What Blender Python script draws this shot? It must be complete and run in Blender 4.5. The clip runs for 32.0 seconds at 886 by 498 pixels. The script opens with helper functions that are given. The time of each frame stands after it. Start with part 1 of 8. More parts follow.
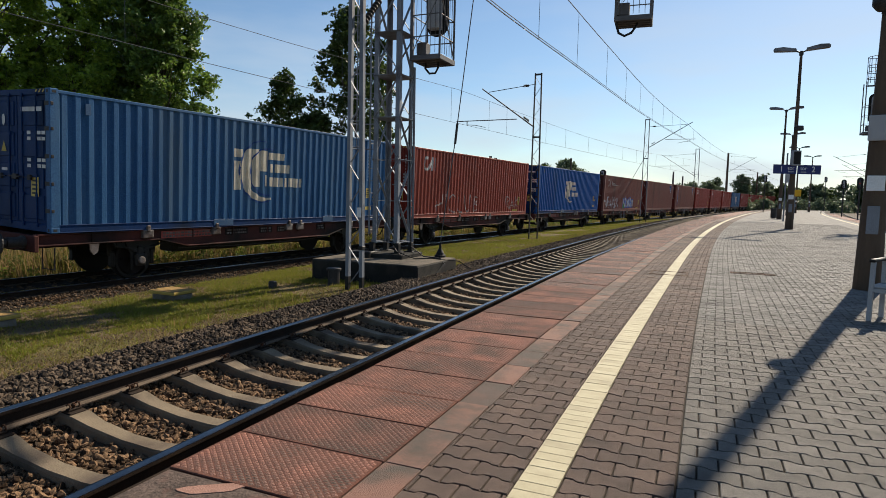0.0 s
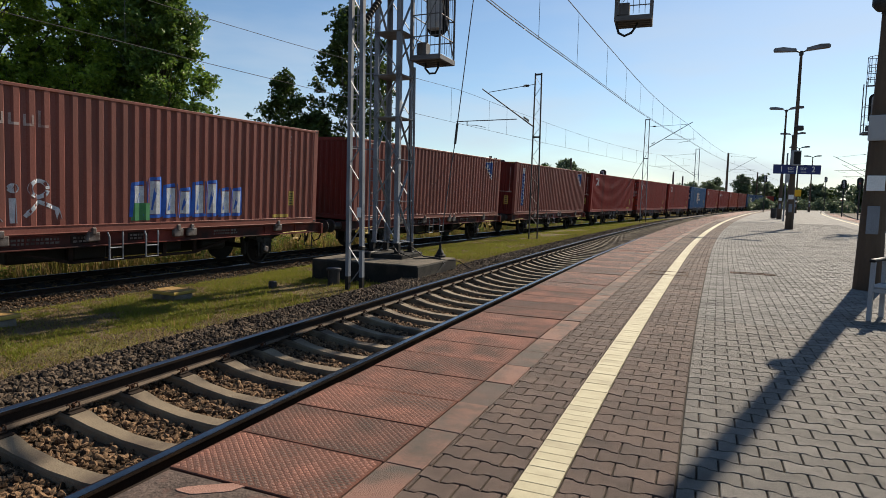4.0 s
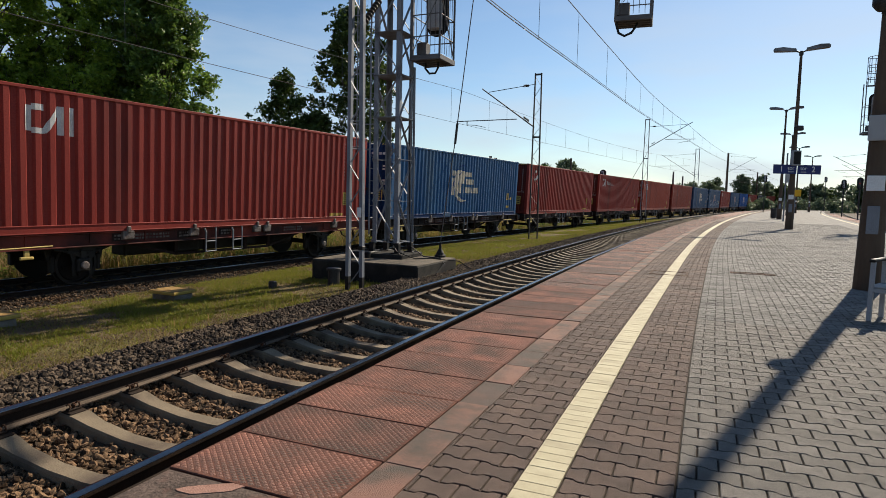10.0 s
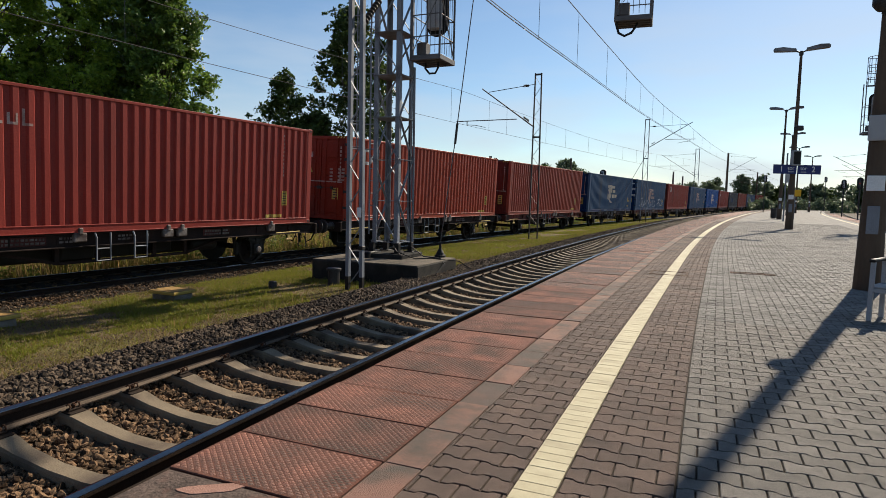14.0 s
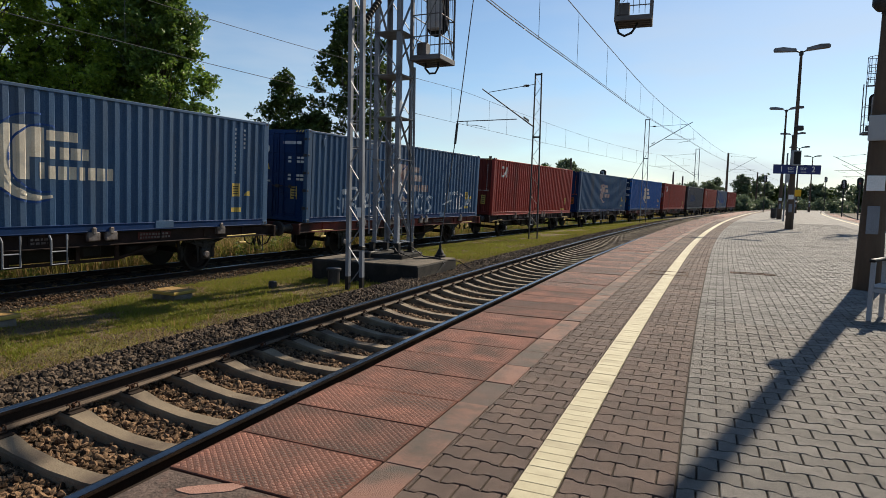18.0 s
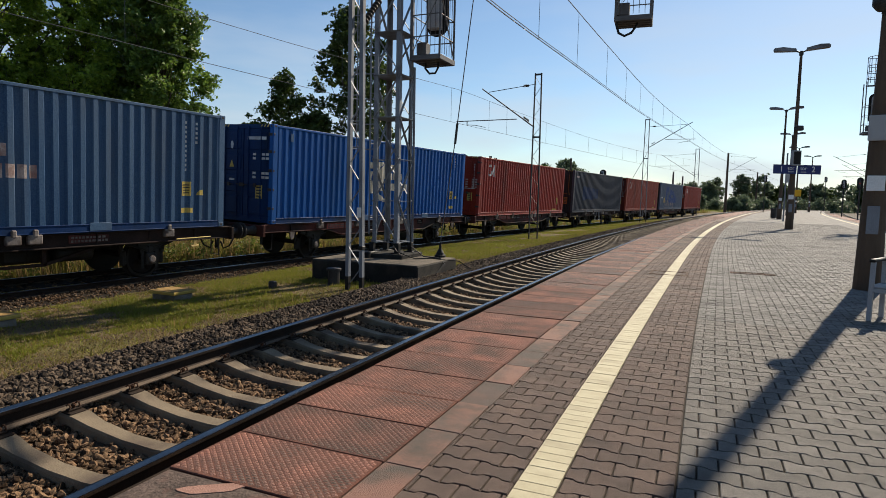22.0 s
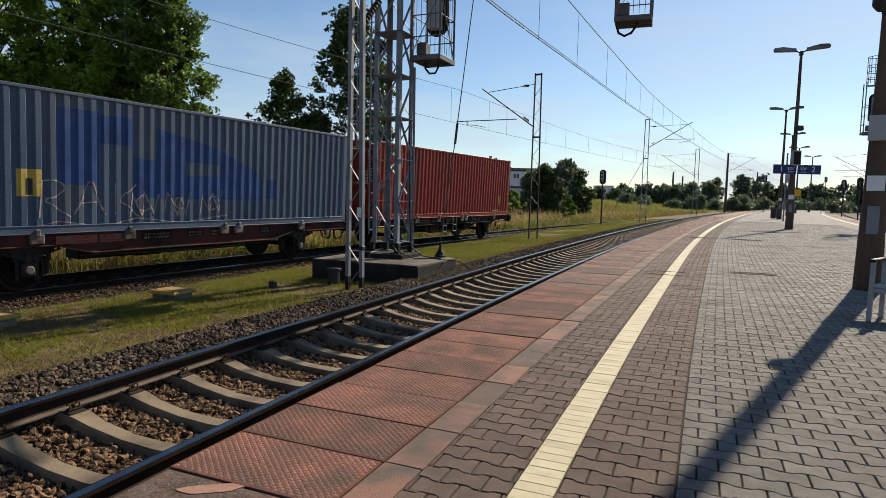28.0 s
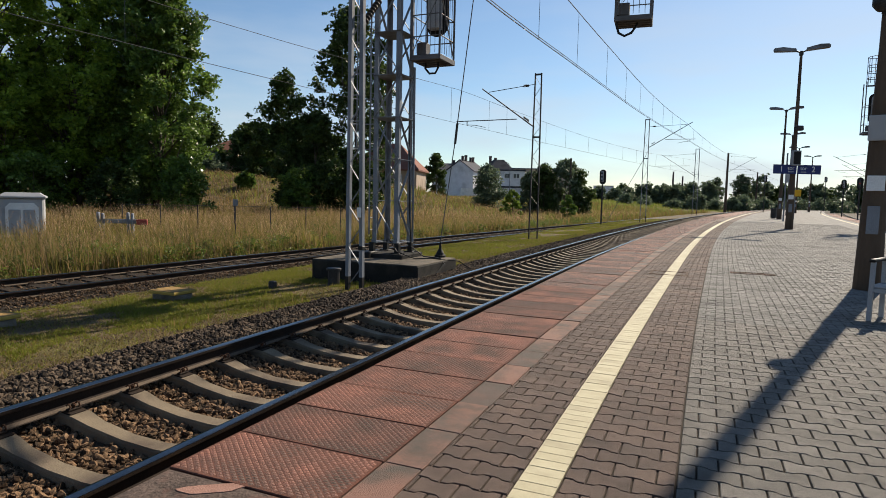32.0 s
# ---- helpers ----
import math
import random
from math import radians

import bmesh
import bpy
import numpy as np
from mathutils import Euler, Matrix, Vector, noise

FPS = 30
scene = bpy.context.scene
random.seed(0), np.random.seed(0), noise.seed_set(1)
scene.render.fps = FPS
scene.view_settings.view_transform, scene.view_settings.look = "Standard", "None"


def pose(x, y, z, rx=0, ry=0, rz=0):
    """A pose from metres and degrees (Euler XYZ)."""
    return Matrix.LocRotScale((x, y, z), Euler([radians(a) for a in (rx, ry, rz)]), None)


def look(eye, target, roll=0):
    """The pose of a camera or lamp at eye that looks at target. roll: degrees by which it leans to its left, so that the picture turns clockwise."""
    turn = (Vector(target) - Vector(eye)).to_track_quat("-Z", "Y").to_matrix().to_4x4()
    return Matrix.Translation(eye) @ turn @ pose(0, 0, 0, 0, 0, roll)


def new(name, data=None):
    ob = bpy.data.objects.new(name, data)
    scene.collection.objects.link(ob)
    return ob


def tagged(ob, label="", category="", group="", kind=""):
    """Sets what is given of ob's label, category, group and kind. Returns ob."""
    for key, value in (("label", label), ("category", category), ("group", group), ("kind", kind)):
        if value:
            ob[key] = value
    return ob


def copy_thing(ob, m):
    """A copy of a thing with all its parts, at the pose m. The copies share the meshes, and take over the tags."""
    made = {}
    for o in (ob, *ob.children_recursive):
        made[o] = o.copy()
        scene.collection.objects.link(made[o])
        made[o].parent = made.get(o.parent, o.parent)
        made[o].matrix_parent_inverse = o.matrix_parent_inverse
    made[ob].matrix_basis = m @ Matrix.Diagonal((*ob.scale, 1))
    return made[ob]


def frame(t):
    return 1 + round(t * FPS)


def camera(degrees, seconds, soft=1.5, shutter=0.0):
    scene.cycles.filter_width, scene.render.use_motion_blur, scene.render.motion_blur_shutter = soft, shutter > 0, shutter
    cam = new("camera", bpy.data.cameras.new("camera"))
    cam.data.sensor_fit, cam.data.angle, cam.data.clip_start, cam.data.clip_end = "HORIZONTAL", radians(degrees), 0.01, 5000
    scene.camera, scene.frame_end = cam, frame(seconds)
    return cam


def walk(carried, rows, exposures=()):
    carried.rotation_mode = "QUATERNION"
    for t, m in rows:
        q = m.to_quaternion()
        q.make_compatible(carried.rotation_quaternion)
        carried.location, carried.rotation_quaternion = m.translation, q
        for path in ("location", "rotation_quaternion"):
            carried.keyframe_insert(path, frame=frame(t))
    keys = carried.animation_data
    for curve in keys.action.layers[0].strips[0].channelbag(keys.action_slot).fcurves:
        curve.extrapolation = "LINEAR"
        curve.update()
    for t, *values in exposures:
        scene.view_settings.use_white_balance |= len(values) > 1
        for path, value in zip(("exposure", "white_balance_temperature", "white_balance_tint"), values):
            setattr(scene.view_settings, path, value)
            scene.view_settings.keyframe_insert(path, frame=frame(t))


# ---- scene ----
cam = camera(72.05, 32.0, 0.65)
EYE = (0.0, 0.0, 1.47)
AIM = (0.0, 0.996227, 1.383217)
walk(cam, [(0.0, look(EYE, AIM, 1.284)), (32.0, look(EYE, AIM, 1.284))])

# ---- light ----
SUN_HEADING, SUN_HEIGHT = 39.1, 36.6
world = bpy.data.worlds.new("sky")
scene.world = world
world.use_nodes = True
_wn = world.node_tree.nodes
_wl = world.node_tree.links
_sky = _wn.new("ShaderNodeTexSky")
_sky.sky_type, _sky.sun_disc = "NISHITA", False
_sky.sun_elevation, _sky.sun_rotation = radians(SUN_HEIGHT), radians(SUN_HEADING)
_sky.air_density, _sky.dust_density, _sky.ozone_density = 1.0, 0.3, 2.2
_tint = _wn.new("ShaderNodeMix")
_tint.data_type, _tint.blend_type = "RGBA", "MULTIPLY"
_tint.inputs[0].default_value, _tint.inputs[7].default_value = 1.0, (0.94, 1.03, 1.08, 1)
_wl.new(_sky.outputs[0], _tint.inputs[6])
# thin high cloud, thicker towards the horizon all round
_wc = _wn.new("ShaderNodeTexCoord")
_wm = _wn.new("ShaderNodeMapping")
_wm.inputs["Scale"].default_value = (1.6, 1.6, 7.0)
_wl.new(_wc.outputs["Generated"], _wm.inputs[0])
_cl = _wn.new("ShaderNodeTexNoise")
_cl.inputs["Scale"].default_value, _cl.inputs["Detail"].default_value = 1.7, 6
_wl.new(_wm.outputs[0], _cl.inputs["Vector"])
_cr = _wn.new("ShaderNodeMapRange")
_cr.inputs[1].default_value, _cr.inputs[2].default_value, _cr.inputs[4].default_value = 0.38, 0.66, 0.92
_wl.new(_cl.outputs[0], _cr.inputs[0])
_sx = _wn.new("ShaderNodeSeparateXYZ")
_wl.new(_wc.outputs["Generated"], _sx.inputs[0])
_ev = _wn.new("ShaderNodeMapRange")
_ev.inputs[1].default_value, _ev.inputs[2].default_value, _ev.inputs[3].default_value, _ev.inputs[4].default_value = 0.02, 0.38, 1.0, 0.0
_wl.new(_sx.outputs["Z"], _ev.inputs[0])
_cf = _wn.new("ShaderNodeMath")
_cf.operation = "MULTIPLY"
_wl.new(_cr.outputs[0], _cf.inputs[0])
_wl.new(_ev.outputs[0], _cf.inputs[1])
_cm = _wn.new("ShaderNodeMix")
_cm.data_type = "RGBA"
_cm.inputs[7].default_value = (6.2, 6.9, 7.7, 1)
_wl.new(_cf.outputs[0], _cm.inputs[0])
_wl.new(_tint.outputs[2], _cm.inputs[6])
_wl.new(_cm.outputs[2], _wn["Background"].inputs[0])
_wn["Background"].inputs[1].default_value = 0.065
_sd = bpy.data.lights.new("sun", "SUN")
_sd.energy, _sd.angle, _sd.color = 5.0, radians(0.53), (1.0, 0.87, 0.70)
sun = new("sun", _sd)
_toward = Vector((math.sin(radians(SUN_HEADING)) * math.cos(radians(SUN_HEIGHT)),
                  math.cos(radians(SUN_HEADING)) * math.cos(radians(SUN_HEIGHT)), math.sin(radians(SUN_HEIGHT))))
sun.matrix_world = look(_toward * 50, (0, 0, 0))
scene.view_settings.exposure = 0.66


# ---- materials ----
def surface(name, low, high, scale=3.0, rough=0.8, bump=0.2, metal=0.0, fine=60.0, dirt=None, dirt_scale=1.2,
            dirt_amount=0.45, island=0.0, own=0.0, streak=(1, 1, 1), rough_var=0.15):
    """Two scales of noise between two colours, patches of dirt, fine relief; island / own: tone of each piece."""
    m = bpy.data.materials.new(name)
    m.use_nodes = True
    n, l = m.node_tree.nodes, m.node_tree.links
    b = n["Principled BSDF"]
    co = n.new("ShaderNodeTexCoord")
    mp = n.new("ShaderNodeMapping")
    mp.inputs["Scale"].default_value = streak
    where = co.outputs["Object"]
    if own:
        # every piece takes its grain from another place
        oi = n.new("ShaderNodeObjectInfo")
        sp = n.new("ShaderNodeMath")
        sp.operation = "MULTIPLY"
        sp.inputs[1].default_value = 173.0
        l.new(oi.outputs["Random"], sp.inputs[0])
        va = n.new("ShaderNodeVectorMath")
        l.new(where, va.inputs[0])
        l.new(sp.outputs[0], va.inputs[1])
        where = va.outputs[0]
    l.new(where, mp.inputs[0])
    a = n.new("ShaderNodeTexNoise")
    a.inputs["Scale"].default_value, a.inputs["Detail"].default_value = scale, 5
    l.new(mp.outputs[0], a.inputs["Vector"])
    f = n.new("ShaderNodeTexNoise")
    f.inputs["Scale"].default_value, f.inputs["Detail"].default_value = fine, 3
    l.new(where, f.inputs["Vector"])
    add = n.new("ShaderNodeMath")
    add.operation = "MULTIPLY_ADD"
    add.inputs[1].default_value = 1.1
    l.new(f.outputs[0], add.inputs[0])
    l.new(a.outputs[0], add.inputs[2])
    rng = n.new("ShaderNodeMapRange")
    rng.inputs[1].default_value, rng.inputs[2].default_value = 0.82, 1.28
    l.new(add.outputs[0], rng.inputs[0])
    value = rng.outputs[0]
    if island or own:
        src = n.new("ShaderNodeNewGeometry") if island else n.new("ShaderNodeObjectInfo")
        k = n.new("ShaderNodeMath")
        k.operation = "MULTIPLY_ADD"
        k.inputs[1].default_value = island or own
        l.new(src.outputs["Random Per Island" if island else "Random"], k.inputs[0])
        sub = n.new("ShaderNodeMath")
        sub.operation = "SUBTRACT"
        l.new(value, sub.inputs[0])
        sub.inputs[1].default_value = (island or own) * 0.5
        l.new(sub.outputs[0], k.inputs[2])
        value = k.outputs[0]
    mix = n.new("ShaderNodeMix")
    mix.data_type = "RGBA"
    mix.inputs[6].default_value, mix.inputs[7].default_value = (*low, 1), (*high, 1)
    l.new(value, mix.inputs[0])
    colour = mix.outputs[2]
    if dirt:
        d = n.new("ShaderNodeTexNoise")
        d.inputs["Scale"].default_value, d.inputs["Detail"].default_value = dirt_scale, 7
        l.new(mp.outputs[0], d.inputs["Vector"])
        dr = n.new("ShaderNodeMapRange")
        dr.inputs[1].default_value, dr.inputs[2].default_value = 0.72 - dirt_amount * 0.5, 0.95 - dirt_amount * 0.5
        l.new(d.outputs[0], dr.inputs[0])
        dm = n.new("ShaderNodeMix")
        dm.data_type = "RGBA"
        l.new(dr.outputs[0], dm.inputs[0])
        l.new(colour, dm.inputs[6])
        dm.inputs[7].default_value = (*dirt, 1)
        colour = dm.outputs[2]
    l.new(colour, b.inputs["Base Color"])
    rr = n.new("ShaderNodeMapRange")
    rr.inputs[3].default_value, rr.inputs[4].default_value = max(0.03, rough - rough_var), min(1.0, rough + rough_var)
    l.new(a.outputs[0], rr.inputs[0])
    l.new(rr.outputs[0], b.inputs["Roughness"])
    b.inputs["Metallic"].default_value = metal
    b.inputs["Specular IOR Level"].default_value = 0.15 if rough >= 0.75 else 0.25 if rough >= 0.55 else 0.4
    if bump:
        bp = n.new("ShaderNodeBump")
        bp.inputs["Strength"].default_value, bp.inputs["Distance"].default_value = bump, 0.01
        l.new(add.outputs[0], bp.inputs["Height"])
        l.new(bp.outputs[0], b.inputs["Normal"])
    return m


def leafy(name, low, high, through_light=0.35, rough=0.55, old=None, old_share=0.0):
    """Leaves and blades: tone by island, some light passing through."""
    m = bpy.data.materials.new(name)
    m.use_nodes = True
    n, l = m.node_tree.nodes, m.node_tree.links
    b = n["Principled BSDF"]
    g = n.new("ShaderNodeNewGeometry")
    co = n.new("ShaderNodeTexCoord")
    a = n.new("ShaderNodeTexNoise")
    a.inputs["Scale"].default_value, a.inputs["Detail"].default_value = 0.45, 4
    l.new(co.outputs["Object"], a.inputs["Vector"])
    k = n.new("ShaderNodeMath")
    k.operation = "MULTIPLY_ADD"
    k.inputs[1].default_value = 0.6
    l.new(g.outputs["Random Per Island"], k.inputs[0])
    s2 = n.new("ShaderNodeMapRange")
    s2.inputs[1].default_value, s2.inputs[2].default_value, s2.inputs[4].default_value = 0.35, 0.7, 0.5
    l.new(a.outputs[0], s2.inputs[0])
    l.new(s2.outputs[0], k.inputs[2])
    mix = n.new("ShaderNodeMix")
    mix.data_type = "RGBA"
    mix.inputs[6].default_value, mix.inputs[7].default_value = (*low, 1), (*high, 1)
    l.new(k.outputs[0], mix.inputs[0])
    colour = mix.outputs[2]
    if old:
        w = n.new("ShaderNodeTexWhiteNoise")
        w.noise_dimensions = "1D"
        l.new(g.outputs["Random Per Island"], w.inputs["W"])
        lt = n.new("ShaderNodeMath")
        lt.operation = "LESS_THAN"
        lt.inputs[1].default_value = old_share
        l.new(w.outputs[0], lt.inputs[0])
        om = n.new("ShaderNodeMix")
        om.data_type = "RGBA"
        l.new(lt.outputs[0], om.inputs[0])
        l.new(colour, om.inputs[6])
        om.inputs[7].default_value = (*old, 1)
        colour = om.outputs[2]
    l.new(colour, b.inputs["Base Color"])
    b.inputs["Roughness"].default_value = rough
    b.inputs["Specular IOR Level"].default_value = 0.3
    t = n.new("ShaderNodeBsdfTranslucent")
    l.new(colour, t.inputs[0])
    ms = n.new("ShaderNodeMixShader")
    ms.inputs[0].default_value = through_light
    l.new(b.outputs[0], ms.inputs[1])
    l.new(t.outputs[0], ms.inputs[2])
    l.new(ms.outputs[0], n["Material Output"].inputs[0])
    return m


def glass(name, tint=(0.02, 0.03, 0.04), rough=0.06):
    m = bpy.data.materials.new(name)
    m.use_nodes = True
    b = m.node_tree.nodes["Principled BSDF"]
    b.inputs["Base Color"].default_value = (*tint, 1)
    b.inputs["Roughness"].default_value = rough
    b.inputs["IOR"].default_value = 1.5
    return m


M = {}
M["red_slab"] = surface("red_slab", (0.105, 0.054, 0.040), (0.300, 0.128, 0.088), 2.6, 0.88, 0.5, 0, 140, (0.085, 0.055, 0.042), 2.4, 0.6, own=1.0)
M["strip_slab"] = surface("strip_slab", (0.080, 0.055, 0.043), (0.190, 0.098, 0.070), 4.0, 0.88, 0.6, 0, 170, (0.068, 0.054, 0.042), 3.5, 0.55, own=1.3)
M["paver_red"] = surface("paver_red", (0.063, 0.042, 0.032), (0.128, 0.086, 0.065), 6.0, 0.92, 0.9, 0, 190, (0.047, 0.033, 0.026), 3.0, 0.4, own=0.6)
M["paver_grey"] = surface("paver_grey", (0.082, 0.075, 0.065), (0.185, 0.170, 0.149), 6.0, 0.92, 0.9, 0, 190, (0.074, 0.070, 0.061), 3.0, 0.4, own=0.5)
M["paver_red_far"] = surface("paver_red_far", (0.063, 0.042, 0.032), (0.128, 0.086, 0.065), 1.3, 0.92, 0.9, 0, 190, (0.047, 0.033, 0.026), 0.6, 0.4, island=0.6)
M["paver_grey_far"] = surface("paver_grey_far", (0.090, 0.087, 0.079), (0.205, 0.197, 0.180), 1.3, 0.92, 0.9, 0, 190, (0.074, 0.070, 0.061), 0.6, 0.4, island=0.6)
M["yellow_tile"] = surface("yellow_tile", (0.350, 0.310, 0.192), (0.450, 0.408, 0.272), 5.0, 0.75, 0.3, 0, 180, (0.266, 0.233, 0.146), 2.0, 0.35, own=0.4)
M["joint"] = surface("joint", (0.016, 0.011, 0.008), (0.040, 0.030, 0.021), 8.0, 0.95, 0.3, 0, 200)
M["concrete"] = surface("concrete", (0.128, 0.112, 0.094), (0.225, 0.203, 0.173), 3.0, 0.9, 0.5, 0, 90, (0.083, 0.068, 0.053), 2.0, 0.5)
M["sleeper_concrete"] = surface("sleeper_concrete", (0.130, 0.100, 0.064), (0.215, 0.168, 0.108), 4.0, 0.9, 0.5, 0, 110, (0.075, 0.054, 0.037), 2.4, 0.55, own=0.4)
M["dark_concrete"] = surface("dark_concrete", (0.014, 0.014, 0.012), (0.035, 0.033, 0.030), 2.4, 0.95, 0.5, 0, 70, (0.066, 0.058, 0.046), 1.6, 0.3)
M["pole_concrete"] = surface("pole_concrete", (0.081, 0.058, 0.041), (0.129, 0.095, 0.068), 2.0, 0.9, 0.4, 0, 90, (0.050, 0.037, 0.027), 1.6, 0.5, streak=(1, 1, 0.25))
M["ballast"] = surface("ballast", (0.020, 0.014, 0.008), (0.070, 0.049, 0.030), 9.0, 0.9, 0.6, 0, 60, (0.028, 0.018, 0.011), 1.6, 0.4)
M["stone"] = surface("stone", (0.022, 0.014, 0.008), (0.215, 0.132, 0.073), 12.0, 0.9, 0.5, 0, 90, (0.060, 0.034, 0.016), 0.8, 0.45, island=1.2)
M["dark_stone"] = surface("dark_stone", (0.018, 0.013, 0.009), (0.135, 0.098, 0.066), 12.0, 0.92, 0.5, 0, 90, (0.024, 0.017, 0.012), 0.8, 0.5, island=1.1)
M["old_stone"] = surface("old_stone", (0.045, 0.030, 0.018), (0.165, 0.110, 0.065), 10.0, 0.95, 0.6, 0, 60, (0.103, 0.054, 0.024), 0.9, 0.5, island=1.0)
M["old_ballast"] = surface("old_ballast", (0.012, 0.009, 0.007), (0.036, 0.028, 0.020), 7.0, 0.95, 0.7, 0, 40, (0.020, 0.020, 0.009), 0.7, 0.4)
M["rail_top"] = surface("rail_top", (0.120, 0.120, 0.120), (0.180, 0.180, 0.180), 8.0, 0.2, 0.05, 1.0, 80, rough_var=0.06, streak=(1, 1, 1))
M["rail_side"] = surface("rail_side", (0.012, 0.008, 0.006), (0.030, 0.020, 0.014), 5.0, 0.8, 0.3, 0.0, 90, (0.041, 0.023, 0.012), 2.0, 0.35)
# upper faces of the rail foot: dust, plus light put into the colour
M["rail_foot"] = surface("rail_foot", (0.069, 0.052, 0.038), (0.133, 0.103, 0.077), 5.0, 0.9, 0.3, 0.0, 90)
M["rust"] = surface("rust", (0.036, 0.018, 0.012), (0.090, 0.045, 0.024), 6.0, 0.9, 0.4, 0, 80)
M["wood_sleeper"] = surface("wood_sleeper", (0.013, 0.010, 0.007), (0.036, 0.027, 0.020), 6.0, 0.95, 0.5, 0, 90, own=0.5, streak=(1, 6, 1))
M["soil"] = surface("soil", (0.050, 0.036, 0.020), (0.165, 0.120, 0.062), 2.2, 1.0, 0.9, 0, 45, (0.100, 0.092, 0.026), 0.9, 0.45)
M["turf"] = leafy("turf", (0.075, 0.095, 0.012), (0.250, 0.262, 0.028), 0.4, 0.7, (0.211, 0.158, 0.050), 0.25)
M["tall_grass"] = leafy("tall_grass", (0.058, 0.070, 0.014), (0.245, 0.205, 0.052), 0.5, 0.7, (0.290, 0.195, 0.090), 0.34)
M["field_grass"] = leafy("field_grass", (0.080, 0.078, 0.022), (0.225, 0.172, 0.055), 0.45, 0.7, (0.248, 0.165, 0.063), 0.25)
M["meadow"] = leafy("meadow", (0.11, 0.155, 0.026), (0.24, 0.27, 0.060), 0.45, 0.7, (0.30, 0.25, 0.10), 0.15)
M["straw"] = leafy("straw", (0.270, 0.172, 0.088), (0.530, 0.375, 0.205), 0.45, 0.8, (0.143, 0.088, 0.045), 0.3)
M["dry_turf"] = leafy("dry_turf", (0.110, 0.078, 0.038), (0.270, 0.200, 0.090), 0.3, 0.9, (0.055, 0.040, 0.022), 0.25)
M["herb"] = leafy("herb", (0.055, 0.085, 0.016), (0.170, 0.210, 0.038), 0.45, 0.6)
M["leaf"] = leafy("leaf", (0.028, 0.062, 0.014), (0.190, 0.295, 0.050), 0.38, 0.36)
# brighter copy of leaf: sunlight on the left trees put into the colour
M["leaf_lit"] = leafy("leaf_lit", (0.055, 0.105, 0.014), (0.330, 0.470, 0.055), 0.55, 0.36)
# grey-green with the distance haze put into the leaf colour
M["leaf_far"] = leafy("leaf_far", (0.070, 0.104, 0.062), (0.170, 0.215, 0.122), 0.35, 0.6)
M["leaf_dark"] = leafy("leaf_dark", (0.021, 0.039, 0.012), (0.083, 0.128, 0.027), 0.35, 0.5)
M["leaf_bright"] = leafy("leaf_bright", (0.080, 0.130, 0.018), (0.230, 0.310, 0.045), 0.45, 0.5)
M["bark"] = surface("bark", (0.045, 0.036, 0.027), (0.12, 0.10, 0.08), 4.0, 0.95, 0.8, 0, 50, streak=(1, 1, 0.2))
M["galvanised"] = surface("galvanised", (0.155, 0.168, 0.186), (0.230, 0.246, 0.272), 3.0, 0.62, 0.12, 0.15, 70, (0.101, 0.102, 0.105), 1.5, 0.4)
M["cage_grey"] = surface("cage_grey", (0.085, 0.085, 0.088), (0.15, 0.15, 0.155), 3.0, 0.65, 0.15, 0.0, 60, (0.1, 0.08, 0.06), 1.2, 0.4)
M["grey_paint"] = surface("grey_paint", (0.148, 0.162, 0.182), (0.230, 0.248, 0.275), 3.0, 0.65, 0.15, 0.0, 60, (0.086, 0.070, 0.057), 1.2, 0.4)
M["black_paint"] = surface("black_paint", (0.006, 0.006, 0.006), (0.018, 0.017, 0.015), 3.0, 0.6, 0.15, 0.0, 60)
M["dark_metal"] = surface("dark_metal", (0.025, 0.024, 0.024), (0.065, 0.062, 0.06), 3.0, 0.6, 0.15, 0.3, 60)
M["wire"] = surface("wire", (0.05, 0.05, 0.055), (0.10, 0.10, 0.105), 3.0, 0.5, 0.0, 0.5, 60)
M["white_paint"] = surface("white_paint", (0.62, 0.62, 0.60), (0.78, 0.78, 0.76), 2.0, 0.6, 0.1, 0, 60, (0.45, 0.42, 0.38), 1.4, 0.3)
M["light_grey"] = surface("light_grey", (0.288, 0.294, 0.299), (0.369, 0.374, 0.380), 2.0, 0.6, 0.1, 0, 60, (0.207, 0.207, 0.207), 1.4, 0.35)
M["sign_blue"] = surface("sign_blue", (0.008, 0.018, 0.10), (0.014, 0.028, 0.15), 2.0, 0.5, 0.05)
M["sign_yellow"] = surface("sign_yellow", (0.62, 0.33, 0.015), (0.72, 0.42, 0.03), 2.0, 0.6, 0.05)
M["box_yellow"] = surface("box_yellow", (0.25, 0.155, 0.055), (0.38, 0.245, 0.09), 5.0, 0.8, 0.2, 0, 60, (0.11, 0.07, 0.03), 3.0, 0.5)
M["lid_edge"] = surface("lid_edge", (0.36, 0.24, 0.05), (0.46, 0.32, 0.08), 5.0, 0.75, 0.2, 0, 60)
M["tan_concrete"] = surface("tan_concrete", (0.070, 0.060, 0.047), (0.165, 0.140, 0.108), 3.0, 0.92, 0.6, 0, 60, (0.05, 0.046, 0.038), 1.4, 0.5)
M["glass"] = glass("glass")
M["lens_red"] = glass("lens_red", (0.5, 0.01, 0.01), 0.2)
# trodden, slightly polished paving has more sheen
for _n in ("paver_red", "paver_red_far", "paver_grey", "paver_grey_far", "red_slab", "strip_slab", "yellow_tile", "sleeper_concrete"):
    M[_n].node_tree.nodes["Principled BSDF"].inputs["Specular IOR Level"].default_value = 0.42


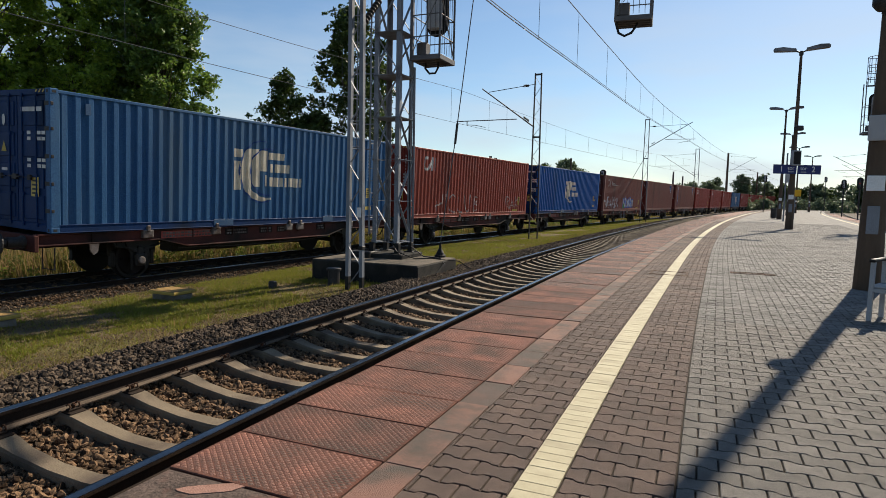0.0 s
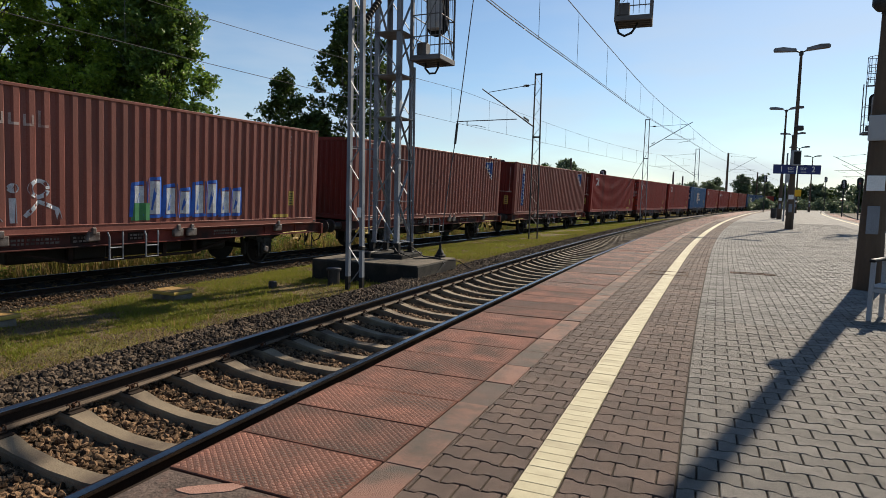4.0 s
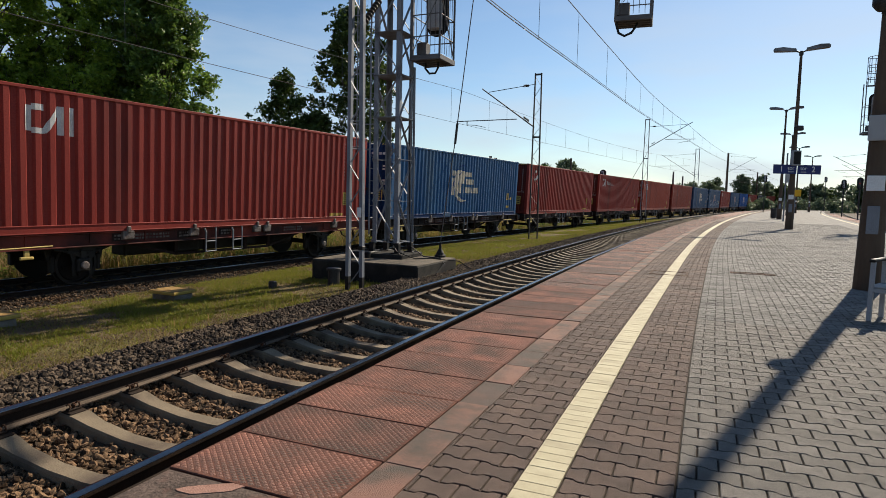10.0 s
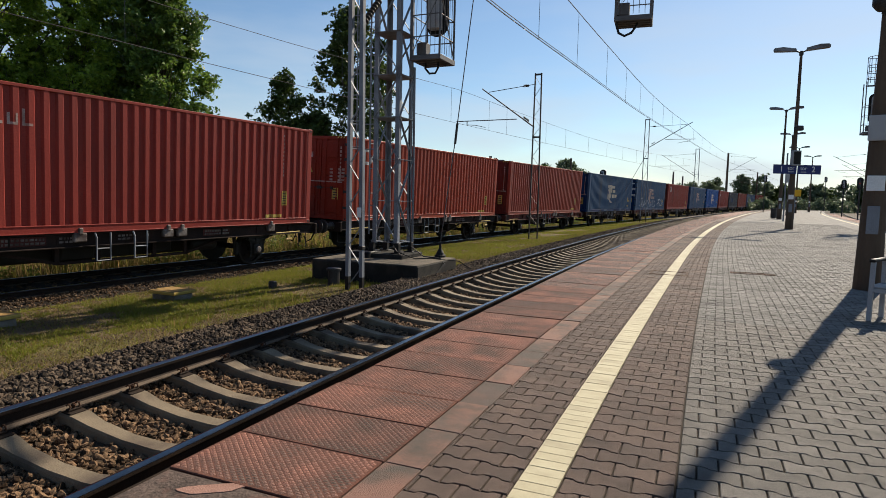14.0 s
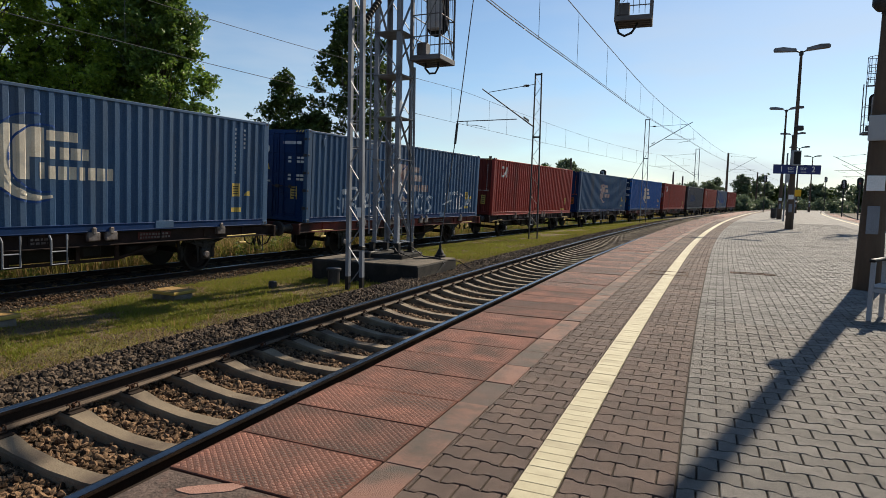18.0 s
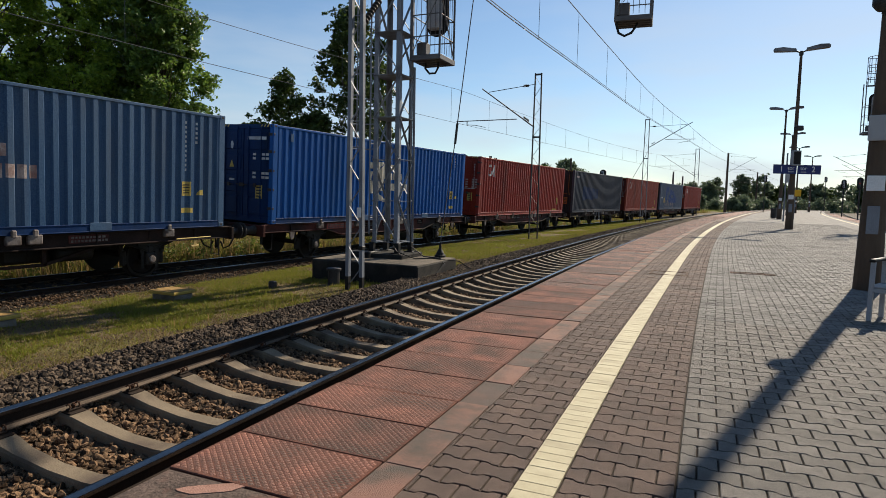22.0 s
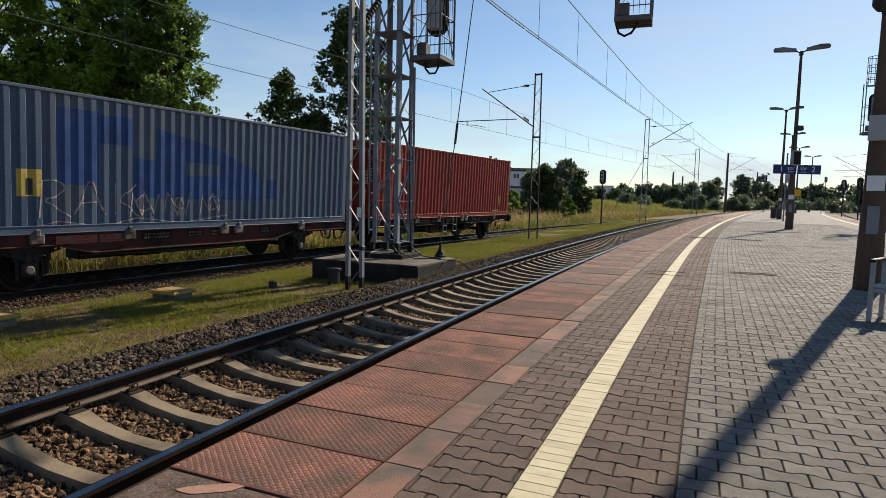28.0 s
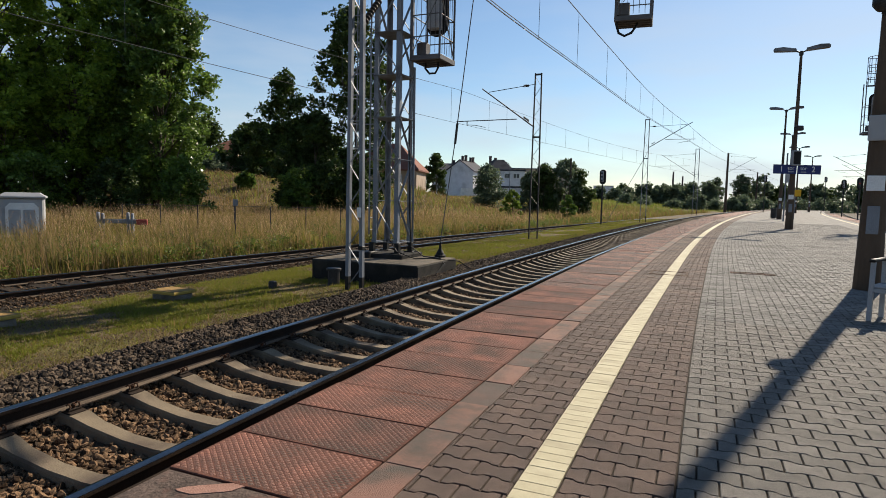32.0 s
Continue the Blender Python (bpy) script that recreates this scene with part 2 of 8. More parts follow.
# ---- mesh helpers ----
class Geo:
    """Collects vertices and faces of one mesh."""

    def __init__(self):
        self.v, self.f, self.mi = [], [], []

    def add(self, verts, faces, mat=0):
        o = len(self.v)
        self.v.extend(verts)
        self.f.extend([tuple(i + o for i in f) for f in faces])
        self.mi.extend([mat] * len(faces))
        return self

    def box(self, x0, x1, y0, y1, z0, z1, ch=0.0, mat=0, m=None):
        """A box; ch: width of its chamfered edges."""
        if ch <= 0:
            v = [(x, y, z) for z in (z0, z1) for y in (y0, y1) for x in (x0, x1)]
            f = [(0, 2, 3, 1), (4, 5, 7, 6), (0, 1, 5, 4), (2, 6, 7, 3), (0, 4, 6, 2), (1, 3, 7, 5)]
        else:
            c = min(ch, (x1 - x0) / 2.01, (y1 - y0) / 2.01, (z1 - z0) / 2.01)
            v, f, idx = [], [], {}
            X, Y, Z = (x0, x1), (y0, y1), (z0, z1)
            for i in (0, 1):
                for j in (0, 1):
                    for k in (0, 1):
                        sx, sy, sz = (c if i == 0 else -c), (c if j == 0 else -c), (c if k == 0 else -c)
                        for a, p in (("x", (X[i], Y[j] + sy, Z[k] + sz)), ("y", (X[i] + sx, Y[j], Z[k] + sz)), ("z", (X[i] + sx, Y[j] + sy, Z[k]))):
                            idx[a, i, j, k] = len(v)
                            v.append(p)
            for i in (0, 1):
                q = [idx["x", i, 0, 0], idx["x", i, 1, 0], idx["x", i, 1, 1], idx["x", i, 0, 1]]
                f.append(q if i else q[::-1])
                q = [idx["y", 0, i, 0], idx["y", 0, i, 1], idx["y", 1, i, 1], idx["y", 1, i, 0]]
                f.append(q if i else q[::-1])
                q = [idx["z", 0, 0, i], idx["z", 1, 0, i], idx["z", 1, 1, i], idx["z", 0, 1, i]]
                f.append(q if i else q[::-1])
                for j in (0, 1):
                    f.append([idx["x", i, j, 0], idx["x", i, j, 1], idx["y", i, j, 1], idx["y", i, j, 0]] if i != j else [idx["y", i, j, 0], idx["y", i, j, 1], idx["x", i, j, 1], idx["x", i, j, 0]])
                    f.append([idx["x", i, 0, j], idx["z", i, 0, j], idx["z", i, 1, j], idx["x", i, 1, j]] if i != j else [idx["x", i, 1, j], idx["z", i, 1, j], idx["z", i, 0, j], idx["x", i, 0, j]])
                    f.append([idx["y", 0, i, j], idx["y", 1, i, j], idx["z", 1, i, j], idx["z", 0, i, j]] if i != j else [idx["z", 0, i, j], idx["z", 1, i, j], idx["y", 1, i, j], idx["y", 0, i, j]])
                    for k in (0, 1):
                        t = [idx["x", i, j, k], idx["y", i, j, k], idx["z", i, j, k]]
                        f.append(t if (i + j + k) % 2 else t[::-1])
        if m is not None:
            v = [tuple(m @ Vector(p)) for p in v]
        return self.add(v, f, mat)

    def tube(self, a, b, r0, r1=None, n=8, mat=0, caps=True):
        a, b = Vector(a), Vector(b)
        r1 = r0 if r1 is None else r1
        d = (b - a)
        if d.length < 1e-6:
            return self
        q = d.to_track_quat("Z", "Y").to_matrix()
        ring = [q @ Vector((math.cos(2 * math.pi * i / n), math.sin(2 * math.pi * i / n), 0)) for i in range(n)]
        v = [tuple(a + u * r0) for u in ring] + [tuple(b + u * r1) for u in ring]
        f = [(i, (i + 1) % n, n + (i + 1) % n, n + i) for i in range(n)]
        if caps:
            f += [tuple(range(n - 1, -1, -1)), tuple(range(n, 2 * n))]
        return self.add(v, f, mat)

    def path(self, pts, r, n=6, mat=0):
        """A round bar through points, with joined rings."""
        pts = [Vector(p) for p in pts]
        v, f = [], []
        for i, p in enumerate(pts):
            d = (pts[min(i + 1, len(pts) - 1)] - pts[max(i - 1, 0)]).normalized()
            q = d.to_track_quat("Z", "Y").to_matrix()
            rr = r[i] if isinstance(r, (list, tuple)) else r
            v += [tuple(p + q @ Vector((math.cos(2 * math.pi * k / n), math.sin(2 * math.pi * k / n), 0)) * rr) for k in range(n)]
        for i in range(len(pts) - 1):
            f += [(i * n + k, i * n + (k + 1) % n, (i + 1) * n + (k + 1) % n, (i + 1) * n + k) for k in range(n)]
        f += [tuple(range(n - 1, -1, -1)), tuple(range((len(pts) - 1) * n, len(pts) * n))]
        return self.add(v, f, mat)

    def bar(self, a, b, w, h=None, mat=0):
        """A square or flat bar from a to b."""
        a, b = Vector(a), Vector(b)
        h = w if h is None else h
        d = b - a
        q = d.to_track_quat("Z", "Y").to_matrix().to_4x4()
        return self.box(-w / 2, w / 2, -h / 2, h / 2, 0, d.length, 0, mat, Matrix.Translation(a) @ q)

    def angle_bar(self, a, b, w, t, out, mat=0):
        """An L-section from a to b whose legs point along the two directions in out."""
        a, b = Vector(a), Vector(b)
        e, g = Vector(out[0]).normalized(), Vector(out[1]).normalized()
        prof = [(0, 0), (w, 0), (w, t), (t, t), (t, w), (0, w)]
        v = [tuple(p + e * x + g * y) for p in (a, b) for x, y in prof]
        f = [(i, (i + 1) % 6, 6 + (i + 1) % 6, 6 + i) for i in range(6)] + [(5, 4, 3, 2, 1, 0), (6, 7, 8, 9, 10, 11)]
        return self.add(v, f, mat)

    def lathe(self, prof, n=16, m=None, mat=0):
        """Turned shape about z from (radius, z) pairs."""
        v = [(r * math.cos(2 * math.pi * i / n), r * math.sin(2 * math.pi * i / n), z) for r, z in prof for i in range(n)]
        f = [(k * n + i, k * n + (i + 1) % n, (k + 1) * n + (i + 1) % n, (k + 1) * n + i) for k in range(len(prof) - 1) for i in range(n)]
        f += [tuple(range(n - 1, -1, -1)), tuple(range((len(prof) - 1) * n, len(prof) * n))]
        if m is not None:
            v = [tuple(m @ Vector(p)) for p in v]
        return self.add(v, f, mat)

    def prism(self, outline, y0, y1, mat=0, m=None):
        """An outline of (x, z) pushed from y0 to y1."""
        n = len(outline)
        v = [(x, y0, z) for x, z in outline] + [(x, y1, z) for x, z in outline]
        f = [(i, (i + 1) % n, n + (i + 1) % n, n + i) for i in range(n)] + [tuple(range(n - 1, -1, -1)), tuple(range(n, 2 * n))]
        if m is not None:
            v = [tuple(m @ Vector(p)) for p in v]
        return self.add(v, f, mat)

    def mesh(self, name, mats, smooth=False):
        me = bpy.data.meshes.new(name)
        me.from_pydata(self.v, [], self.f)
        for x in (mats if isinstance(mats, (list, tuple)) else [mats]):
            me.materials.append(M[x])
        if any(self.mi):
            me.polygons.foreach_set("material_index", self.mi)
        if smooth:
            me.polygons.foreach_set("use_smooth", [True] * len(me.polygons))
        bm = bmesh.new()
        bm.from_mesh(me)
        bmesh.ops.recalc_face_normals(bm, faces=bm.faces)
        bm.to_mesh(me)
        bm.free()
        return me


def quick_mesh(name, verts, faces, mats, mi=None, smooth=False):
    """A large mesh from arrays."""
    me = bpy.data.meshes.new(name)
    me.from_pydata(np.asarray(verts).tolist(), [], np.asarray(faces).tolist() if not isinstance(faces, list) else faces)
    for x in (mats if isinstance(mats, (list, tuple)) else [mats]):
        me.materials.append(M[x])
    if mi is not None:
        me.polygons.foreach_set("material_index", np.asarray(mi, dtype=np.int32))
    if smooth:
        me.polygons.foreach_set("use_smooth", [True] * len(me.polygons))
    return me


def part(name, geo, mats, parent, label="", smooth=False, at=None):
    me = geo.mesh(name, mats, smooth) if isinstance(geo, Geo) else geo
    ob = new(name, me)
    ob.parent = parent
    if at is not None:
        ob.matrix_basis = at
    return tagged(ob, label)


def thing(name, label, category, m=None, group="", kind="", geo=None, mats=None, smooth=False):
    ob = new(name, geo.mesh(name, mats, smooth) if geo else None)
    if m is not None:
        ob.matrix_basis = m
    return tagged(ob, label, category, group, kind)


# ---- the curves of the tracks ----
STEP = 0.5
ARC = np.arange(-420, 520, STEP)


def bend(x0, y0, heading, k, kb, kc, lo, hi):
    """Centre line through (x0, y0) at arc 0; curvature held beyond lo and hi."""
    a = np.clip(ARC, lo, hi)
    kappa = k + kb * a + kc * a * a / 2
    kappa = np.where(ARC < lo, kappa * np.clip(1 - (lo - ARC) / 40, 0, 1), kappa)
    th = np.cumsum(kappa) * STEP
    i0 = int(np.argmin(abs(ARC)))
    th = th - th[i0] + radians(heading)
    x, y = np.cumsum(np.sin(th)) * STEP, np.cumsum(np.cos(th)) * STEP
    return x - x[i0] + x0, y - y[i0] + y0, th


class Track:
    def __init__(self, line, z, cant):
        self.line, self.z, self.cant = line, z, cant

    def at(self, s, off=0.0, up=0.0):
        """Place at arc s, off metres to the right, up above the rails, leaning with the cant."""
        x, y, t = (np.interp(s, ARC, a) for a in self.line)
        c, n = math.cos(self.cant), math.sin(self.cant)
        o, z = off * c + up * n, up * c - off * n
        return Vector((float(x + o * np.cos(t)), float(y - o * np.sin(t)), float(self.z + z)))

    def flat(self, s, off, z):
        """Place at arc s, off to the right, at height z of the world."""
        x, y, t = (np.interp(s, ARC, a) for a in self.line)
        return Vector((float(x + off * np.cos(t)), float(y - off * np.sin(t)), z))

    def heading(self, s):
        return float(np.interp(s, ARC, self.line[2]))

    def frame_at(self, s, off=0.0, up=0.0, lean=True):
        """x to the right, y along the track."""
        c = self.cant if lean else 0.0
        return Matrix.Translation(self.at(s, off, up)) @ Matrix.Rotation(-self.heading(s), 4, "Z") @ Matrix.Rotation(c, 4, "Y")

    def sweep(self, geo, prof, s0, s1, ds=1.0, flat=False, mat=0, closed=True, wave=None):
        n = max(2, int(round((s1 - s0) / ds)) + 1)
        k = len(prof)
        v = []
        for s in np.linspace(s0, s1, n):
            for a, b in prof:
                v.append(tuple(self.flat(s, a, b) if flat else self.at(s, a, b)))
        f = []
        for i in range(n - 1):
            for j in range(k if closed else k - 1):
                j2 = (j + 1) % k
                f.append((i * k + j, i * k + j2, (i + 1) * k + j2, (i + 1) * k + j))
        if closed:
            f += [tuple(range(k - 1, -1, -1)), tuple(range((n - 1) * k, n * k))]
        return geo.add(v, f, mat)

    def locate(self, x, y):
        """Arrays of arc and offset for arrays of places."""
        lx, ly, lt = self.line
        keep = slice(0, len(ARC), 4)
        best = np.full(len(x), 1e18)
        idx = np.zeros(len(x), int)
        X, Y = lx[keep], ly[keep]
        for i0 in range(0, len(x), 4000):
            d = (x[i0:i0 + 4000, None] - X[None]) ** 2 + (y[i0:i0 + 4000, None] - Y[None]) ** 2
            idx[i0:i0 + 4000] = d.argmin(1)
        t = lt[keep][idx]
        dx, dy = x - X[idx], y - Y[idx]
        return ARC[keep][idx] + dx * np.sin(t) + dy * np.cos(t), dx * np.cos(t) - dy * np.sin(t)


LINE1 = bend(-1.113, 8.0, 23.18, 0.001771, -9e-6, 0.0, -40, 150)
LINE2 = bend(-11.421, 8.0, 25.936, 0.003637, -8.7e-5, 1e-6, -40, 150)
T1 = Track(LINE1, -0.314, 0.085)
T2 = Track(LINE2, -0.597, 0.0374)
# the track along the other edge of the platform, and the one beyond it
_o = 15.8
T3 = Track((LINE1[0] + _o * np.cos(LINE1[2]), LINE1[1] - _o * np.sin(LINE1[2]), LINE1[2]), -0.314, 0.0)
_o = 20.3
T4 = Track((LINE1[0] + _o * np.cos(LINE1[2]), LINE1[1] - _o * np.sin(LINE1[2]), LINE1[2]), -0.36, 0.0)
PLATFORM_IN, PLATFORM_OUT = 1.60, 14.20
# the paving swings a little wider than the rails
_d = np.interp(ARC, [-8, -2, 1, 5, 10, 15, 20, 27, 33, 50, 66, 106, 140], [-0.035, -0.02, 0.02, 0.085, 0.115, 0.14, 0.19, 0.26, 0.35, 0.52, 0.65, 0.5, 0.3])
_d = np.convolve(np.pad(_d, 8, mode="edge"), np.ones(17) / 17, mode="valid")
P1 = Track((LINE1[0] + _d * np.cos(LINE1[2]), LINE1[1] - _d * np.sin(LINE1[2]), LINE1[2]), 0.0, 0.0)


def swing(s):
    """How far the paving lies outside the line parallel to the rails."""
    return float(np.interp(s, ARC, _d))



# ---- ground ----
def rise(x, y):
    """Height of the ground: low by the tracks, a bank behind the field."""
    s, off = T1.locate(x, y)
    z = np.interp(off, [-400, -60, -22, -14, -11.5, -7.4, -6.4, -4.9, -2.3, -1.9, 18, 24, 60], [-0.6, -0.7, -0.75, -0.85, -0.95, -0.86, -0.68, -0.57, -0.50, -0.62, -0.95, -0.55, -0.6])
    bank = 4.3 * np.exp(-(((x + 32) / 22) ** 2 + ((y - 82) / 13) ** 2)) + 2.1 * np.exp(-(((x + 5.5) / 7.5) ** 2 + ((y - 78) / 11) ** 2))
    up = np.clip((y - 84) / 26, 0, 1)
    bank = bank + 1.6 * up * up * (3 - 2 * up) * np.clip((-off - 14) / 20, 0, 1)
    bump = 0.05 * np.sin(x * 1.7 + 1.3 * np.sin(y * 0.9)) * np.sin(y * 1.3 + x * 0.4)
    near = np.clip((-off - 12) / 6, 0, 1)
    return z + np.where(off < -9, bank, 0) + bump * near + 0.015 * np.sin(x * 5.1) * np.sin(y * 4.3) * np.clip((-off - 2.4), 0, 1)


def build_ground():
    a = np.concatenate([-np.geomspace(3200, 62, 16), np.arange(-60, -30, 1.5), np.arange(-30, 30, 0.6), np.arange(30, 90, 1.5), np.geomspace(92, 3200, 16)])
    b = np.concatenate([-np.geomspace(3200, 32, 12), np.arange(-30, -4, 2.0), np.arange(-4, 40, 0.6), np.arange(40, 120, 1.5), np.geomspace(122, 4000, 18)])
    X, Y = np.meshgrid(a, b)
    z = rise(X.ravel(), Y.ravel())
    v = np.stack([X.ravel(), Y.ravel(), z], 1)
    n, k = len(a), len(b)
    i = (np.arange(k - 1)[:, None] * n + np.arange(n - 1)[None]).ravel()
    f = np.stack([i, i + 1, i + n + 1, i + n], 1)
    tagged(new("ground", quick_mesh("ground", v, f, "soil", smooth=True)), "dry grassy soil of the railway land and the fields", "ground", kind="structure")


build_ground()

# ---- tracks ----
RAIL = [(-0.036, 0.0), (-0.034, 0.004), (-0.02, 0.0065), (0.02, 0.0065), (0.034, 0.004), (0.036, 0.0), (0.036, -0.026), (0.030, -0.034), (0.009, -0.045), (0.0085, -0.112),
        (0.022, -0.125), (0.0625, -0.136), (0.0625, -0.146), (-0.0625, -0.146), (-0.0625, -0.136), (-0.022, -0.125), (-0.0085, -0.112), (-0.009, -0.045), (-0.030, -0.034), (-0.036, -0.026)]


def rail_mesh(track, side, s0, s1, ds):
    g = Geo()
    prof = [(side * 0.7535 + x, z - 0.0065) for x, z in RAIL]
    n = max(2, int(round((s1 - s0) / ds)) + 1)
    k = len(prof)
    v = [tuple(track.at(s, a, b)) for s in np.linspace(s0, s1, n) for a, b in prof]
    f, mi = [], []
    for i in range(n - 1):
        for j in range(k):
            f.append((i * k + j, i * k + (j + 1) % k, (i + 1) * k + (j + 1) % k, (i + 1) * k + j))
            mi.append(0 if j <= 4 else (2 if j in (10, 11, 13, 14) else 1))
    g.v, g.f, g.mi = v, f, mi
    return g


def sleeper_geo(kind):
    """x across the track, y along it, z = 0 at the underside of the rail."""
    g = Geo()
    if kind == "concrete":
        sec = [(-1.28, -0.004, 0.135), (-1.05, 0.0, 0.14), (-0.55, 0.0, 0.14), (-0.36, -0.035, 0.115), (0.0, -0.055, 0.105), (0.36, -0.035, 0.115), (0.55, 0.0, 0.14), (1.05, 0.0, 0.14), (1.28, -0.004, 0.135)]
        v = []
        for x, z, w in sec:
            v += [(x, -w * 0.82, -0.2), (x, -w * 0.70, z - 0.02), (x, -w * 0.60, z), (x, w * 0.60, z), (x, w * 0.70, z - 0.02), (x, w * 0.82, -0.2)]
        f = [(i * 6 + j, (i + 1) * 6 + j, (i + 1) * 6 + j + 1, i * 6 + j + 1) for i in range(len(sec) - 1) for j in range(5)]
        f += [(0, 1, 2, 3, 4, 5), tuple(range(len(v) - 1, len(v) - 7, -1))]
        g.add(v, f)
    else:
        g.box(-1.3, 1.3, -0.13, 0.13, -0.15, 0.0, 0.012)
    return g


def fastening_geo(x, simple=False):
    """Rib plate, two spring clips and bolts at one rail."""
    g = Geo()
    g.box(x - 0.17, x + 0.17, -0.075, 0.075, -0.006, 0.012, 0.004, 0)
    for sx in (-1, 1):
        c = x + sx * 0.105
        g.box(c - 0.022, c + 0.022, -0.06, 0.06, 0.012, 0.034, 0.006, 0)
        g.tube((c, 0, 0.012), (c, 0, 0.075), 0.011, 0.011, 6, 1)
        g.tube((c, 0, 0.045), (c, 0, 0.064), 0.02, 0.02, 6, 1)
        if not simple:
            for sy in (-1, 1):
                pts = []
                for i in range(9):
                    a = math.pi * (0.1 + 1.5 * i / 8)
                    pts.append((c - sx * 0.012 + 0.026 * math.cos(a) * -sx, sy * 0.042 + 0.006 * math.sin(a), 0.042 + 0.026 * math.sin(a)))
                g.path(pts, 0.0075, 5, 1)
    return g


def build_track(track, name, label, s0, s1, part_to, kind, rail_label, ds=1.5):
    root = thing(name, label, "railway track", kind="structure")
    for side in (-1, 1):
        part("rail", rail_mesh(track, side, s0, s1, ds), ["rail_top", "rail_side", "rail_foot"], root, rail_label)
    me = sleeper_geo(kind).mesh("sleeper", "sleeper_concrete" if kind == "concrete" else "wood_sleeper")
    fast = [fastening_geo(sd * 0.7535).mesh("fastening", ["rail_side", "rust"]) for sd in (-1, 1)]
    fast_far = [fastening_geo(sd * 0.7535, True).mesh("fastening", ["rail_side", "rust"]) for sd in (-1, 1)]
    rest = Geo()
    rng = random.Random(3)
    k = 0
    s = s0
    base = sleeper_geo(kind)
    while s < s1:
        jig = rng.uniform(-0.012, 0.012)
        m = track.frame_at(s + jig, 0, -0.158)
        if s < part_to:
            ob = part("sleeper", me, None, root, at=m)
            for j in (0, 1):
                part("fastening", fast[j] if s < 24 else fast_far[j], None, ob)
        elif s < 130:
            rest.add([tuple(m @ Vector(p)) for p in base.v], base.f)
        s += 0.6
        k += 1
    if rest.v:
        tagged(part("far_sleepers", rest, "sleeper_concrete" if kind == "concrete" else "wood_sleeper", root), kind="stuff")
    return root


build_track(T1, "track_1", "railway track on concrete sleepers beside the platform", -25.13, 260, 58, "concrete", "steel rail with a polished running surface")
build_track(T2, "track_2", "older railway track on dark timber sleepers", -60.0, 300, 40, "timber", "steel rail with rust-brown sides")
build_track(T3, "track_3", "curved railway track along the far platform edge", 20, 260, 20, "concrete", "steel rail with a polished running surface", 2.5)
build_track(T4, "track_4", "second curved railway track past the platform", 20, 260, 20, "concrete", "steel rail with a polished running surface", 2.5)


def bed(track, name, prof, s0, s1, label, ds=1.0, mat="ballast"):
    g = Geo()
    track.sweep(g, prof, s0, s1, ds, closed=False)
    tagged(new(name, g.mesh(name, mat, True)), label, "ballast bed", kind="structure")


bed(T1, "ballast_bed", [(-2.5, -0.50), (-2.15, -0.42), (-1.95, -0.28), (-1.70, -0.165), (-1.25, -0.160), (-1.05, -0.20), (-0.4, -0.285), (0.4, -0.285), (1.35, -0.19), (1.62, -0.22), (1.70, -0.6)], -45, 260, "bed of broken stone under the platform track")
bed(T2, "ballast_bed", [(-2.6, -0.36), (-1.9, -0.24), (-1.3, -0.185), (0, -0.185), (1.3, -0.185), (1.9, -0.22), (2.5, -0.32)], -60, 300, "old brown ballast bed under the freight track", 1.0, "old_ballast")
bed(T3, "ballast_bed", [(-1.65, -0.5), (-1.5, -0.21), (0, -0.24), (1.5, -0.21), (3.2, -0.25)], 10, 260, "bed of broken stone under the curved track")
bed(T4, "ballast_bed", [(-1.6, -0.2), (0, -0.2), (1.6, -0.2), (2.8, -0.45)], 10, 260, "bed of broken stone under the second curved track")


# ---- loose ballast stones ----
def rocks(name, where, size, mat, label, seed=1):
    """Broken stones: distorted angular lumps at the given places (n x 3), all in one mesh."""
    r = np.random.RandomState(seed)
    n = len(where)
    g = (1 + 5 ** 0.5) / 2
    base = np.array([(-1, g, 0), (1, g, 0), (-1, -g, 0), (1, -g, 0), (0, -1, g), (0, 1, g), (0, -1, -g), (0, 1, -g), (g, 0, -1), (g, 0, 1), (-g, 0, -1), (-g, 0, 1)]) / 1.9
    tri = np.array([(0, 11, 5), (0, 5, 1), (0, 1, 7), (0, 7, 10), (0, 10, 11), (1, 5, 9), (5, 11, 4), (11, 10, 2), (10, 7, 6), (7, 1, 8), (3, 9, 4), (3, 4, 2), (3, 2, 6), (3, 6, 8), (3, 8, 9), (4, 9, 5), (2, 4, 11), (6, 2, 10), (8, 6, 7), (9, 8, 1)])
    v = base[None] * r.uniform(0.62, 1.2, (n, 12, 1)) * np.stack([r.uniform(0.75, 1.3, n), r.uniform(0.6, 1.05, n), r.uniform(0.45, 0.8, n)], 1)[:, None]
    q = r.normal(size=(n, 4))
    q[:, 1:3] *= 0.45
    q /= np.linalg.norm(q, axis=1)[:, None]
    w, x, y, z = q.T
    R = np.stack([np.stack([1 - 2 * (y * y + z * z), 2 * (x * y - w * z), 2 * (x * z + w * y)], 1), np.stack([2 * (x * y + w * z), 1 - 2 * (x * x + z * z), 2 * (y * z - w * x)], 1), np.stack([2 * (x * z - w * y), 2 * (y * z + w * x), 1 - 2 * (x * x + y * y)], 1)], 1)
    v = np.einsum("nij,nkj->nki", R, v) * (np.asarray(size) * r.uniform(0.6, 1.3, n))[:, None, None] + where[:, None]
    f = (tri[None] + (np.arange(n) * 12)[:, None, None]).reshape(-1, 3)
    return tagged(new(name, quick_mesh(name, v.reshape(-1, 3), f, mat)), label, "ballast", kind="stuff")


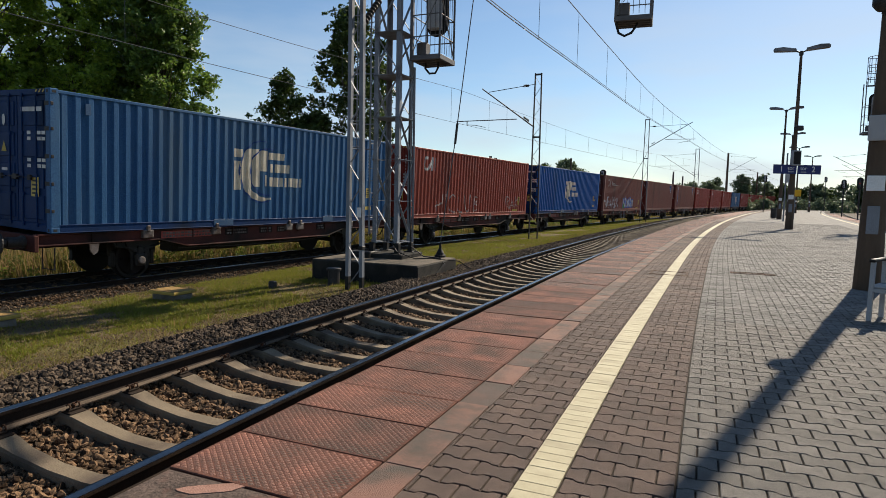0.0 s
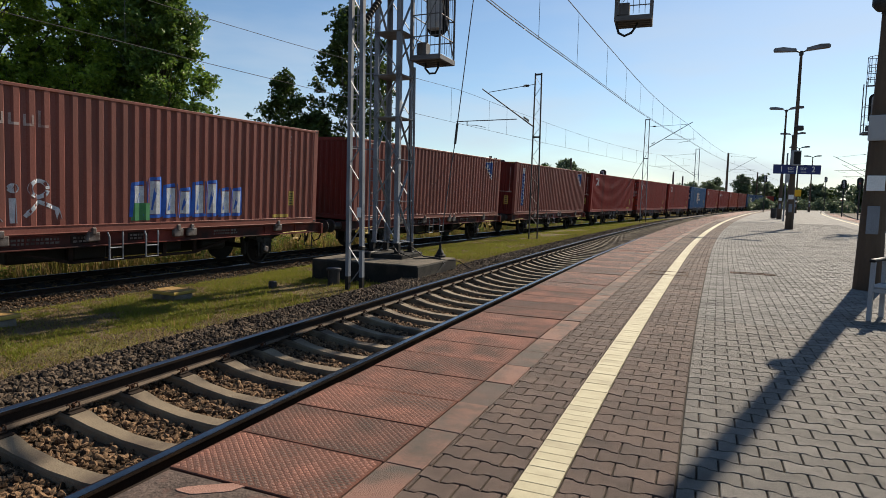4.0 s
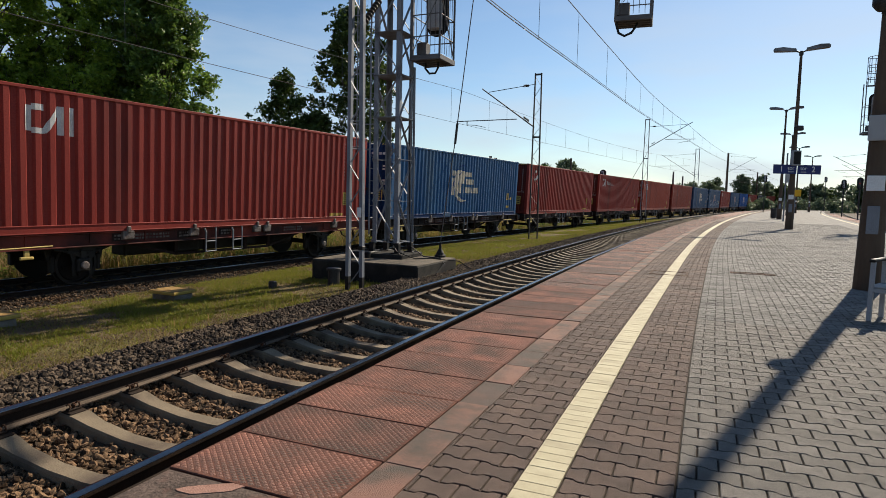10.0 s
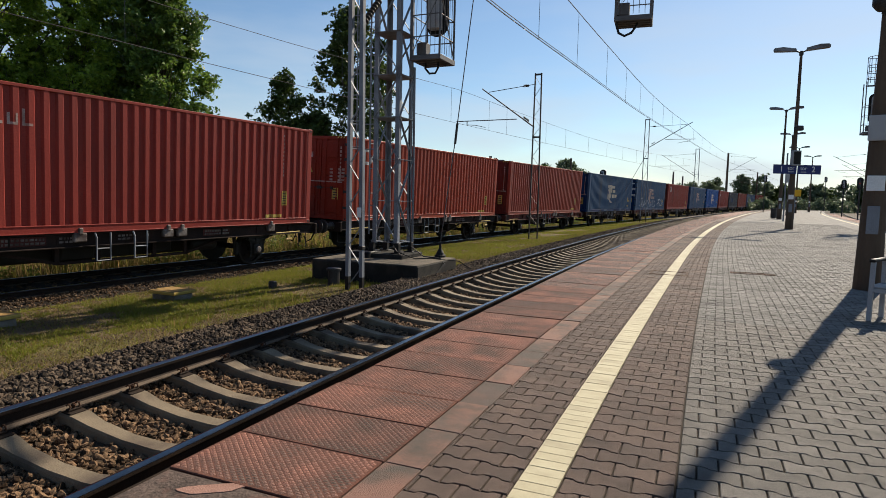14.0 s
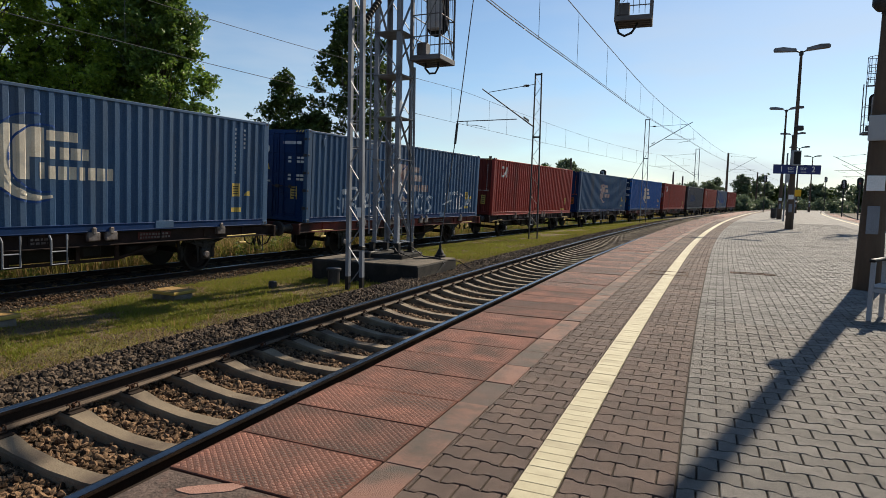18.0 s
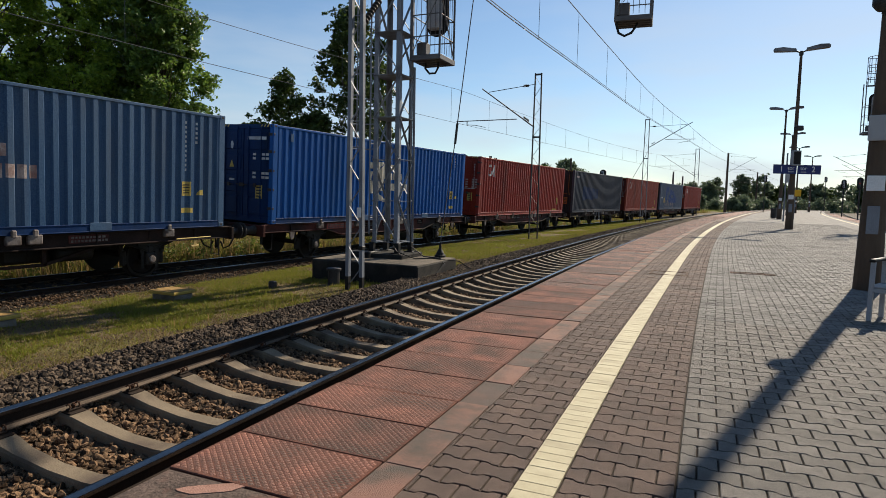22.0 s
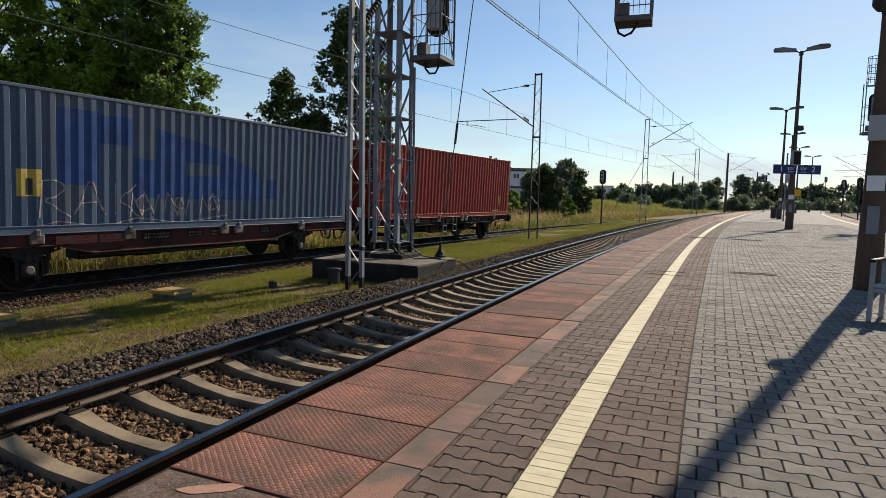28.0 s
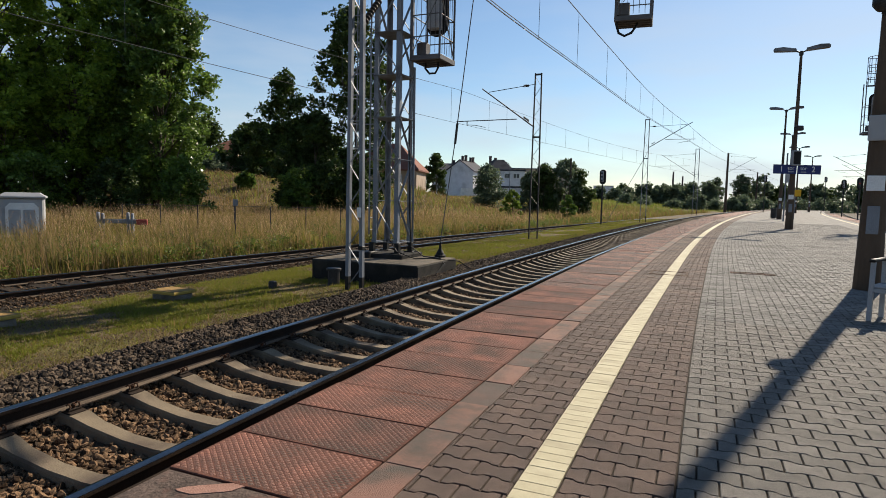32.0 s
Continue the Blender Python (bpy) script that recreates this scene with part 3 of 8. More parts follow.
def strew(track, prof, s0, s1, per_m2, seed, fall=0.0):
    """Places on a bed's profile, denser near arc s0."""
    r = np.random.RandomState(seed)
    o = np.array([a for a, b in prof])
    h = np.array([b for a, b in prof])
    n = int((s1 - s0) * (o[-1] - o[0]) * per_m2)
    s = r.uniform(s0, s1, n)
    off = r.uniform(o[0], o[-1], n)
    if fall:
        keep = r.uniform(0, 1, n) < np.exp(-(s - s0) / fall)
        s, off = s[keep], off[keep]
    up = np.interp(off, o, h) + r.uniform(-0.012, 0.02, len(s))
    x, y, t = (np.interp(s, ARC, a) for a in track.line)
    c, k = math.cos(track.cant), math.sin(track.cant)
    oo, z = off * c + up * k, up * c - off * k
    return np.stack([x + oo * np.cos(t), y - oo * np.sin(t), track.z + z], 1)


_p1 = [(-1.08, -0.215), (-0.6, -0.265), (-0.3, -0.29), (0.3, -0.29), (0.6, -0.265), (1.2, -0.215), (1.6, -0.235)]
_p2 = [(-2.3, -0.45), (-2.15, -0.42), (-1.95, -0.29), (-1.70, -0.165), (-1.25, -0.155), (-1.06, -0.175)]
rocks("ballast_stones", strew(T1, _p1, -7.2, 6, 950, 5), 0.038, "stone", "loose broken ballast stones in grey and brown", 5)
rocks("ballast_stones", strew(T1, _p1, 6, 60, 420, 6, 22), 0.040, "stone", "loose broken ballast stones in grey and brown", 6)
rocks("shoulder_stones", strew(T1, _p2, -7.2, 8, 1050, 9), 0.036, "dark_stone", "dark broken stones heaped on the ballast shoulder", 9)
rocks("shoulder_stones", strew(T1, _p2, 8, 60, 480, 10, 22), 0.040, "dark_stone", "dark broken stones heaped on the ballast shoulder", 10)
rocks("ballast_stones", strew(T2, [(0.85, -0.13), (1.35, -0.13), (1.9, -0.20), (2.5, -0.29)], -3, 30, 330, 7, 25), 0.026, "old_stone", "loose rusty ballast stones beside the freight track", 7)
rocks("ballast_stones", strew(T2, [(-1.2, -0.185), (1.2, -0.185)], -1, 40, 150, 8, 25), 0.032, "old_stone", "loose rusty ballast stones between the freight rails", 8)

# ---- platform ----
def build_platform():
    root = thing("platform", "low island platform edged with red slabs", "platform", kind="structure")
    g = Geo()
    T1.sweep(g, [(PLATFORM_IN + 0.06, -0.013), (PLATFORM_OUT - 0.06, -0.013), (PLATFORM_OUT - 0.06, -0.7), (PLATFORM_IN + 0.06, -0.7)], -14, 290, 1.0, flat=True)
    part("platform_bed", g, "joint", root, "dark sanded joints and bedding under the paving")
    return root


platform = build_platform()

# ---- the freight train ----
for _n, _lo, _hi, _dirt in (
        ("red", (0.219, 0.026, 0.019), (0.301, 0.043, 0.030), (0.146, 0.028, 0.022)),
        ("brick_red", (0.232, 0.043, 0.028), (0.318, 0.069, 0.043), (0.155, 0.039, 0.029)),
        ("orange_red", (0.284, 0.043, 0.022), (0.370, 0.065, 0.034), (0.189, 0.039, 0.028)),
        ("brown_red", (0.185, 0.062, 0.045), (0.258, 0.095, 0.073), (0.129, 0.060, 0.047)),
        ("vivid_blue", (0.002, 0.060, 0.235), (0.004, 0.092, 0.330), (0.005, 0.058, 0.190)),
        ("mid_blue", (0.012, 0.066, 0.175), (0.040, 0.130, 0.265), (0.066, 0.120, 0.185)),
        ("grey_blue", (0.020, 0.060, 0.135), (0.060, 0.118, 0.205), (0.078, 0.096, 0.122)),
        ("slate", (0.026, 0.030, 0.042), (0.066, 0.072, 0.090), (0.052, 0.050, 0.050)),
        ("slate_blue", (0.050, 0.076, 0.128), (0.105, 0.140, 0.200), (0.095, 0.110, 0.130))):
    M["box_" + _n] = surface("box_" + _n, _lo, _hi, 0.9, 0.52, 0.15, 0.0, 40, _dirt, 0.8, 0.42, streak=(1, 1, 0.22))
    M["box_" + _n].node_tree.nodes["Principled BSDF"].inputs["Specular IOR Level"].default_value = 0.2
# ends and sills: less bleached and dirtier than sides, shade put into the colour
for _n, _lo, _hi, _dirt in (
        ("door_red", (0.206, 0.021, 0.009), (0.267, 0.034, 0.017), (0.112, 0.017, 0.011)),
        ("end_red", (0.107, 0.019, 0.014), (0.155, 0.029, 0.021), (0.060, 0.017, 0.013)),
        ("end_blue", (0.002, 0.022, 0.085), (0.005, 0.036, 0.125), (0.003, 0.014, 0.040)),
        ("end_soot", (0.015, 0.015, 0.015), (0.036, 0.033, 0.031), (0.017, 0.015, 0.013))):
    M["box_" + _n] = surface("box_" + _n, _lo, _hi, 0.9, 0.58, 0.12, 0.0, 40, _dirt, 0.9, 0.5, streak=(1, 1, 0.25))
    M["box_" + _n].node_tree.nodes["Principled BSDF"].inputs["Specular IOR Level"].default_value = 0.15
M["decal_white"] = surface("decal_white", (0.50, 0.49, 0.46), (0.70, 0.69, 0.66), 4.0, 0.6, 0.05, 0, 50, (0.35, 0.3, 0.27), 2.5, 0.4)
M["decal_cream"] = surface("decal_cream", (0.50, 0.44, 0.34), (0.66, 0.60, 0.48), 4.0, 0.6, 0.05, 0, 50, (0.35, 0.33, 0.3), 2.5, 0.35)
M["decal_faded"] = surface("decal_faded", (0.30, 0.22, 0.19), (0.52, 0.44, 0.40), 5.0, 0.7, 0.05, 0, 50, (0.25, 0.1, 0.08), 3.5, 0.45)
M["decal_yellow"] = surface("decal_yellow", (0.42, 0.30, 0.05), (0.56, 0.42, 0.12), 4.0, 0.6, 0.05, 0, 50, (0.35, 0.25, 0.12), 3.0, 0.3)
M["decal_blue"] = surface("decal_blue", (0.010, 0.045, 0.17), (0.025, 0.075, 0.25), 4.0, 0.6, 0.05, 0, 50, (0.25, 0.2, 0.2), 4.0, 0.25)
M["patch_blue"] = surface("patch_blue", (0.012, 0.042, 0.150), (0.030, 0.080, 0.240), 3.0, 0.5, 0.05, 0, 50, (0.06, 0.08, 0.16), 2.0, 0.3)
M["patch_dark"] = surface("patch_dark", (0.014, 0.026, 0.075), (0.026, 0.050, 0.125), 3.0, 0.55, 0.05, 0, 50, (0.05, 0.06, 0.09), 2.0, 0.5)
M["spray_white"] = surface("spray_white", (0.42, 0.44, 0.46), (0.68, 0.70, 0.72), 6.0, 0.7, 0.0, 0, 60)
M["spray_pale"] = surface("spray_pale", (0.34, 0.24, 0.21), (0.48, 0.40, 0.36), 6.0, 0.7, 0.0, 0, 60)
M["spray_blue"] = surface("spray_blue", (0.03, 0.10, 0.42), (0.06, 0.17, 0.55), 6.0, 0.6, 0.0, 0, 60)
M["spray_green"] = surface("spray_green", (0.05, 0.20, 0.08), (0.10, 0.28, 0.12), 6.0, 0.6, 0.0, 0, 60)
M["decal_orange"] = surface("decal_orange", (0.26, 0.085, 0.015), (0.38, 0.14, 0.03), 4.0, 0.7, 0.05, 0, 50, (0.10, 0.05, 0.03), 3.0, 0.4)
M["decal_black"] = surface("decal_black", (0.02, 0.02, 0.02), (0.045, 0.045, 0.045), 4.0, 0.6)
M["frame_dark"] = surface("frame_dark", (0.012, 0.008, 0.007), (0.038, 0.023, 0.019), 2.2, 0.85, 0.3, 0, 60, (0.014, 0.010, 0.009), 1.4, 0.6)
M["frame_red"] = surface("frame_red", (0.055, 0.018, 0.015), (0.140, 0.042, 0.034), 2.2, 0.8, 0.3, 0, 60, (0.018, 0.013, 0.012), 1.1, 0.75)
M["frame_bright"] = surface("frame_bright", (0.13, 0.030, 0.024), (0.24, 0.050, 0.036), 2.2, 0.75, 0.3, 0, 60, (0.030, 0.017, 0.015), 0.9, 0.7)
# wheels coloured near black: the shade under the wagons is put in
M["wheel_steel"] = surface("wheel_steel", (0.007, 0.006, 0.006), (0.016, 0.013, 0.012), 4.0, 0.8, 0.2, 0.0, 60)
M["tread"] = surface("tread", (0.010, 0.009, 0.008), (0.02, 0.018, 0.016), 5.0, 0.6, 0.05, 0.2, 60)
M["pale_steel"] = surface("pale_steel", (0.10, 0.085, 0.078), (0.23, 0.205, 0.19), 6.0, 0.7, 0.2, 0.1, 60, (0.06, 0.04, 0.034), 4.0, 0.65)
M["hook_yellow"] = surface("hook_yellow", (0.42, 0.30, 0.08), (0.56, 0.42, 0.14), 5.0, 0.7, 0.2, 0, 60, (0.3, 0.2, 0.1), 3.0, 0.4)
M["plate_red"] = surface("plate_red", (0.26, 0.045, 0.035), (0.36, 0.08, 0.06), 4.0, 0.7, 0.1, 0, 60, (0.25, 0.1, 0.08), 3.0, 0.4)

BOX_L, BOX_W, BOX_H = 12.192, 2.438, 2.896
PITCH, DEEP = 0.2785, 0.050
SIDE_A, SIDE_B = -5.90, 5.90
SIDE_X = BOX_W / 2 - 0.012


def groove(y):
    """How far the side wall lies behind its outer face at y along the box."""
    if y <= SIDE_A or y >= SIDE_B:
        return 0.0
    u = ((y - SIDE_A - 0.05) % PITCH) / PITCH
    if u < 0.36:
        return 0.0
    if u < 0.50:
        return DEEP * (u - 0.36) / 0.14
    if u < 0.86:
        return DEEP
    return DEEP * (1 - (u - 0.86) / 0.14)


def side_breaks(a, b):
    """The places along the box where the side wall bends."""
    out = [a, b]
    k0 = int((a - SIDE_A) / PITCH) - 1
    for k in range(k0, k0 + int((b - a) / PITCH) + 4):
        for u in (0.0, 0.36, 0.50, 0.86):
            y = SIDE_A + 0.05 + (k + u) * PITCH
            if a < y < b:
                out.append(y)
    return sorted(out)


def painted(geo, u0, u1, z0, z1, mat=0, lift=0.004, cut=None):
    """A painted rectangle that lies in the grooves of the near side; u runs from the leading end."""
    ys = side_breaks(u0 - BOX_L / 2, u1 - BOX_L / 2)
    v = []
    for y in ys:
        x = SIDE_X - groove(y) + lift
        lo, hi = (z0, z1) if cut is None else cut(y + BOX_L / 2)
        v += [(x, y, lo), (x, y, hi)]
    f = [(2 * i, 2 * i + 2, 2 * i + 3, 2 * i + 1) for i in range(len(ys) - 1)]
    return geo.add(v, f, mat)


def sprayed(geo, pts, width, mat=0, lift=0.006):
    """A painted line through (u, z) points over the grooves."""
    dense = []
    for (a, b), (c, d) in zip(pts, pts[1:]):
        n = max(1, int(math.hypot(c - a, d - b) / 0.03))
        dense += [(a + (c - a) * i / n, b + (d - b) * i / n) for i in range(n)]
    dense.append(pts[-1])
    v = []
    for i, (u, z) in enumerate(dense):
        p, q = dense[max(0, i - 1)], dense[min(len(dense) - 1, i + 1)]
        d = math.hypot(q[0] - p[0], q[1] - p[1]) or 1
        nx, nz = -(q[1] - p[1]) / d * width / 2, (q[0] - p[0]) / d * width / 2
        for s in (-1, 1):
            y = u + s * nx - BOX_L / 2
            v.append((SIDE_X - groove(y) + lift, y, z + s * nz))
    f = [(2 * i, 2 * i + 1, 2 * i + 3, 2 * i + 2) for i in range(len(dense) - 1)]
    return geo.add(v, f, mat)


_cache = {}


def cached(key, make):
    if key not in _cache:
        _cache[key] = make()
    return _cache[key]


def side_wall(sign):
    g = Geo()
    ys = side_breaks(SIDE_A, SIDE_B)
    z0, z1 = 0.16, BOX_H - 0.075
    v = []
    for y in ys:
        x = SIDE_X - groove(y)
        v += [(sign * x, y, z0), (sign * x, y, z1), (sign * (x - 0.004), y, z0), (sign * (x - 0.004), y, z1)]
    f = []
    for i in range(len(ys) - 1):
        a, b = 4 * i, 4 * i + 4
        f += [(a, b, b + 1, a + 1), (a + 2, a + 3, b + 3, b + 2), (a + 1, b + 1, b + 3, a + 3), (a, a + 2, b + 2, b)]
    return g.add(v, f)


def end_wall(y, sgn):
    """Corrugated blind end."""
    g = Geo()
    xs, v = [], []
    n = 9
    w = BOX_W - 0.26
    for k in range(n):
        for u, d in ((0.0, 0), (0.32, 0), (0.5, 1), (0.82, 1)):
            xs.append((-w / 2 + (k + u) * w / n, d * 0.045))
    xs.append((w / 2, 0))
    for x, d in xs:
        v += [(x, y - sgn * d, 0.16), (x, y - sgn * d, BOX_H - 0.1)]
    f = [(2 * i, 2 * i + 2, 2 * i + 3, 2 * i + 1) for i in range(len(xs) - 1)]
    return g.add(v, f)


def door_leaf(x0, x1, y):
    """One flat door leaf with four pressed panels and a rubber edge."""
    g = Geo()
    g.box(x0 + 0.01, x1 - 0.01, y, y + 0.045, 0.17, BOX_H - 0.13, 0.008, 0)
    return g


def locking_bar(x, y):
    g = Geo()
    g.tube((x, y, 0.12), (x, y, BOX_H - 0.08), 0.017, 0.017, 8, 0)
    for z in (0.14, 0.75, 1.15, 2.0, BOX_H - 0.12):
        g.box(x - 0.04, x + 0.04, y - 0.014, y + 0.03, z - 0.035, z + 0.035, 0.006, 0)
    return g


def lock_handle(x, y, sgn):
    g = Geo()
    g.bar((x, y - 0.03, 1.12), (x + sgn * 0.42, y - 0.035, 1.10), 0.035, 0.014)
    g.box(x + sgn * 0.2 - 0.05, x + sgn * 0.2 + 0.05, y - 0.05, y, 1.05, 1.16, 0.008)
    return g


def casting(x, y, z):
    g = Geo()
    g.box(-0.081, 0.081, -0.089, 0.089, -0.059, 0.059, 0.012, 0, Matrix.Translation((x, y, z)))
    sx, sy, sz = math.copysign(1, x), math.copysign(1, y), math.copysign(1, z - 1)
    g.box(x + sx * 0.0815 - 0.002, x + sx * 0.0815 + 0.001, y - 0.038, y + 0.038, z - 0.025, z + 0.025, 0, 1)
    g.box(x - 0.028, x + 0.028, y + sy * 0.0895 - 0.002, y + sy * 0.0895 + 0.001, z - 0.03, z + 0.03, 0, 1)
    return g


def container(paint, doors, label, name="shipping_container", decals=(), stripes=False, bent=0):
    """A forty-foot box; origin under its middle, x to the platform side, y against the travel."""
    c = "box_" + paint
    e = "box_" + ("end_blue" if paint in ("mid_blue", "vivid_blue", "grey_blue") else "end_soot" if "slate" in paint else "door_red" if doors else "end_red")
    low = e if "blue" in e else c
    root = thing(name, label, "container", group="containers of the freight train")
    post = BOX_W / 2 - 0.075
    part("side_wall", cached(("side", c, 1), lambda: side_wall(1).mesh("side_wall", c)), None, root)
    part("side_wall", cached(("side", c, -1), lambda: side_wall(-1).mesh("side_wall", c)), None, root)
    part("roof", cached(("roof", c), lambda: Geo().box(-BOX_W / 2 + 0.05, BOX_W / 2 - 0.05, -BOX_L / 2 + 0.1, BOX_L / 2 - 0.1, BOX_H - 0.05, BOX_H - 0.02, 0.006).mesh("roof", c)), None, root)
    part("floor_frame", cached(("floor", c), lambda: Geo().box(-BOX_W / 2 + 0.06, BOX_W / 2 - 0.06, -BOX_L / 2 + 0.1, BOX_L / 2 - 0.1, 0.02, 0.15).mesh("floor_frame", "frame_dark")), None, root)
    for sx in (-1, 1):
        def rails(sx=sx):
            g = Geo()
            g.box(min(sx * (BOX_W / 2 - 0.06), sx * (BOX_W / 2 - 0.004)), max(sx * (BOX_W / 2 - 0.06), sx * (BOX_W / 2 - 0.004)), -BOX_L / 2 + 0.17, BOX_L / 2 - 0.17, BOX_H - 0.085, BOX_H - 0.02, 0.008)
            return g.mesh("top_rail", c)

        def sill(sx=sx):
            g = Geo()
            a, b = sorted((sx * (BOX_W / 2 - 0.05), sx * (BOX_W / 2 - 0.006)))
            g.box(a, b, -BOX_L / 2 + 0.17, BOX_L / 2 - 0.17, 0.015, 0.165, 0.01)
            a, b = sorted((sx * (BOX_W / 2 - 0.03), sx * (BOX_W / 2 + 0.004)))
            g.box(a, b, -BOX_L / 2 + 0.17, BOX_L / 2 - 0.17, 0.15, 0.172, 0.004)
            g.box(a, b, -BOX_L / 2 + 0.17, BOX_L / 2 - 0.17, 0.0, 0.022, 0.004)
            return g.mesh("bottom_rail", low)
        part("top_rail", cached(("tr", c, sx), rails), None, root)
        part("bottom_rail", cached(("br", c, sx), sill), None, root)
        for sy in (-1, 1):
            def posts(sx=sx, sy=sy):
                g = Geo()
                a, b = sorted((sx * (BOX_W / 2 - 0.16), sx * (BOX_W / 2 - 0.003)))
                e, f = sorted((sy * (BOX_L / 2 - 0.20), sy * (BOX_L / 2 - 0.004)))
                g.box(a, b, e, f, 0.1, BOX_H - 0.1, 0.012)
                return g.mesh("corner_post", c)
            part("corner_post", cached(("po", c, sx, sy), posts), None, root)
            for z in (0.059, BOX_H - 0.059):
                part("corner_casting", cached(("ca", c, sx, sy, z), lambda sx=sx, sy=sy, z=z: casting(sx * (BOX_W / 2 - 0.081), sy * (BOX_L / 2 - 0.089), z).mesh("corner_casting", [c, "decal_black"])), None, root)
    y = -BOX_L / 2 + 0.03

    def headers(sy):
        g = Geo()
        a, b = sorted((sy * (BOX_L / 2 - 0.12), sy * (BOX_L / 2 - 0.006)))
        g.box(-post - 0.06, post + 0.06, a, b, BOX_H - 0.13, BOX_H - 0.01, 0.01)
        if sy < 0:
            for i in range(18):
                x = -1.05 + i * 0.125
                if stripes or x < -0.62 or x > 0.62:
                    g.add([(x, a - 0.004, BOX_H - 0.085), (x + 0.05, a - 0.004, BOX_H - 0.085), (x + 0.10, a - 0.004, BOX_H - 0.02), (x + 0.05, a - 0.004, BOX_H - 0.02)], [(0, 1, 2, 3)], 1)
        return g.mesh("header", [e, "decal_yellow"])
    part("header", cached(("hd", e, -1, stripes), lambda: headers(-1)), None, root)
    part("header", cached(("hd", e, 1), lambda: headers(1)), None, root)
    for sy in (-1, 1):
        a, b = sorted((sy * (BOX_L / 2 - 0.12), sy * (BOX_L / 2 - 0.006)))
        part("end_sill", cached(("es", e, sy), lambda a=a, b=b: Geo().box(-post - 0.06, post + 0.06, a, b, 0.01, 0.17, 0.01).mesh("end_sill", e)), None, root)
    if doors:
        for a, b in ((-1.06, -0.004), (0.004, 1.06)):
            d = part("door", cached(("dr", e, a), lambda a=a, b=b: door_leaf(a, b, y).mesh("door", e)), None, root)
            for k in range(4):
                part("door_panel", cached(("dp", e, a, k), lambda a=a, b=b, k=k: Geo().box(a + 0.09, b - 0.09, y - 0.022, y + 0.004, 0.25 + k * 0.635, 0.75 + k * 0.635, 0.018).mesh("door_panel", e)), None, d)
            for f in (0.3, 0.78):
                x = a + (b - a) * (f if a < 0 else f - 0.08)
                part("locking_bar", cached(("lb", e, round(x, 2)), lambda x=x: locking_bar(x, y - 0.035).mesh("locking_bar", e)), None, d)
                part("lock_handle", cached(("lh", c, round(x, 2)), lambda x=x, a=a: lock_handle(x, y - 0.035, 1 if a < 0 else -1).mesh("lock_handle", "dark_metal")), None, d)
        for z in (0.45, 1.0, 1.55, 2.1, 2.6):
            part("hinge", cached(("hg", c, z), lambda z=z: Geo().box(1.02, 1.19, y - 0.03, y + 0.03, z - 0.05, z + 0.05, 0.012).box(1.16, BOX_W / 2 + 0.006, y - 0.012, y + 0.05, z - 0.035, z + 0.035, 0.01).mesh("hinge", "decal_black")), None, root)
    else:
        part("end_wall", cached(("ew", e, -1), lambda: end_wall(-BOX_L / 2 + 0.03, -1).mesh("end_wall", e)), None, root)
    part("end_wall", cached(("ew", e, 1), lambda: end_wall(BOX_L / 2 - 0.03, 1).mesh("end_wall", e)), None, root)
    for nm, make, mats, lab in decals:
        ob = part(nm, cached(("decal", nm, lab, tuple(mats)), lambda make=make, nm=nm, mats=mats: make().mesh(nm, mats)), None, root, lab.rstrip(" .0123456789"))
        if nm in ("warning_label", "end_marking", "sill_plate", "word_mark", "graffiti"):
            tagged(ob, kind="stuff")
    return root


def wheelset_geo():
    g = Geo()
    rot = Matrix.Rotation(math.pi / 2, 4, "Y")
    g.tube((-1.05, 0, 0), (1.05, 0, 0), 0.075, 0.075, 12, 0)
    for s in (-1, 1):
        m = Matrix.Translation((s * 0.75, 0, 0)) @ (rot if s > 0 else Matrix.Rotation(-math.pi / 2, 4, "Y"))
        g.lathe([(0.09, -0.05), (0.13, -0.05), (0.14, 0.03), (0.36, 0.012), (0.40, -0.055)], 28, m, 0)
        g.lathe([(0.395, -0.09), (0.49, -0.085), (0.49, -0.06), (0.462, -0.05), (0.458, 0.06), (0.40, 0.065), (0.395, -0.02)], 28, m, 1)
        for k in range(4):
            a = k * math.pi / 2
            g.box(-0.015, 0.015, -0.03, 0.03, 0.2, 0.3, 0.004, 0, Matrix.Translation((s * 0.78, 0, 0)) @ Matrix.Rotation(a, 4, "X"))
    return g


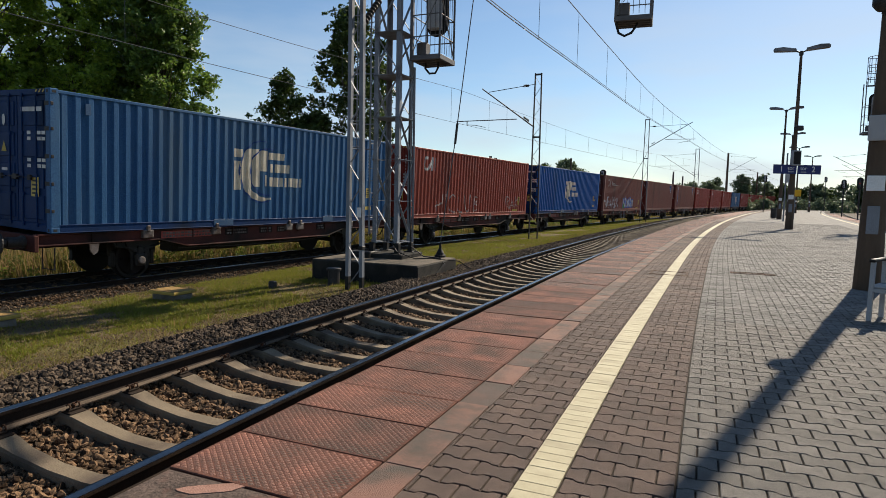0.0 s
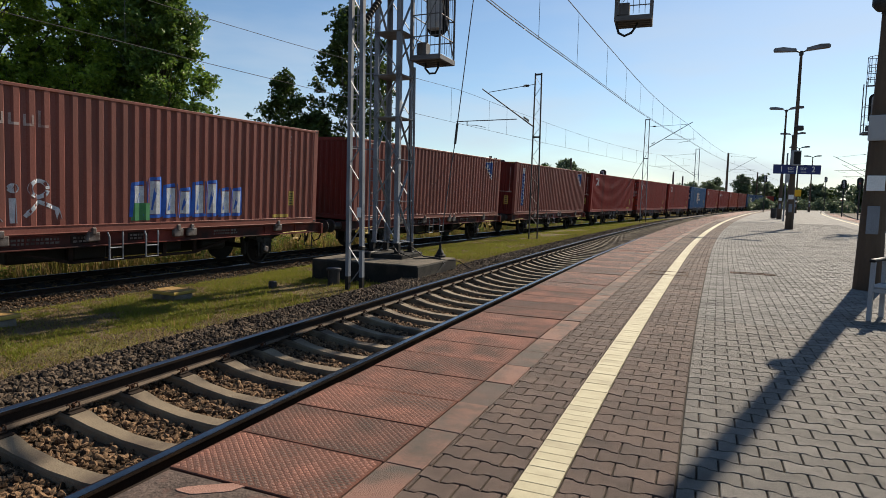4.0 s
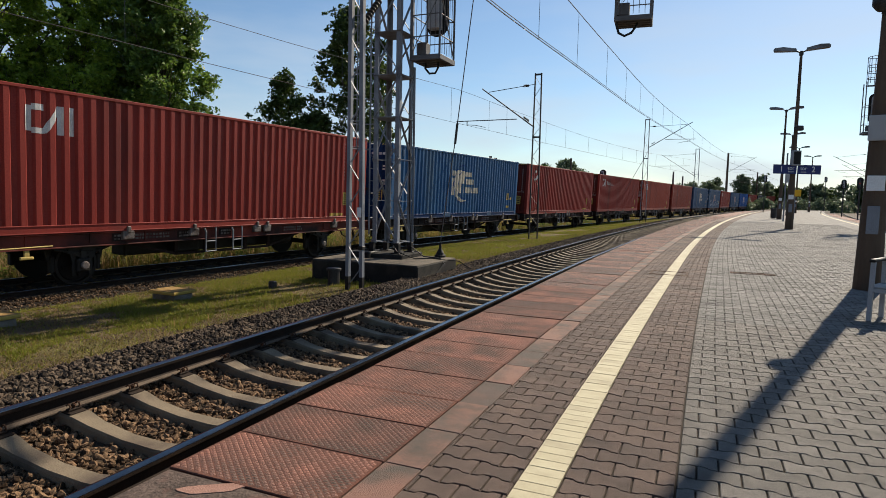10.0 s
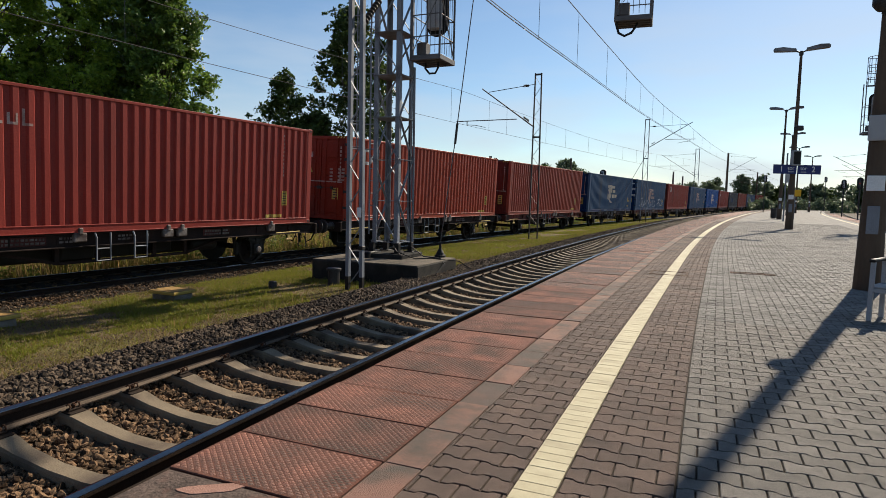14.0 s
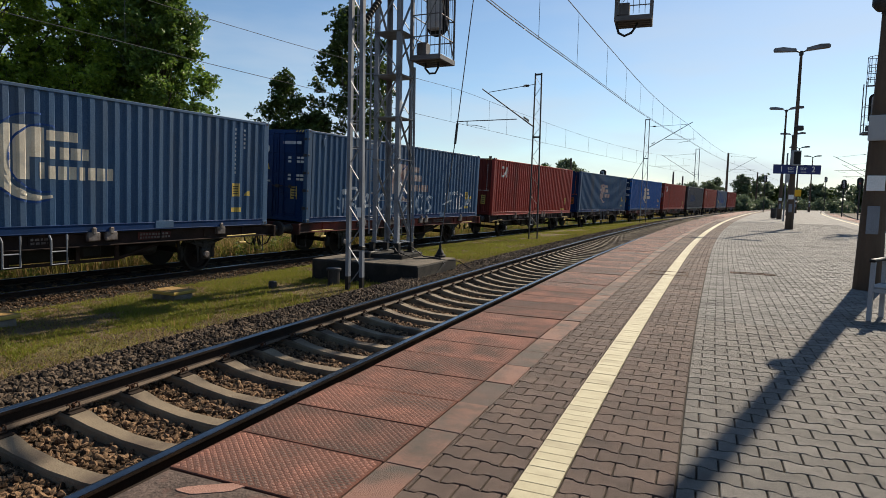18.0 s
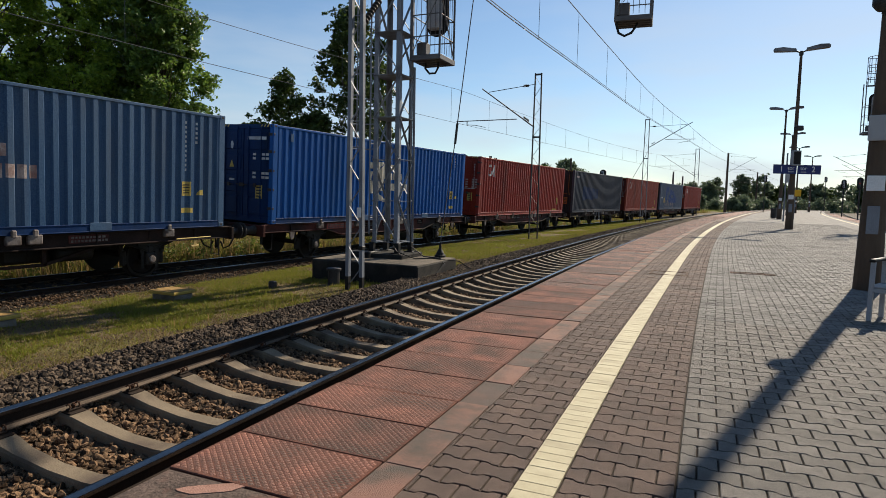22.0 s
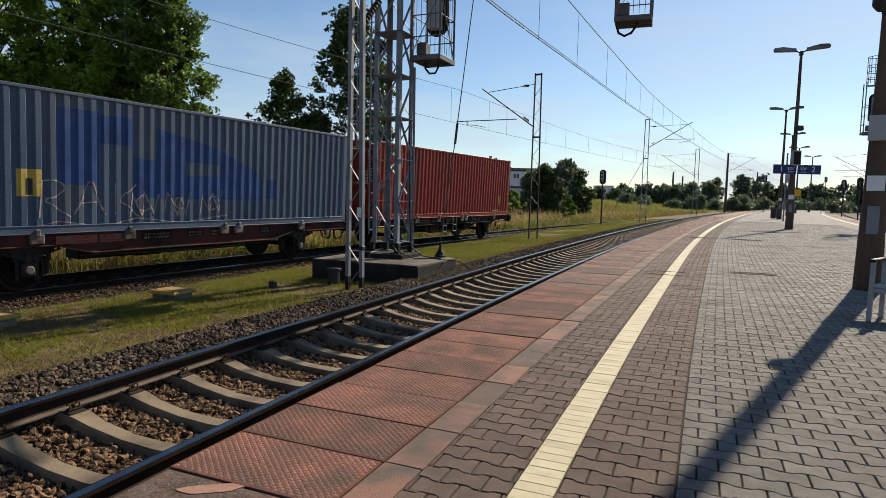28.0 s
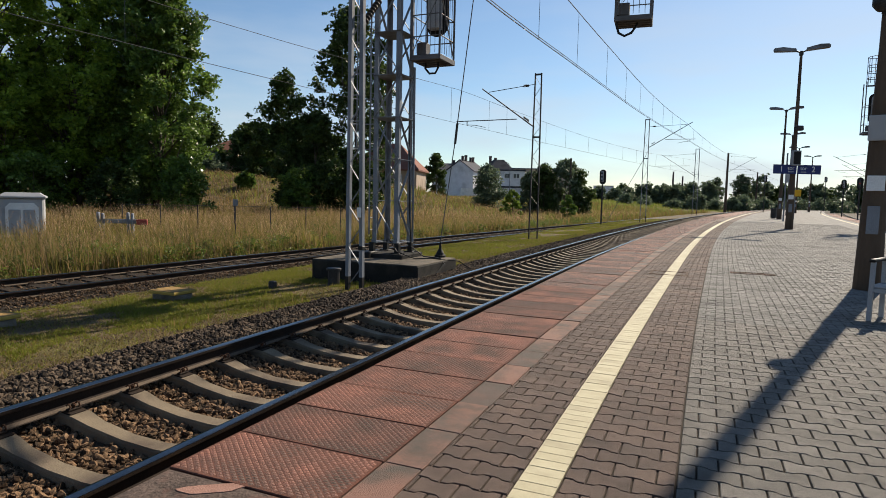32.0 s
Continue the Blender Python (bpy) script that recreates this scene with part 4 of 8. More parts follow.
def axle_guard_geo(sx):
    """Horn plate, axle box and leaf spring outside one wheel."""
    g = Geo()
    x = sx * 1.02
    out = [(-0.62, 0.62), (-0.42, 0.60), (-0.22, 0.12), (-0.22, -0.22), (-0.15, -0.22), (-0.15, 0.2), (0.15, 0.2), (0.15, -0.22), (0.22, -0.22), (0.22, 0.12), (0.42, 0.60), (0.62, 0.62), (0.62, 0.70), (-0.62, 0.70)]
    v = [(x + d, y, z) for d in (-0.012, 0.012) for y, z in out]
    n = len(out)
    f = [(i, (i + 1) % n, n + (i + 1) % n, n + i) for i in range(n)] + [(0, 1, 10, 11, 12, 13), (1, 2, 5, 6, 9, 10), (2, 3, 4, 5), (6, 7, 8, 9)]
    f += [tuple(n + i for i in q[::-1]) for q in f[n:n + 4]]
    g.add(v, f, 0)
    g.box(x - 0.09, x + 0.09, -0.14, 0.14, -0.14, 0.15, 0.03, 0)
    g.lathe([(0.0, 0.0), (0.085, 0.0), (0.085, 0.04), (0.07, 0.055), (0.0, 0.06)], 16, Matrix.Translation((x + sx * 0.085, 0, 0)) @ Matrix.Rotation(sx * math.pi / 2, 4, "Y"), 1)
    for k in range(6):
        w = 0.62 - k * 0.085
        pts = [(x, w * (i / 4 - 1), 0.27 + k * -0.022 + 0.10 * (i / 4 - 1) ** 2) for i in range(9)]
        for a, b in zip(pts, pts[1:]):
            g.bar(a, b, 0.085, 0.018, 0)
    g.box(x - 0.06, x + 0.06, -0.06, 0.06, 0.12, 0.32, 0.01, 0)
    for e in (-1, 1):
        g.bar((x, e * 0.62, 0.37), (x, e * 0.62, 0.62), 0.05, 0.05, 0)
    return g


AXLES = (-4.0, 4.0)
HALF = 6.965
DECK = 1.175


def wagon(kind, label, sill=None):
    """A two-axle flat wagon; origin between the rails at the top of rail."""
    root = thing("container_wagon", label, "freight wagon", group="wagons of the freight train")
    sill = sill or ("frame_red" if kind == "deep" else "frame_dark")
    L = HALF - 0.62
    for sx in (-1, 1):
        g = Geo()
        x0, x1 = sorted((sx * 1.06, sx * 1.13))
        if kind == "deep":
            out = [(-L, DECK - 0.01), (-L, DECK - 0.24), (-3.55, DECK - 0.24), (-2.75, DECK - 0.44), (2.75, DECK - 0.44), (3.55, DECK - 0.24), (L, DECK - 0.24), (L, DECK - 0.01)]
        else:
            out = [(-L, DECK - 0.03), (-L, DECK - 0.30), (L, DECK - 0.30), (L, DECK - 0.03)]
        n = len(out)
        v = [(x0, y, z) for y, z in out] + [(x1, y, z) for y, z in out]
        f = [(i, (i + 1) % n, n + (i + 1) % n, n + i) for i in range(n)]
        if kind == "deep":
            for o, fl in ((0, False), (n, True)):
                for q in ((0, 1, 2, 5, 6, 7), (2, 3, 4, 5)):
                    f.append(tuple(o + i for i in (q if fl else q[::-1])))
        else:
            f += [(3, 2, 1, 0), (4, 5, 6, 7)]
        g.add(v, f)
        lo = out[1][1]
        a, b = sorted((sx * 1.04, sx * 1.20))
        g.box(a, b, -L, L, DECK - 0.035, DECK - 0.012, 0.004)
        if kind == "deep":
            g.box(a, b, -2.75, 2.75, DECK - 0.455, DECK - 0.43, 0.004)
            for e in (-1, 1):
                g.bar((sx * 1.12, e * 2.75, DECK - 0.445), (sx * 1.12, e * 3.55, DECK - 0.245), 0.16, 0.02)
                g.box(a, b, min(e * 3.55, e * L), max(e * 3.55, e * L), DECK - 0.255, DECK - 0.23, 0.004)
        else:
            g.box(a, b, -L, L, DECK - 0.315, DECK - 0.29, 0.004)
        for k in range(9):
            y = -5.2 + k * 1.3
            g.box(min(sx * 1.125, sx * 1.17), max(sx * 1.125, sx * 1.17), y - 0.012, y + 0.012, DECK - 0.24, DECK - 0.03)
        part("side_sill", g, sill, root)
    g = Geo()
    g.box(-0.35, 0.35, -L, L, DECK - 0.40, DECK - 0.1)
    for k in range(11):
        y = -5.5 + k * 1.1
        g.box(-1.06, 1.06, y - 0.05, y + 0.05, DECK - 0.3, DECK - 0.06)
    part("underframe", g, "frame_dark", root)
    # black boxes added under the frame to deepen its shade, shaped as brake gear
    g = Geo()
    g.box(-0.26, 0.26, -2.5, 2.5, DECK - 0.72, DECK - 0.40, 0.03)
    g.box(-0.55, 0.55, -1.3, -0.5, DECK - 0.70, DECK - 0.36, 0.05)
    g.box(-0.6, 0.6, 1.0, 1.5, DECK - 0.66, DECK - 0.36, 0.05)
    part("brake_gear", g, "black_paint", root, "near-black brake cylinder and rods deepening the shade under the frame")
    for e in (-1, 1):
        g = Geo()
        a, b = sorted((e * L, e * (L + 0.09)))
        g.box(-1.25, 1.25, a, b, DECK - 0.36, DECK - 0.03, 0.012)
        part("headstock", g, sill, root)
        for sx in (-1, 1):
            g = Geo()
            y0 = e * (L + 0.09)
            g.lathe([(0.13, 0.0), (0.13, 0.05), (0.105, 0.06), (0.105, 0.33), (0.08, 0.33), (0.08, 0.46)], 16, Matrix.Translation((sx * 0.875, y0, 1.0)) @ Matrix.Rotation(-e * math.pi / 2, 4, "X"))
            m = Matrix.Translation((sx * 0.875, e * (HALF - 0.07), 1.0)) @ Matrix.Rotation(-e * math.pi / 2, 4, "X")
            g.lathe([(0.10, -0.01), (0.225, 0.0), (0.23, 0.03), (0.2, 0.055), (0.0, 0.066)], 20, m)
            part("buffer", g, "dark_metal", root)
        g = Geo()
        g.box(-0.05, 0.05, min(e * (L + 0.09), e * (HALF - 0.12)), max(e * (L + 0.09), e * (HALF - 0.12)), 0.93, 1.05, 0.015)
        g.path([(0, e * (HALF - 0.2), 0.96), (0.0, e * (HALF - 0.02), 0.86), (0.0, e * (HALF - 0.1), 0.72)], 0.03, 6)
        part("coupler", g, "dark_metal", root)
        for sx in (-0.32, 0.32):
            g = Geo()
            g.path([(sx, e * (L + 0.1), 0.9), (sx, e * (L + 0.3), 0.78), (sx * 0.8, e * (L + 0.42), 0.5), (sx * 0.5, e * (L + 0.56), 0.42), (sx * 0.3, e * (HALF - 0.01), 0.62)], 0.024, 6)
            part("brake_hose", g, "black_paint", root)
        for sx in (-1, 1):
            g = Geo()
            g.path([(sx * 1.16, e * (L - 0.35), DECK - 0.3), (sx * 1.16, e * (L - 0.35), 0.42), (sx * 0.82, e * (L - 0.3), 0.42), (sx * 0.82, e * (L - 0.3), DECK - 0.3)], 0.017, 6)
            part("shunter_step", g, "dark_metal", root)
            g = Geo()
            yy = e * (L - 1.15)
            if kind == "deep":
                g.prism([(yy - 0.1, DECK - 0.26), (yy + 0.12, DECK - 0.26), (yy + 0.09, DECK - 0.44), (yy + 0.0, DECK - 0.50), (yy - 0.07, DECK - 0.42)], -0.02, 0.02, 0, Matrix.Translation((sx * 1.18, 0, 0)) @ Matrix.Rotation(math.pi / 2, 4, "Z"))
                part("tie_down_lug", g, "pale_steel", root, "pale painted lashing lug")
            else:
                g.box(sx * 1.17 - 0.02, sx * 1.17 + 0.02, yy - 0.05, yy + 0.05, DECK - 0.46, DECK - 0.3, 0.01)
                g.box(sx * 1.17 - 0.03, sx * 1.17 + 0.03, yy - 0.13, yy + 0.13, DECK - 0.50, DECK - 0.44, 0.015)
                g.tube((sx * 1.17, yy - 0.55, DECK - 0.27), (sx * 1.17, yy + 0.5, DECK - 0.255), 0.016, 0.016, 6)
                part("lashing_hook", g, "hook_yellow", root, "yellow lashing hook with a hand bar")
    for sx in (-1, 1):
        for y in ((-3.05, -1.25, 0.9, 1.3, 4.4) if kind == "straight" else (-3.9, -1.9, 0.85, 1.35, 3.9)):
            g = Geo()
            a, b = sorted((sx * 1.13, sx * 1.235))
            g.box(a, b, y - 0.14, y + 0.14, DECK - 0.20, DECK + 0.0, 0.02)
            g.box(a, b + (0.02 if sx > 0 else 0), y - 0.05, y + 0.05, DECK - 0.05, DECK + 0.10, 0.02)
            part("container_lock", g, "pale_steel", root, "pale steel fold-down container lock")
        for i, y in enumerate(AXLES):
            for e in (-1, 1):
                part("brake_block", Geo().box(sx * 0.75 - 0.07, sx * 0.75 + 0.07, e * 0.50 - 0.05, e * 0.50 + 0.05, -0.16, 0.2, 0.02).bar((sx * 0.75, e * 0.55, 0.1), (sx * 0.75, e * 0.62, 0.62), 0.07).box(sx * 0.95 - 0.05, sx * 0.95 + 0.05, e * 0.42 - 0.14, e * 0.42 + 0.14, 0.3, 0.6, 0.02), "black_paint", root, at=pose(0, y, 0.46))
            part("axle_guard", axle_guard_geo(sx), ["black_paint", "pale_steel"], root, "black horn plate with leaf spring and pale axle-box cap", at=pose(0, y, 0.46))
        if kind == "straight":
            for y in (0.15, -0.75):
                g = Geo()
                g.path([(sx * 1.2, y - 0.18, DECK - 0.02), (sx * 1.24, y - 0.16, DECK - 0.12), (sx * 1.24, y - 0.16, DECK - 0.62), (sx * 1.24, y + 0.16, DECK - 0.62), (sx * 1.24, y + 0.16, DECK - 0.12), (sx * 1.2, y + 0.18, DECK - 0.02)], 0.02, 6)
                g.tube((sx * 1.24, y - 0.16, DECK - 0.36), (sx * 1.24, y + 0.16, DECK - 0.36), 0.015, 0.015, 6)
                part("step_hoop", g, "galvanised", root, "bent grey steel step")
            g = Geo()
            g.bar((sx * 0.95, -3.0, DECK - 0.3), (sx * 0.95, -1.6, DECK - 0.66), 0.06, 0.06)
            g.bar((sx * 0.95, -1.6, DECK - 0.66), (sx * 0.95, 1.6, DECK - 0.66), 0.06, 0.06)
            g.bar((sx * 0.95, 1.6, DECK - 0.66), (sx * 0.95, 3.0, DECK - 0.3), 0.06, 0.06)
            for y in (-1.6, -0.7, 0.7, 1.6):
                g.bar((sx * 0.95, y, DECK - 0.3), (sx * 0.95, y, DECK - 0.66), 0.06, 0.09)
            part("truss", g, "frame_dark", root, "dark trussed underframe bars")
            g = Geo()
            g.lathe([(0.0, -0.4), (0.17, -0.39), (0.18, -0.35), (0.18, 0.35), (0.17, 0.39), (0.0, 0.4)], 16, Matrix.Translation((sx * 0.6, 2.4, DECK - 0.5)) @ Matrix.Rotation(math.pi / 2, 4, "X"))
            part("air_tank", g, "black_paint", root, smooth=True)
        else:
            g = Geo()
            g.path([(sx * 1.0, -2.9, DECK - 0.5), (sx * 1.0, -1.0, DECK - 0.56), (sx * 1.0, 1.2, DECK - 0.56), (sx * 1.0, 3.0, DECK - 0.5)], 0.018, 6)
            part("brake_rod", g, "dark_metal", root)
        # plates with markings
        a, b = sorted((sx * 1.135, sx * 1.142))
        spots = ((-3.4, -1.9, 0), (-1.7, -1.1, 1), (-0.4, 0.1, 1), (2.0, 2.9, 0)) if kind == "straight" else ((-3.5, -2.0, 0), (-1.55, -0.75, 1), (-0.3, 0.2, 1), (0.4, 0.8, 1), (2.2, 2.6, 1))
        for p, q, mt in spots:
            part("marking_plate", Geo().box(a, b, p, q, DECK - 0.235, DECK - 0.06, 0), ("plate_red" if kind == "deep" else "frame_red") if mt == 0 else "frame_dark", root)
        g = Geo()
        a, b = sorted((sx * 1.146, sx * 1.150))
        rr = random.Random(8)
        for p, q, mt in spots:
            for row in range(2):
                yy = p + 0.05
                while yy < q - 0.06:
                    w = rr.uniform(0.03, 0.09)
                    if yy + w < q - 0.03:
                        g.box(a, b, yy, yy + w, DECK - 0.135 - row * 0.075, DECK - 0.09 - row * 0.075)
                    yy += w + 0.03
        tagged(part("marking", g, "pale_steel", root, "small pale markings"), kind="stuff")
    for y in AXLES:
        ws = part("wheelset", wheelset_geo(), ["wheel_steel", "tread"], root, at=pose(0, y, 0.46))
    return root


# where the leading end of each box lies along the track at the start
STARTS = (5.41, 19.36, 33.26, 46.9, 61.1, 75.4, 89.2, 103.1, 116.9, 130.75, 144.5, 158.3, 172.4, 186.3, 200.3, 214.2, 228.1, 242.1, 256.1, 269.95, 284.1, 298.0, 311.6, 325.5)


def gone(t):
    """Metres that the train has run since the start."""
    return 11.43 * t - 0.0145 * t * t


# ---- painted marks on the boxes ----
def lettering(text, size, mat_name, name="lettering"):
    """Flat letters as a mesh in the x-z plane, facing -y, centred."""
    cu = bpy.data.curves.new(name, "FONT")
    cu.body, cu.size, cu.align_x, cu.align_y = text, size, "CENTER", "CENTER"
    tmp = bpy.data.objects.new(name, cu)
    scene.collection.objects.link(tmp)
    dg = bpy.context.evaluated_depsgraph_get()
    me = bpy.data.meshes.new_from_object(tmp.evaluated_get(dg))
    bpy.data.objects.remove(tmp)
    bpy.data.curves.remove(cu)
    me.transform(Matrix.Rotation(math.pi / 2, 4, "X"))
    me.materials.clear()
    me.materials.append(M[mat_name])
    me.name = name
    return me


def arc(cx, cz, r, a0, a1, n=40):
    return [(cx + r * math.cos(radians(a0 + (a1 - a0) * i / n)), cz + r * math.sin(radians(a0 + (a1 - a0) * i / n))) for i in range(n + 1)]


def round_emblem():
    g = Geo()
    painted(g, 4.75, 5.05, 1.86, 2.08)
    painted(g, 4.75, 5.0, 0.98, 1.76)

    def ring(u):
        h = math.sqrt(max(0.0, 0.83 ** 2 - (u - 5.82) ** 2))
        return 1.5 - h, min(2.12, 1.5 + h)
    painted(g, 5.02, 5.40, 0, 0, 0, 0.004, ring)
    painted(g, 5.44, 5.74, 0, 0, 0, 0.004, lambda u: (1.08, ring(u)[1]))
    painted(g, 5.40, 6.10, 0, 0, 0, 0.004, lambda u: (ring(u)[0], ring(u)[0] + 0.22 - 0.3 * (u - 5.40) * 0.8))
    painted(g, 5.74, 6.02, 1.52, 2.10)
    painted(g, 6.06, 6.66, 1.86, 2.06)
    painted(g, 5.9, 6.02, 1.1, 1.42)
    sprayed(g, arc(5.82, 1.5, 0.86, 80, 290), 0.035, 1, 0.008)
    sprayed(g, arc(6.0, 1.5, 0.66, 70, 280), 0.04, 1, 0.008)
    sprayed(g, arc(5.95, 1.47, 0.74, 190, 285), 0.06, 0, 0.01)
    for i, w in enumerate((0.12, 0.17, 0.18, 0.15)):
        u = 6.1 + i * 0.22
        painted(g, u, u + w, 1.50, 1.74)
    for i in range(7):
        u = 6.08 + i * 0.205
        painted(g, u, u + 0.15, 1.10 - 0.01 * (i % 2), 1.36)
    return g


def angular_mark():
    g = Geo()
    painted(g, 0.90, 1.03, 2.02, 2.51)
    painted(g, 1.03, 1.24, 1.98, 2.09)
    painted(g, 1.03, 1.26, 2.43, 2.55)
    painted(g, 1.24, 1.52, 0, 0, 0, 0.004, lambda u: (max(1.98, 1.86 + (u - 1.24) * 1.75), min(2.55, 2.08 + (u - 1.24) * 1.75)))
    painted(g, 1.52, 1.63, 1.98, 2.55)
    painted(g, 1.74, 1.85, 1.98, 2.55)
    return g


def word_bars():
    g = Geo()
    for i in range(7):
        u = 2.15 + i * 0.27
        painted(g, u, u + 0.05, 2.10, 2.42 if i in (0, 6) else 2.32)
        painted(g, u + 0.05, u + 0.17, 2.10, 2.15)
        if i % 2:
            painted(g, u + 0.13, u + 0.17, 2.12, 2.32)
    return g


def upright_panel():
    g = Geo()
    painted(g, 0.85, 1.27, 0.50, 2.30, 0)
    painted(g, 0.85, 1.27, 2.30, 2.60, 1, 0.004)
    for i in range(3):
        sprayed(g, arc(1.06, 2.45, 0.05 + 0.035 * i, 20, 340, 14), 0.015, 0, 0.008)
    for i in range(6):
        z = 2.06 - i * 0.28
        if i in (0, 2, 4):
            sprayed(g, arc(1.06, z, 0.10, 0, 360, 16), 0.04, 1, 0.008)
        else:
            sprayed(g, [(0.96, z - 0.1), (0.98, z + 0.1), (1.14, z - 0.08), (1.16, z + 0.1)], 0.035, 1, 0.008)
    return g


def flag_mark():
    g = Geo()
    painted(g, 10.45, 11.20, 0, 0, 0, 0.004, lambda u: (2.45 - (u - 10.45) * 0.85, 2.62 + (u - 10.45) * 0.07))
    for u, z, r in ((10.68, 2.44, 0.10), (10.85, 2.24, 0.09), (11.06, 2.0, 0.08)):
        sprayed(g, arc(u, z, r, 0, 360, 14), 0.05, 1, 0.008)
    sprayed(g, [(10.42, 2.45), (10.45, 2.64), (11.2, 2.70)], 0.035, 1, 0.008)
    sprayed(g, [(10.44, 2.43), (11.2, 1.80)], 0.04, 1, 0.008)
    return g


def service_labels(warn=True):
    g = Geo()
    r = random.Random(4)
    for col in (10.95, 11.28):
        for i in range(11 if col < 11 else 5):
            z = 2.62 - i * 0.115
            painted(g, col, col + 0.065, z - 0.06, z, 0)
    if warn:
        painted(g, 10.85, 11.12, 0.80, 1.15, 1)
        for i in range(4):
            painted(g, 10.88, 11.09, 0.86 + i * 0.065, 0.885 + i * 0.065, 2, 0.007)
        painted(g, 11.33, 11.55, 0, 0, 1, 0.004, lambda u: (0.82, 0.84 + 0.2 * (1 - abs(u - 11.44) / 0.11)))
        painted(g, 10.83, 11.18, 0.38, 0.50, 1)
    return g


def pale_labels():
    g = Geo()
    for i in range(11):
        z = 2.62 - i * 0.115
        painted(g, 10.95, 11.01, z - 0.06, z, 0)
    painted(g, 10.9, 11.12, 0.55, 0.98, 1)
    for i in range(5):
        painted(g, 10.93, 11.09, 0.60 + i * 0.07, 0.63 + i * 0.07, 2, 0.007)
    painted(g, 10.25, 10.9, 0.20, 0.29, 1, 0.012)
    return g


def sill_plates():
    g = Geo()
    for a, b in ((4.1, 4.75), (8.5, 9.0)):
        y0, y1 = a - BOX_L / 2, b - BOX_L / 2
        g.box(BOX_W / 2 - 0.006, BOX_W / 2 + 0.006, y0, y1, 0.03, 0.20, 0.004)
    g.box(BOX_W / 2 - 0.004, BOX_W / 2 + 0.004, -BOX_L / 2 + 0.72, -BOX_L / 2 + 0.84, 2.45, 2.68, 0.003)
    return g


def front_marks(kind):
    """Marks on the leading end."""
    g = Geo()
    y = -BOX_L / 2 - 0.006
    d = 0.004

    def rect(x0, x1, z0, z1, mat=0, yy=y):
        g.add([(x0, yy, z0), (x1, yy, z0), (x1, yy, z1), (x0, yy, z1)], [(0, 1, 2, 3)], mat)
    r = random.Random(2)
    if kind == "line":
        rect(-0.95, 0.98, 1.24, 1.27)
        for e in (-1, 1):
            g.add([(e * 1.0, y, 1.255), (e * 0.92, y, 1.20), (e * 0.92, y, 1.31)], [(0, 1, 2)])
        rect(-0.25, 0.02, 1.17, 1.36, 1, y - d)
        rect(0.55, 0.80, 0.55, 1.02, 1)
        for i in range(4):
            rect(0.59, 0.76, 0.62 + i * 0.1, 0.67 + i * 0.1, 2, y - d)
        g.add([(-0.28, y, 2.45), (-0.08, y, 2.45), (-0.18, y, 2.66)], [(0, 1, 2)], 0)
        for i in range(11):
            rect(0.82, 0.87, 2.5 - i * 0.12, 2.57 - i * 0.12)
    else:
        rect(0.20, 0.95, 2.44, 2.53) if kind == "blue" else rect(-0.6, -0.35, 2.15, 2.33)
        for i in range(4 if kind == "blue" else 4):
            z = 1.98 - (i % 2) * 0.12 - (0.55 if i > 1 else 0) if kind == "blue" else 1.72 - i * 0.12
            for k in range(3):
                rect(0.42 + 0.16 * k + 0.2 * (k > 0), 0.55 + 0.16 * k + 0.2 * (k > 0), z, z + 0.07)
        rect(0.55, 0.82, 0.72, 1.12, 1)
        for i in range(4):
            rect(0.59, 0.78, 0.77 + i * 0.085, 0.81 + i * 0.085, 2, y - d)
        g.add([(-0.55, y, 1.62), (-0.35, y, 1.62), (-0.45, y, 1.84)], [(0, 1, 2)], 1)
        if kind == "blue":
            pts = [(-0.45 + 0.06 * math.cos(a * math.pi / 6), y, 2.28 + 0.12 * math.sin(a * math.pi / 6)) for a in range(12)]
            g.add(pts, [tuple(range(12))], 0)
            rect(-0.55, -0.33, 1.22, 1.28)
        else:
            rect(-0.95, 0.98, 1.30, 1.34)
            for i in range(9):
                rect(0.86, 0.91, 2.45 - i * 0.13, 2.53 - i * 0.13)
    return g


def spray_long(seed, u0, u1, z0, z1, width):
    """Sprayed scribble: a slanting zigzag with a few loops."""
    g = Geo()
    r = random.Random(seed)
    pts, u, up = [], u0, False
    while u < u1:
        pts.append((u, (z1 - (z1 - z0) * r.uniform(0.0, 0.3)) if up else z0 + (z1 - z0) * r.uniform(0.0, 0.2)))
        u += r.uniform(0.12, 0.30) if up else r.uniform(0.05, 0.16)
        up = not up
    for k in range(0, len(pts) - 1, 6):
        sprayed(g, pts[k:k + 6], width)
        c = pts[min(k + 3, len(pts) - 1)]
        sprayed(g, arc(c[0], (z0 + z1) / 2, (z1 - z0) * r.uniform(0.18, 0.3), r.uniform(0, 90), 330, 16), width)
    return g


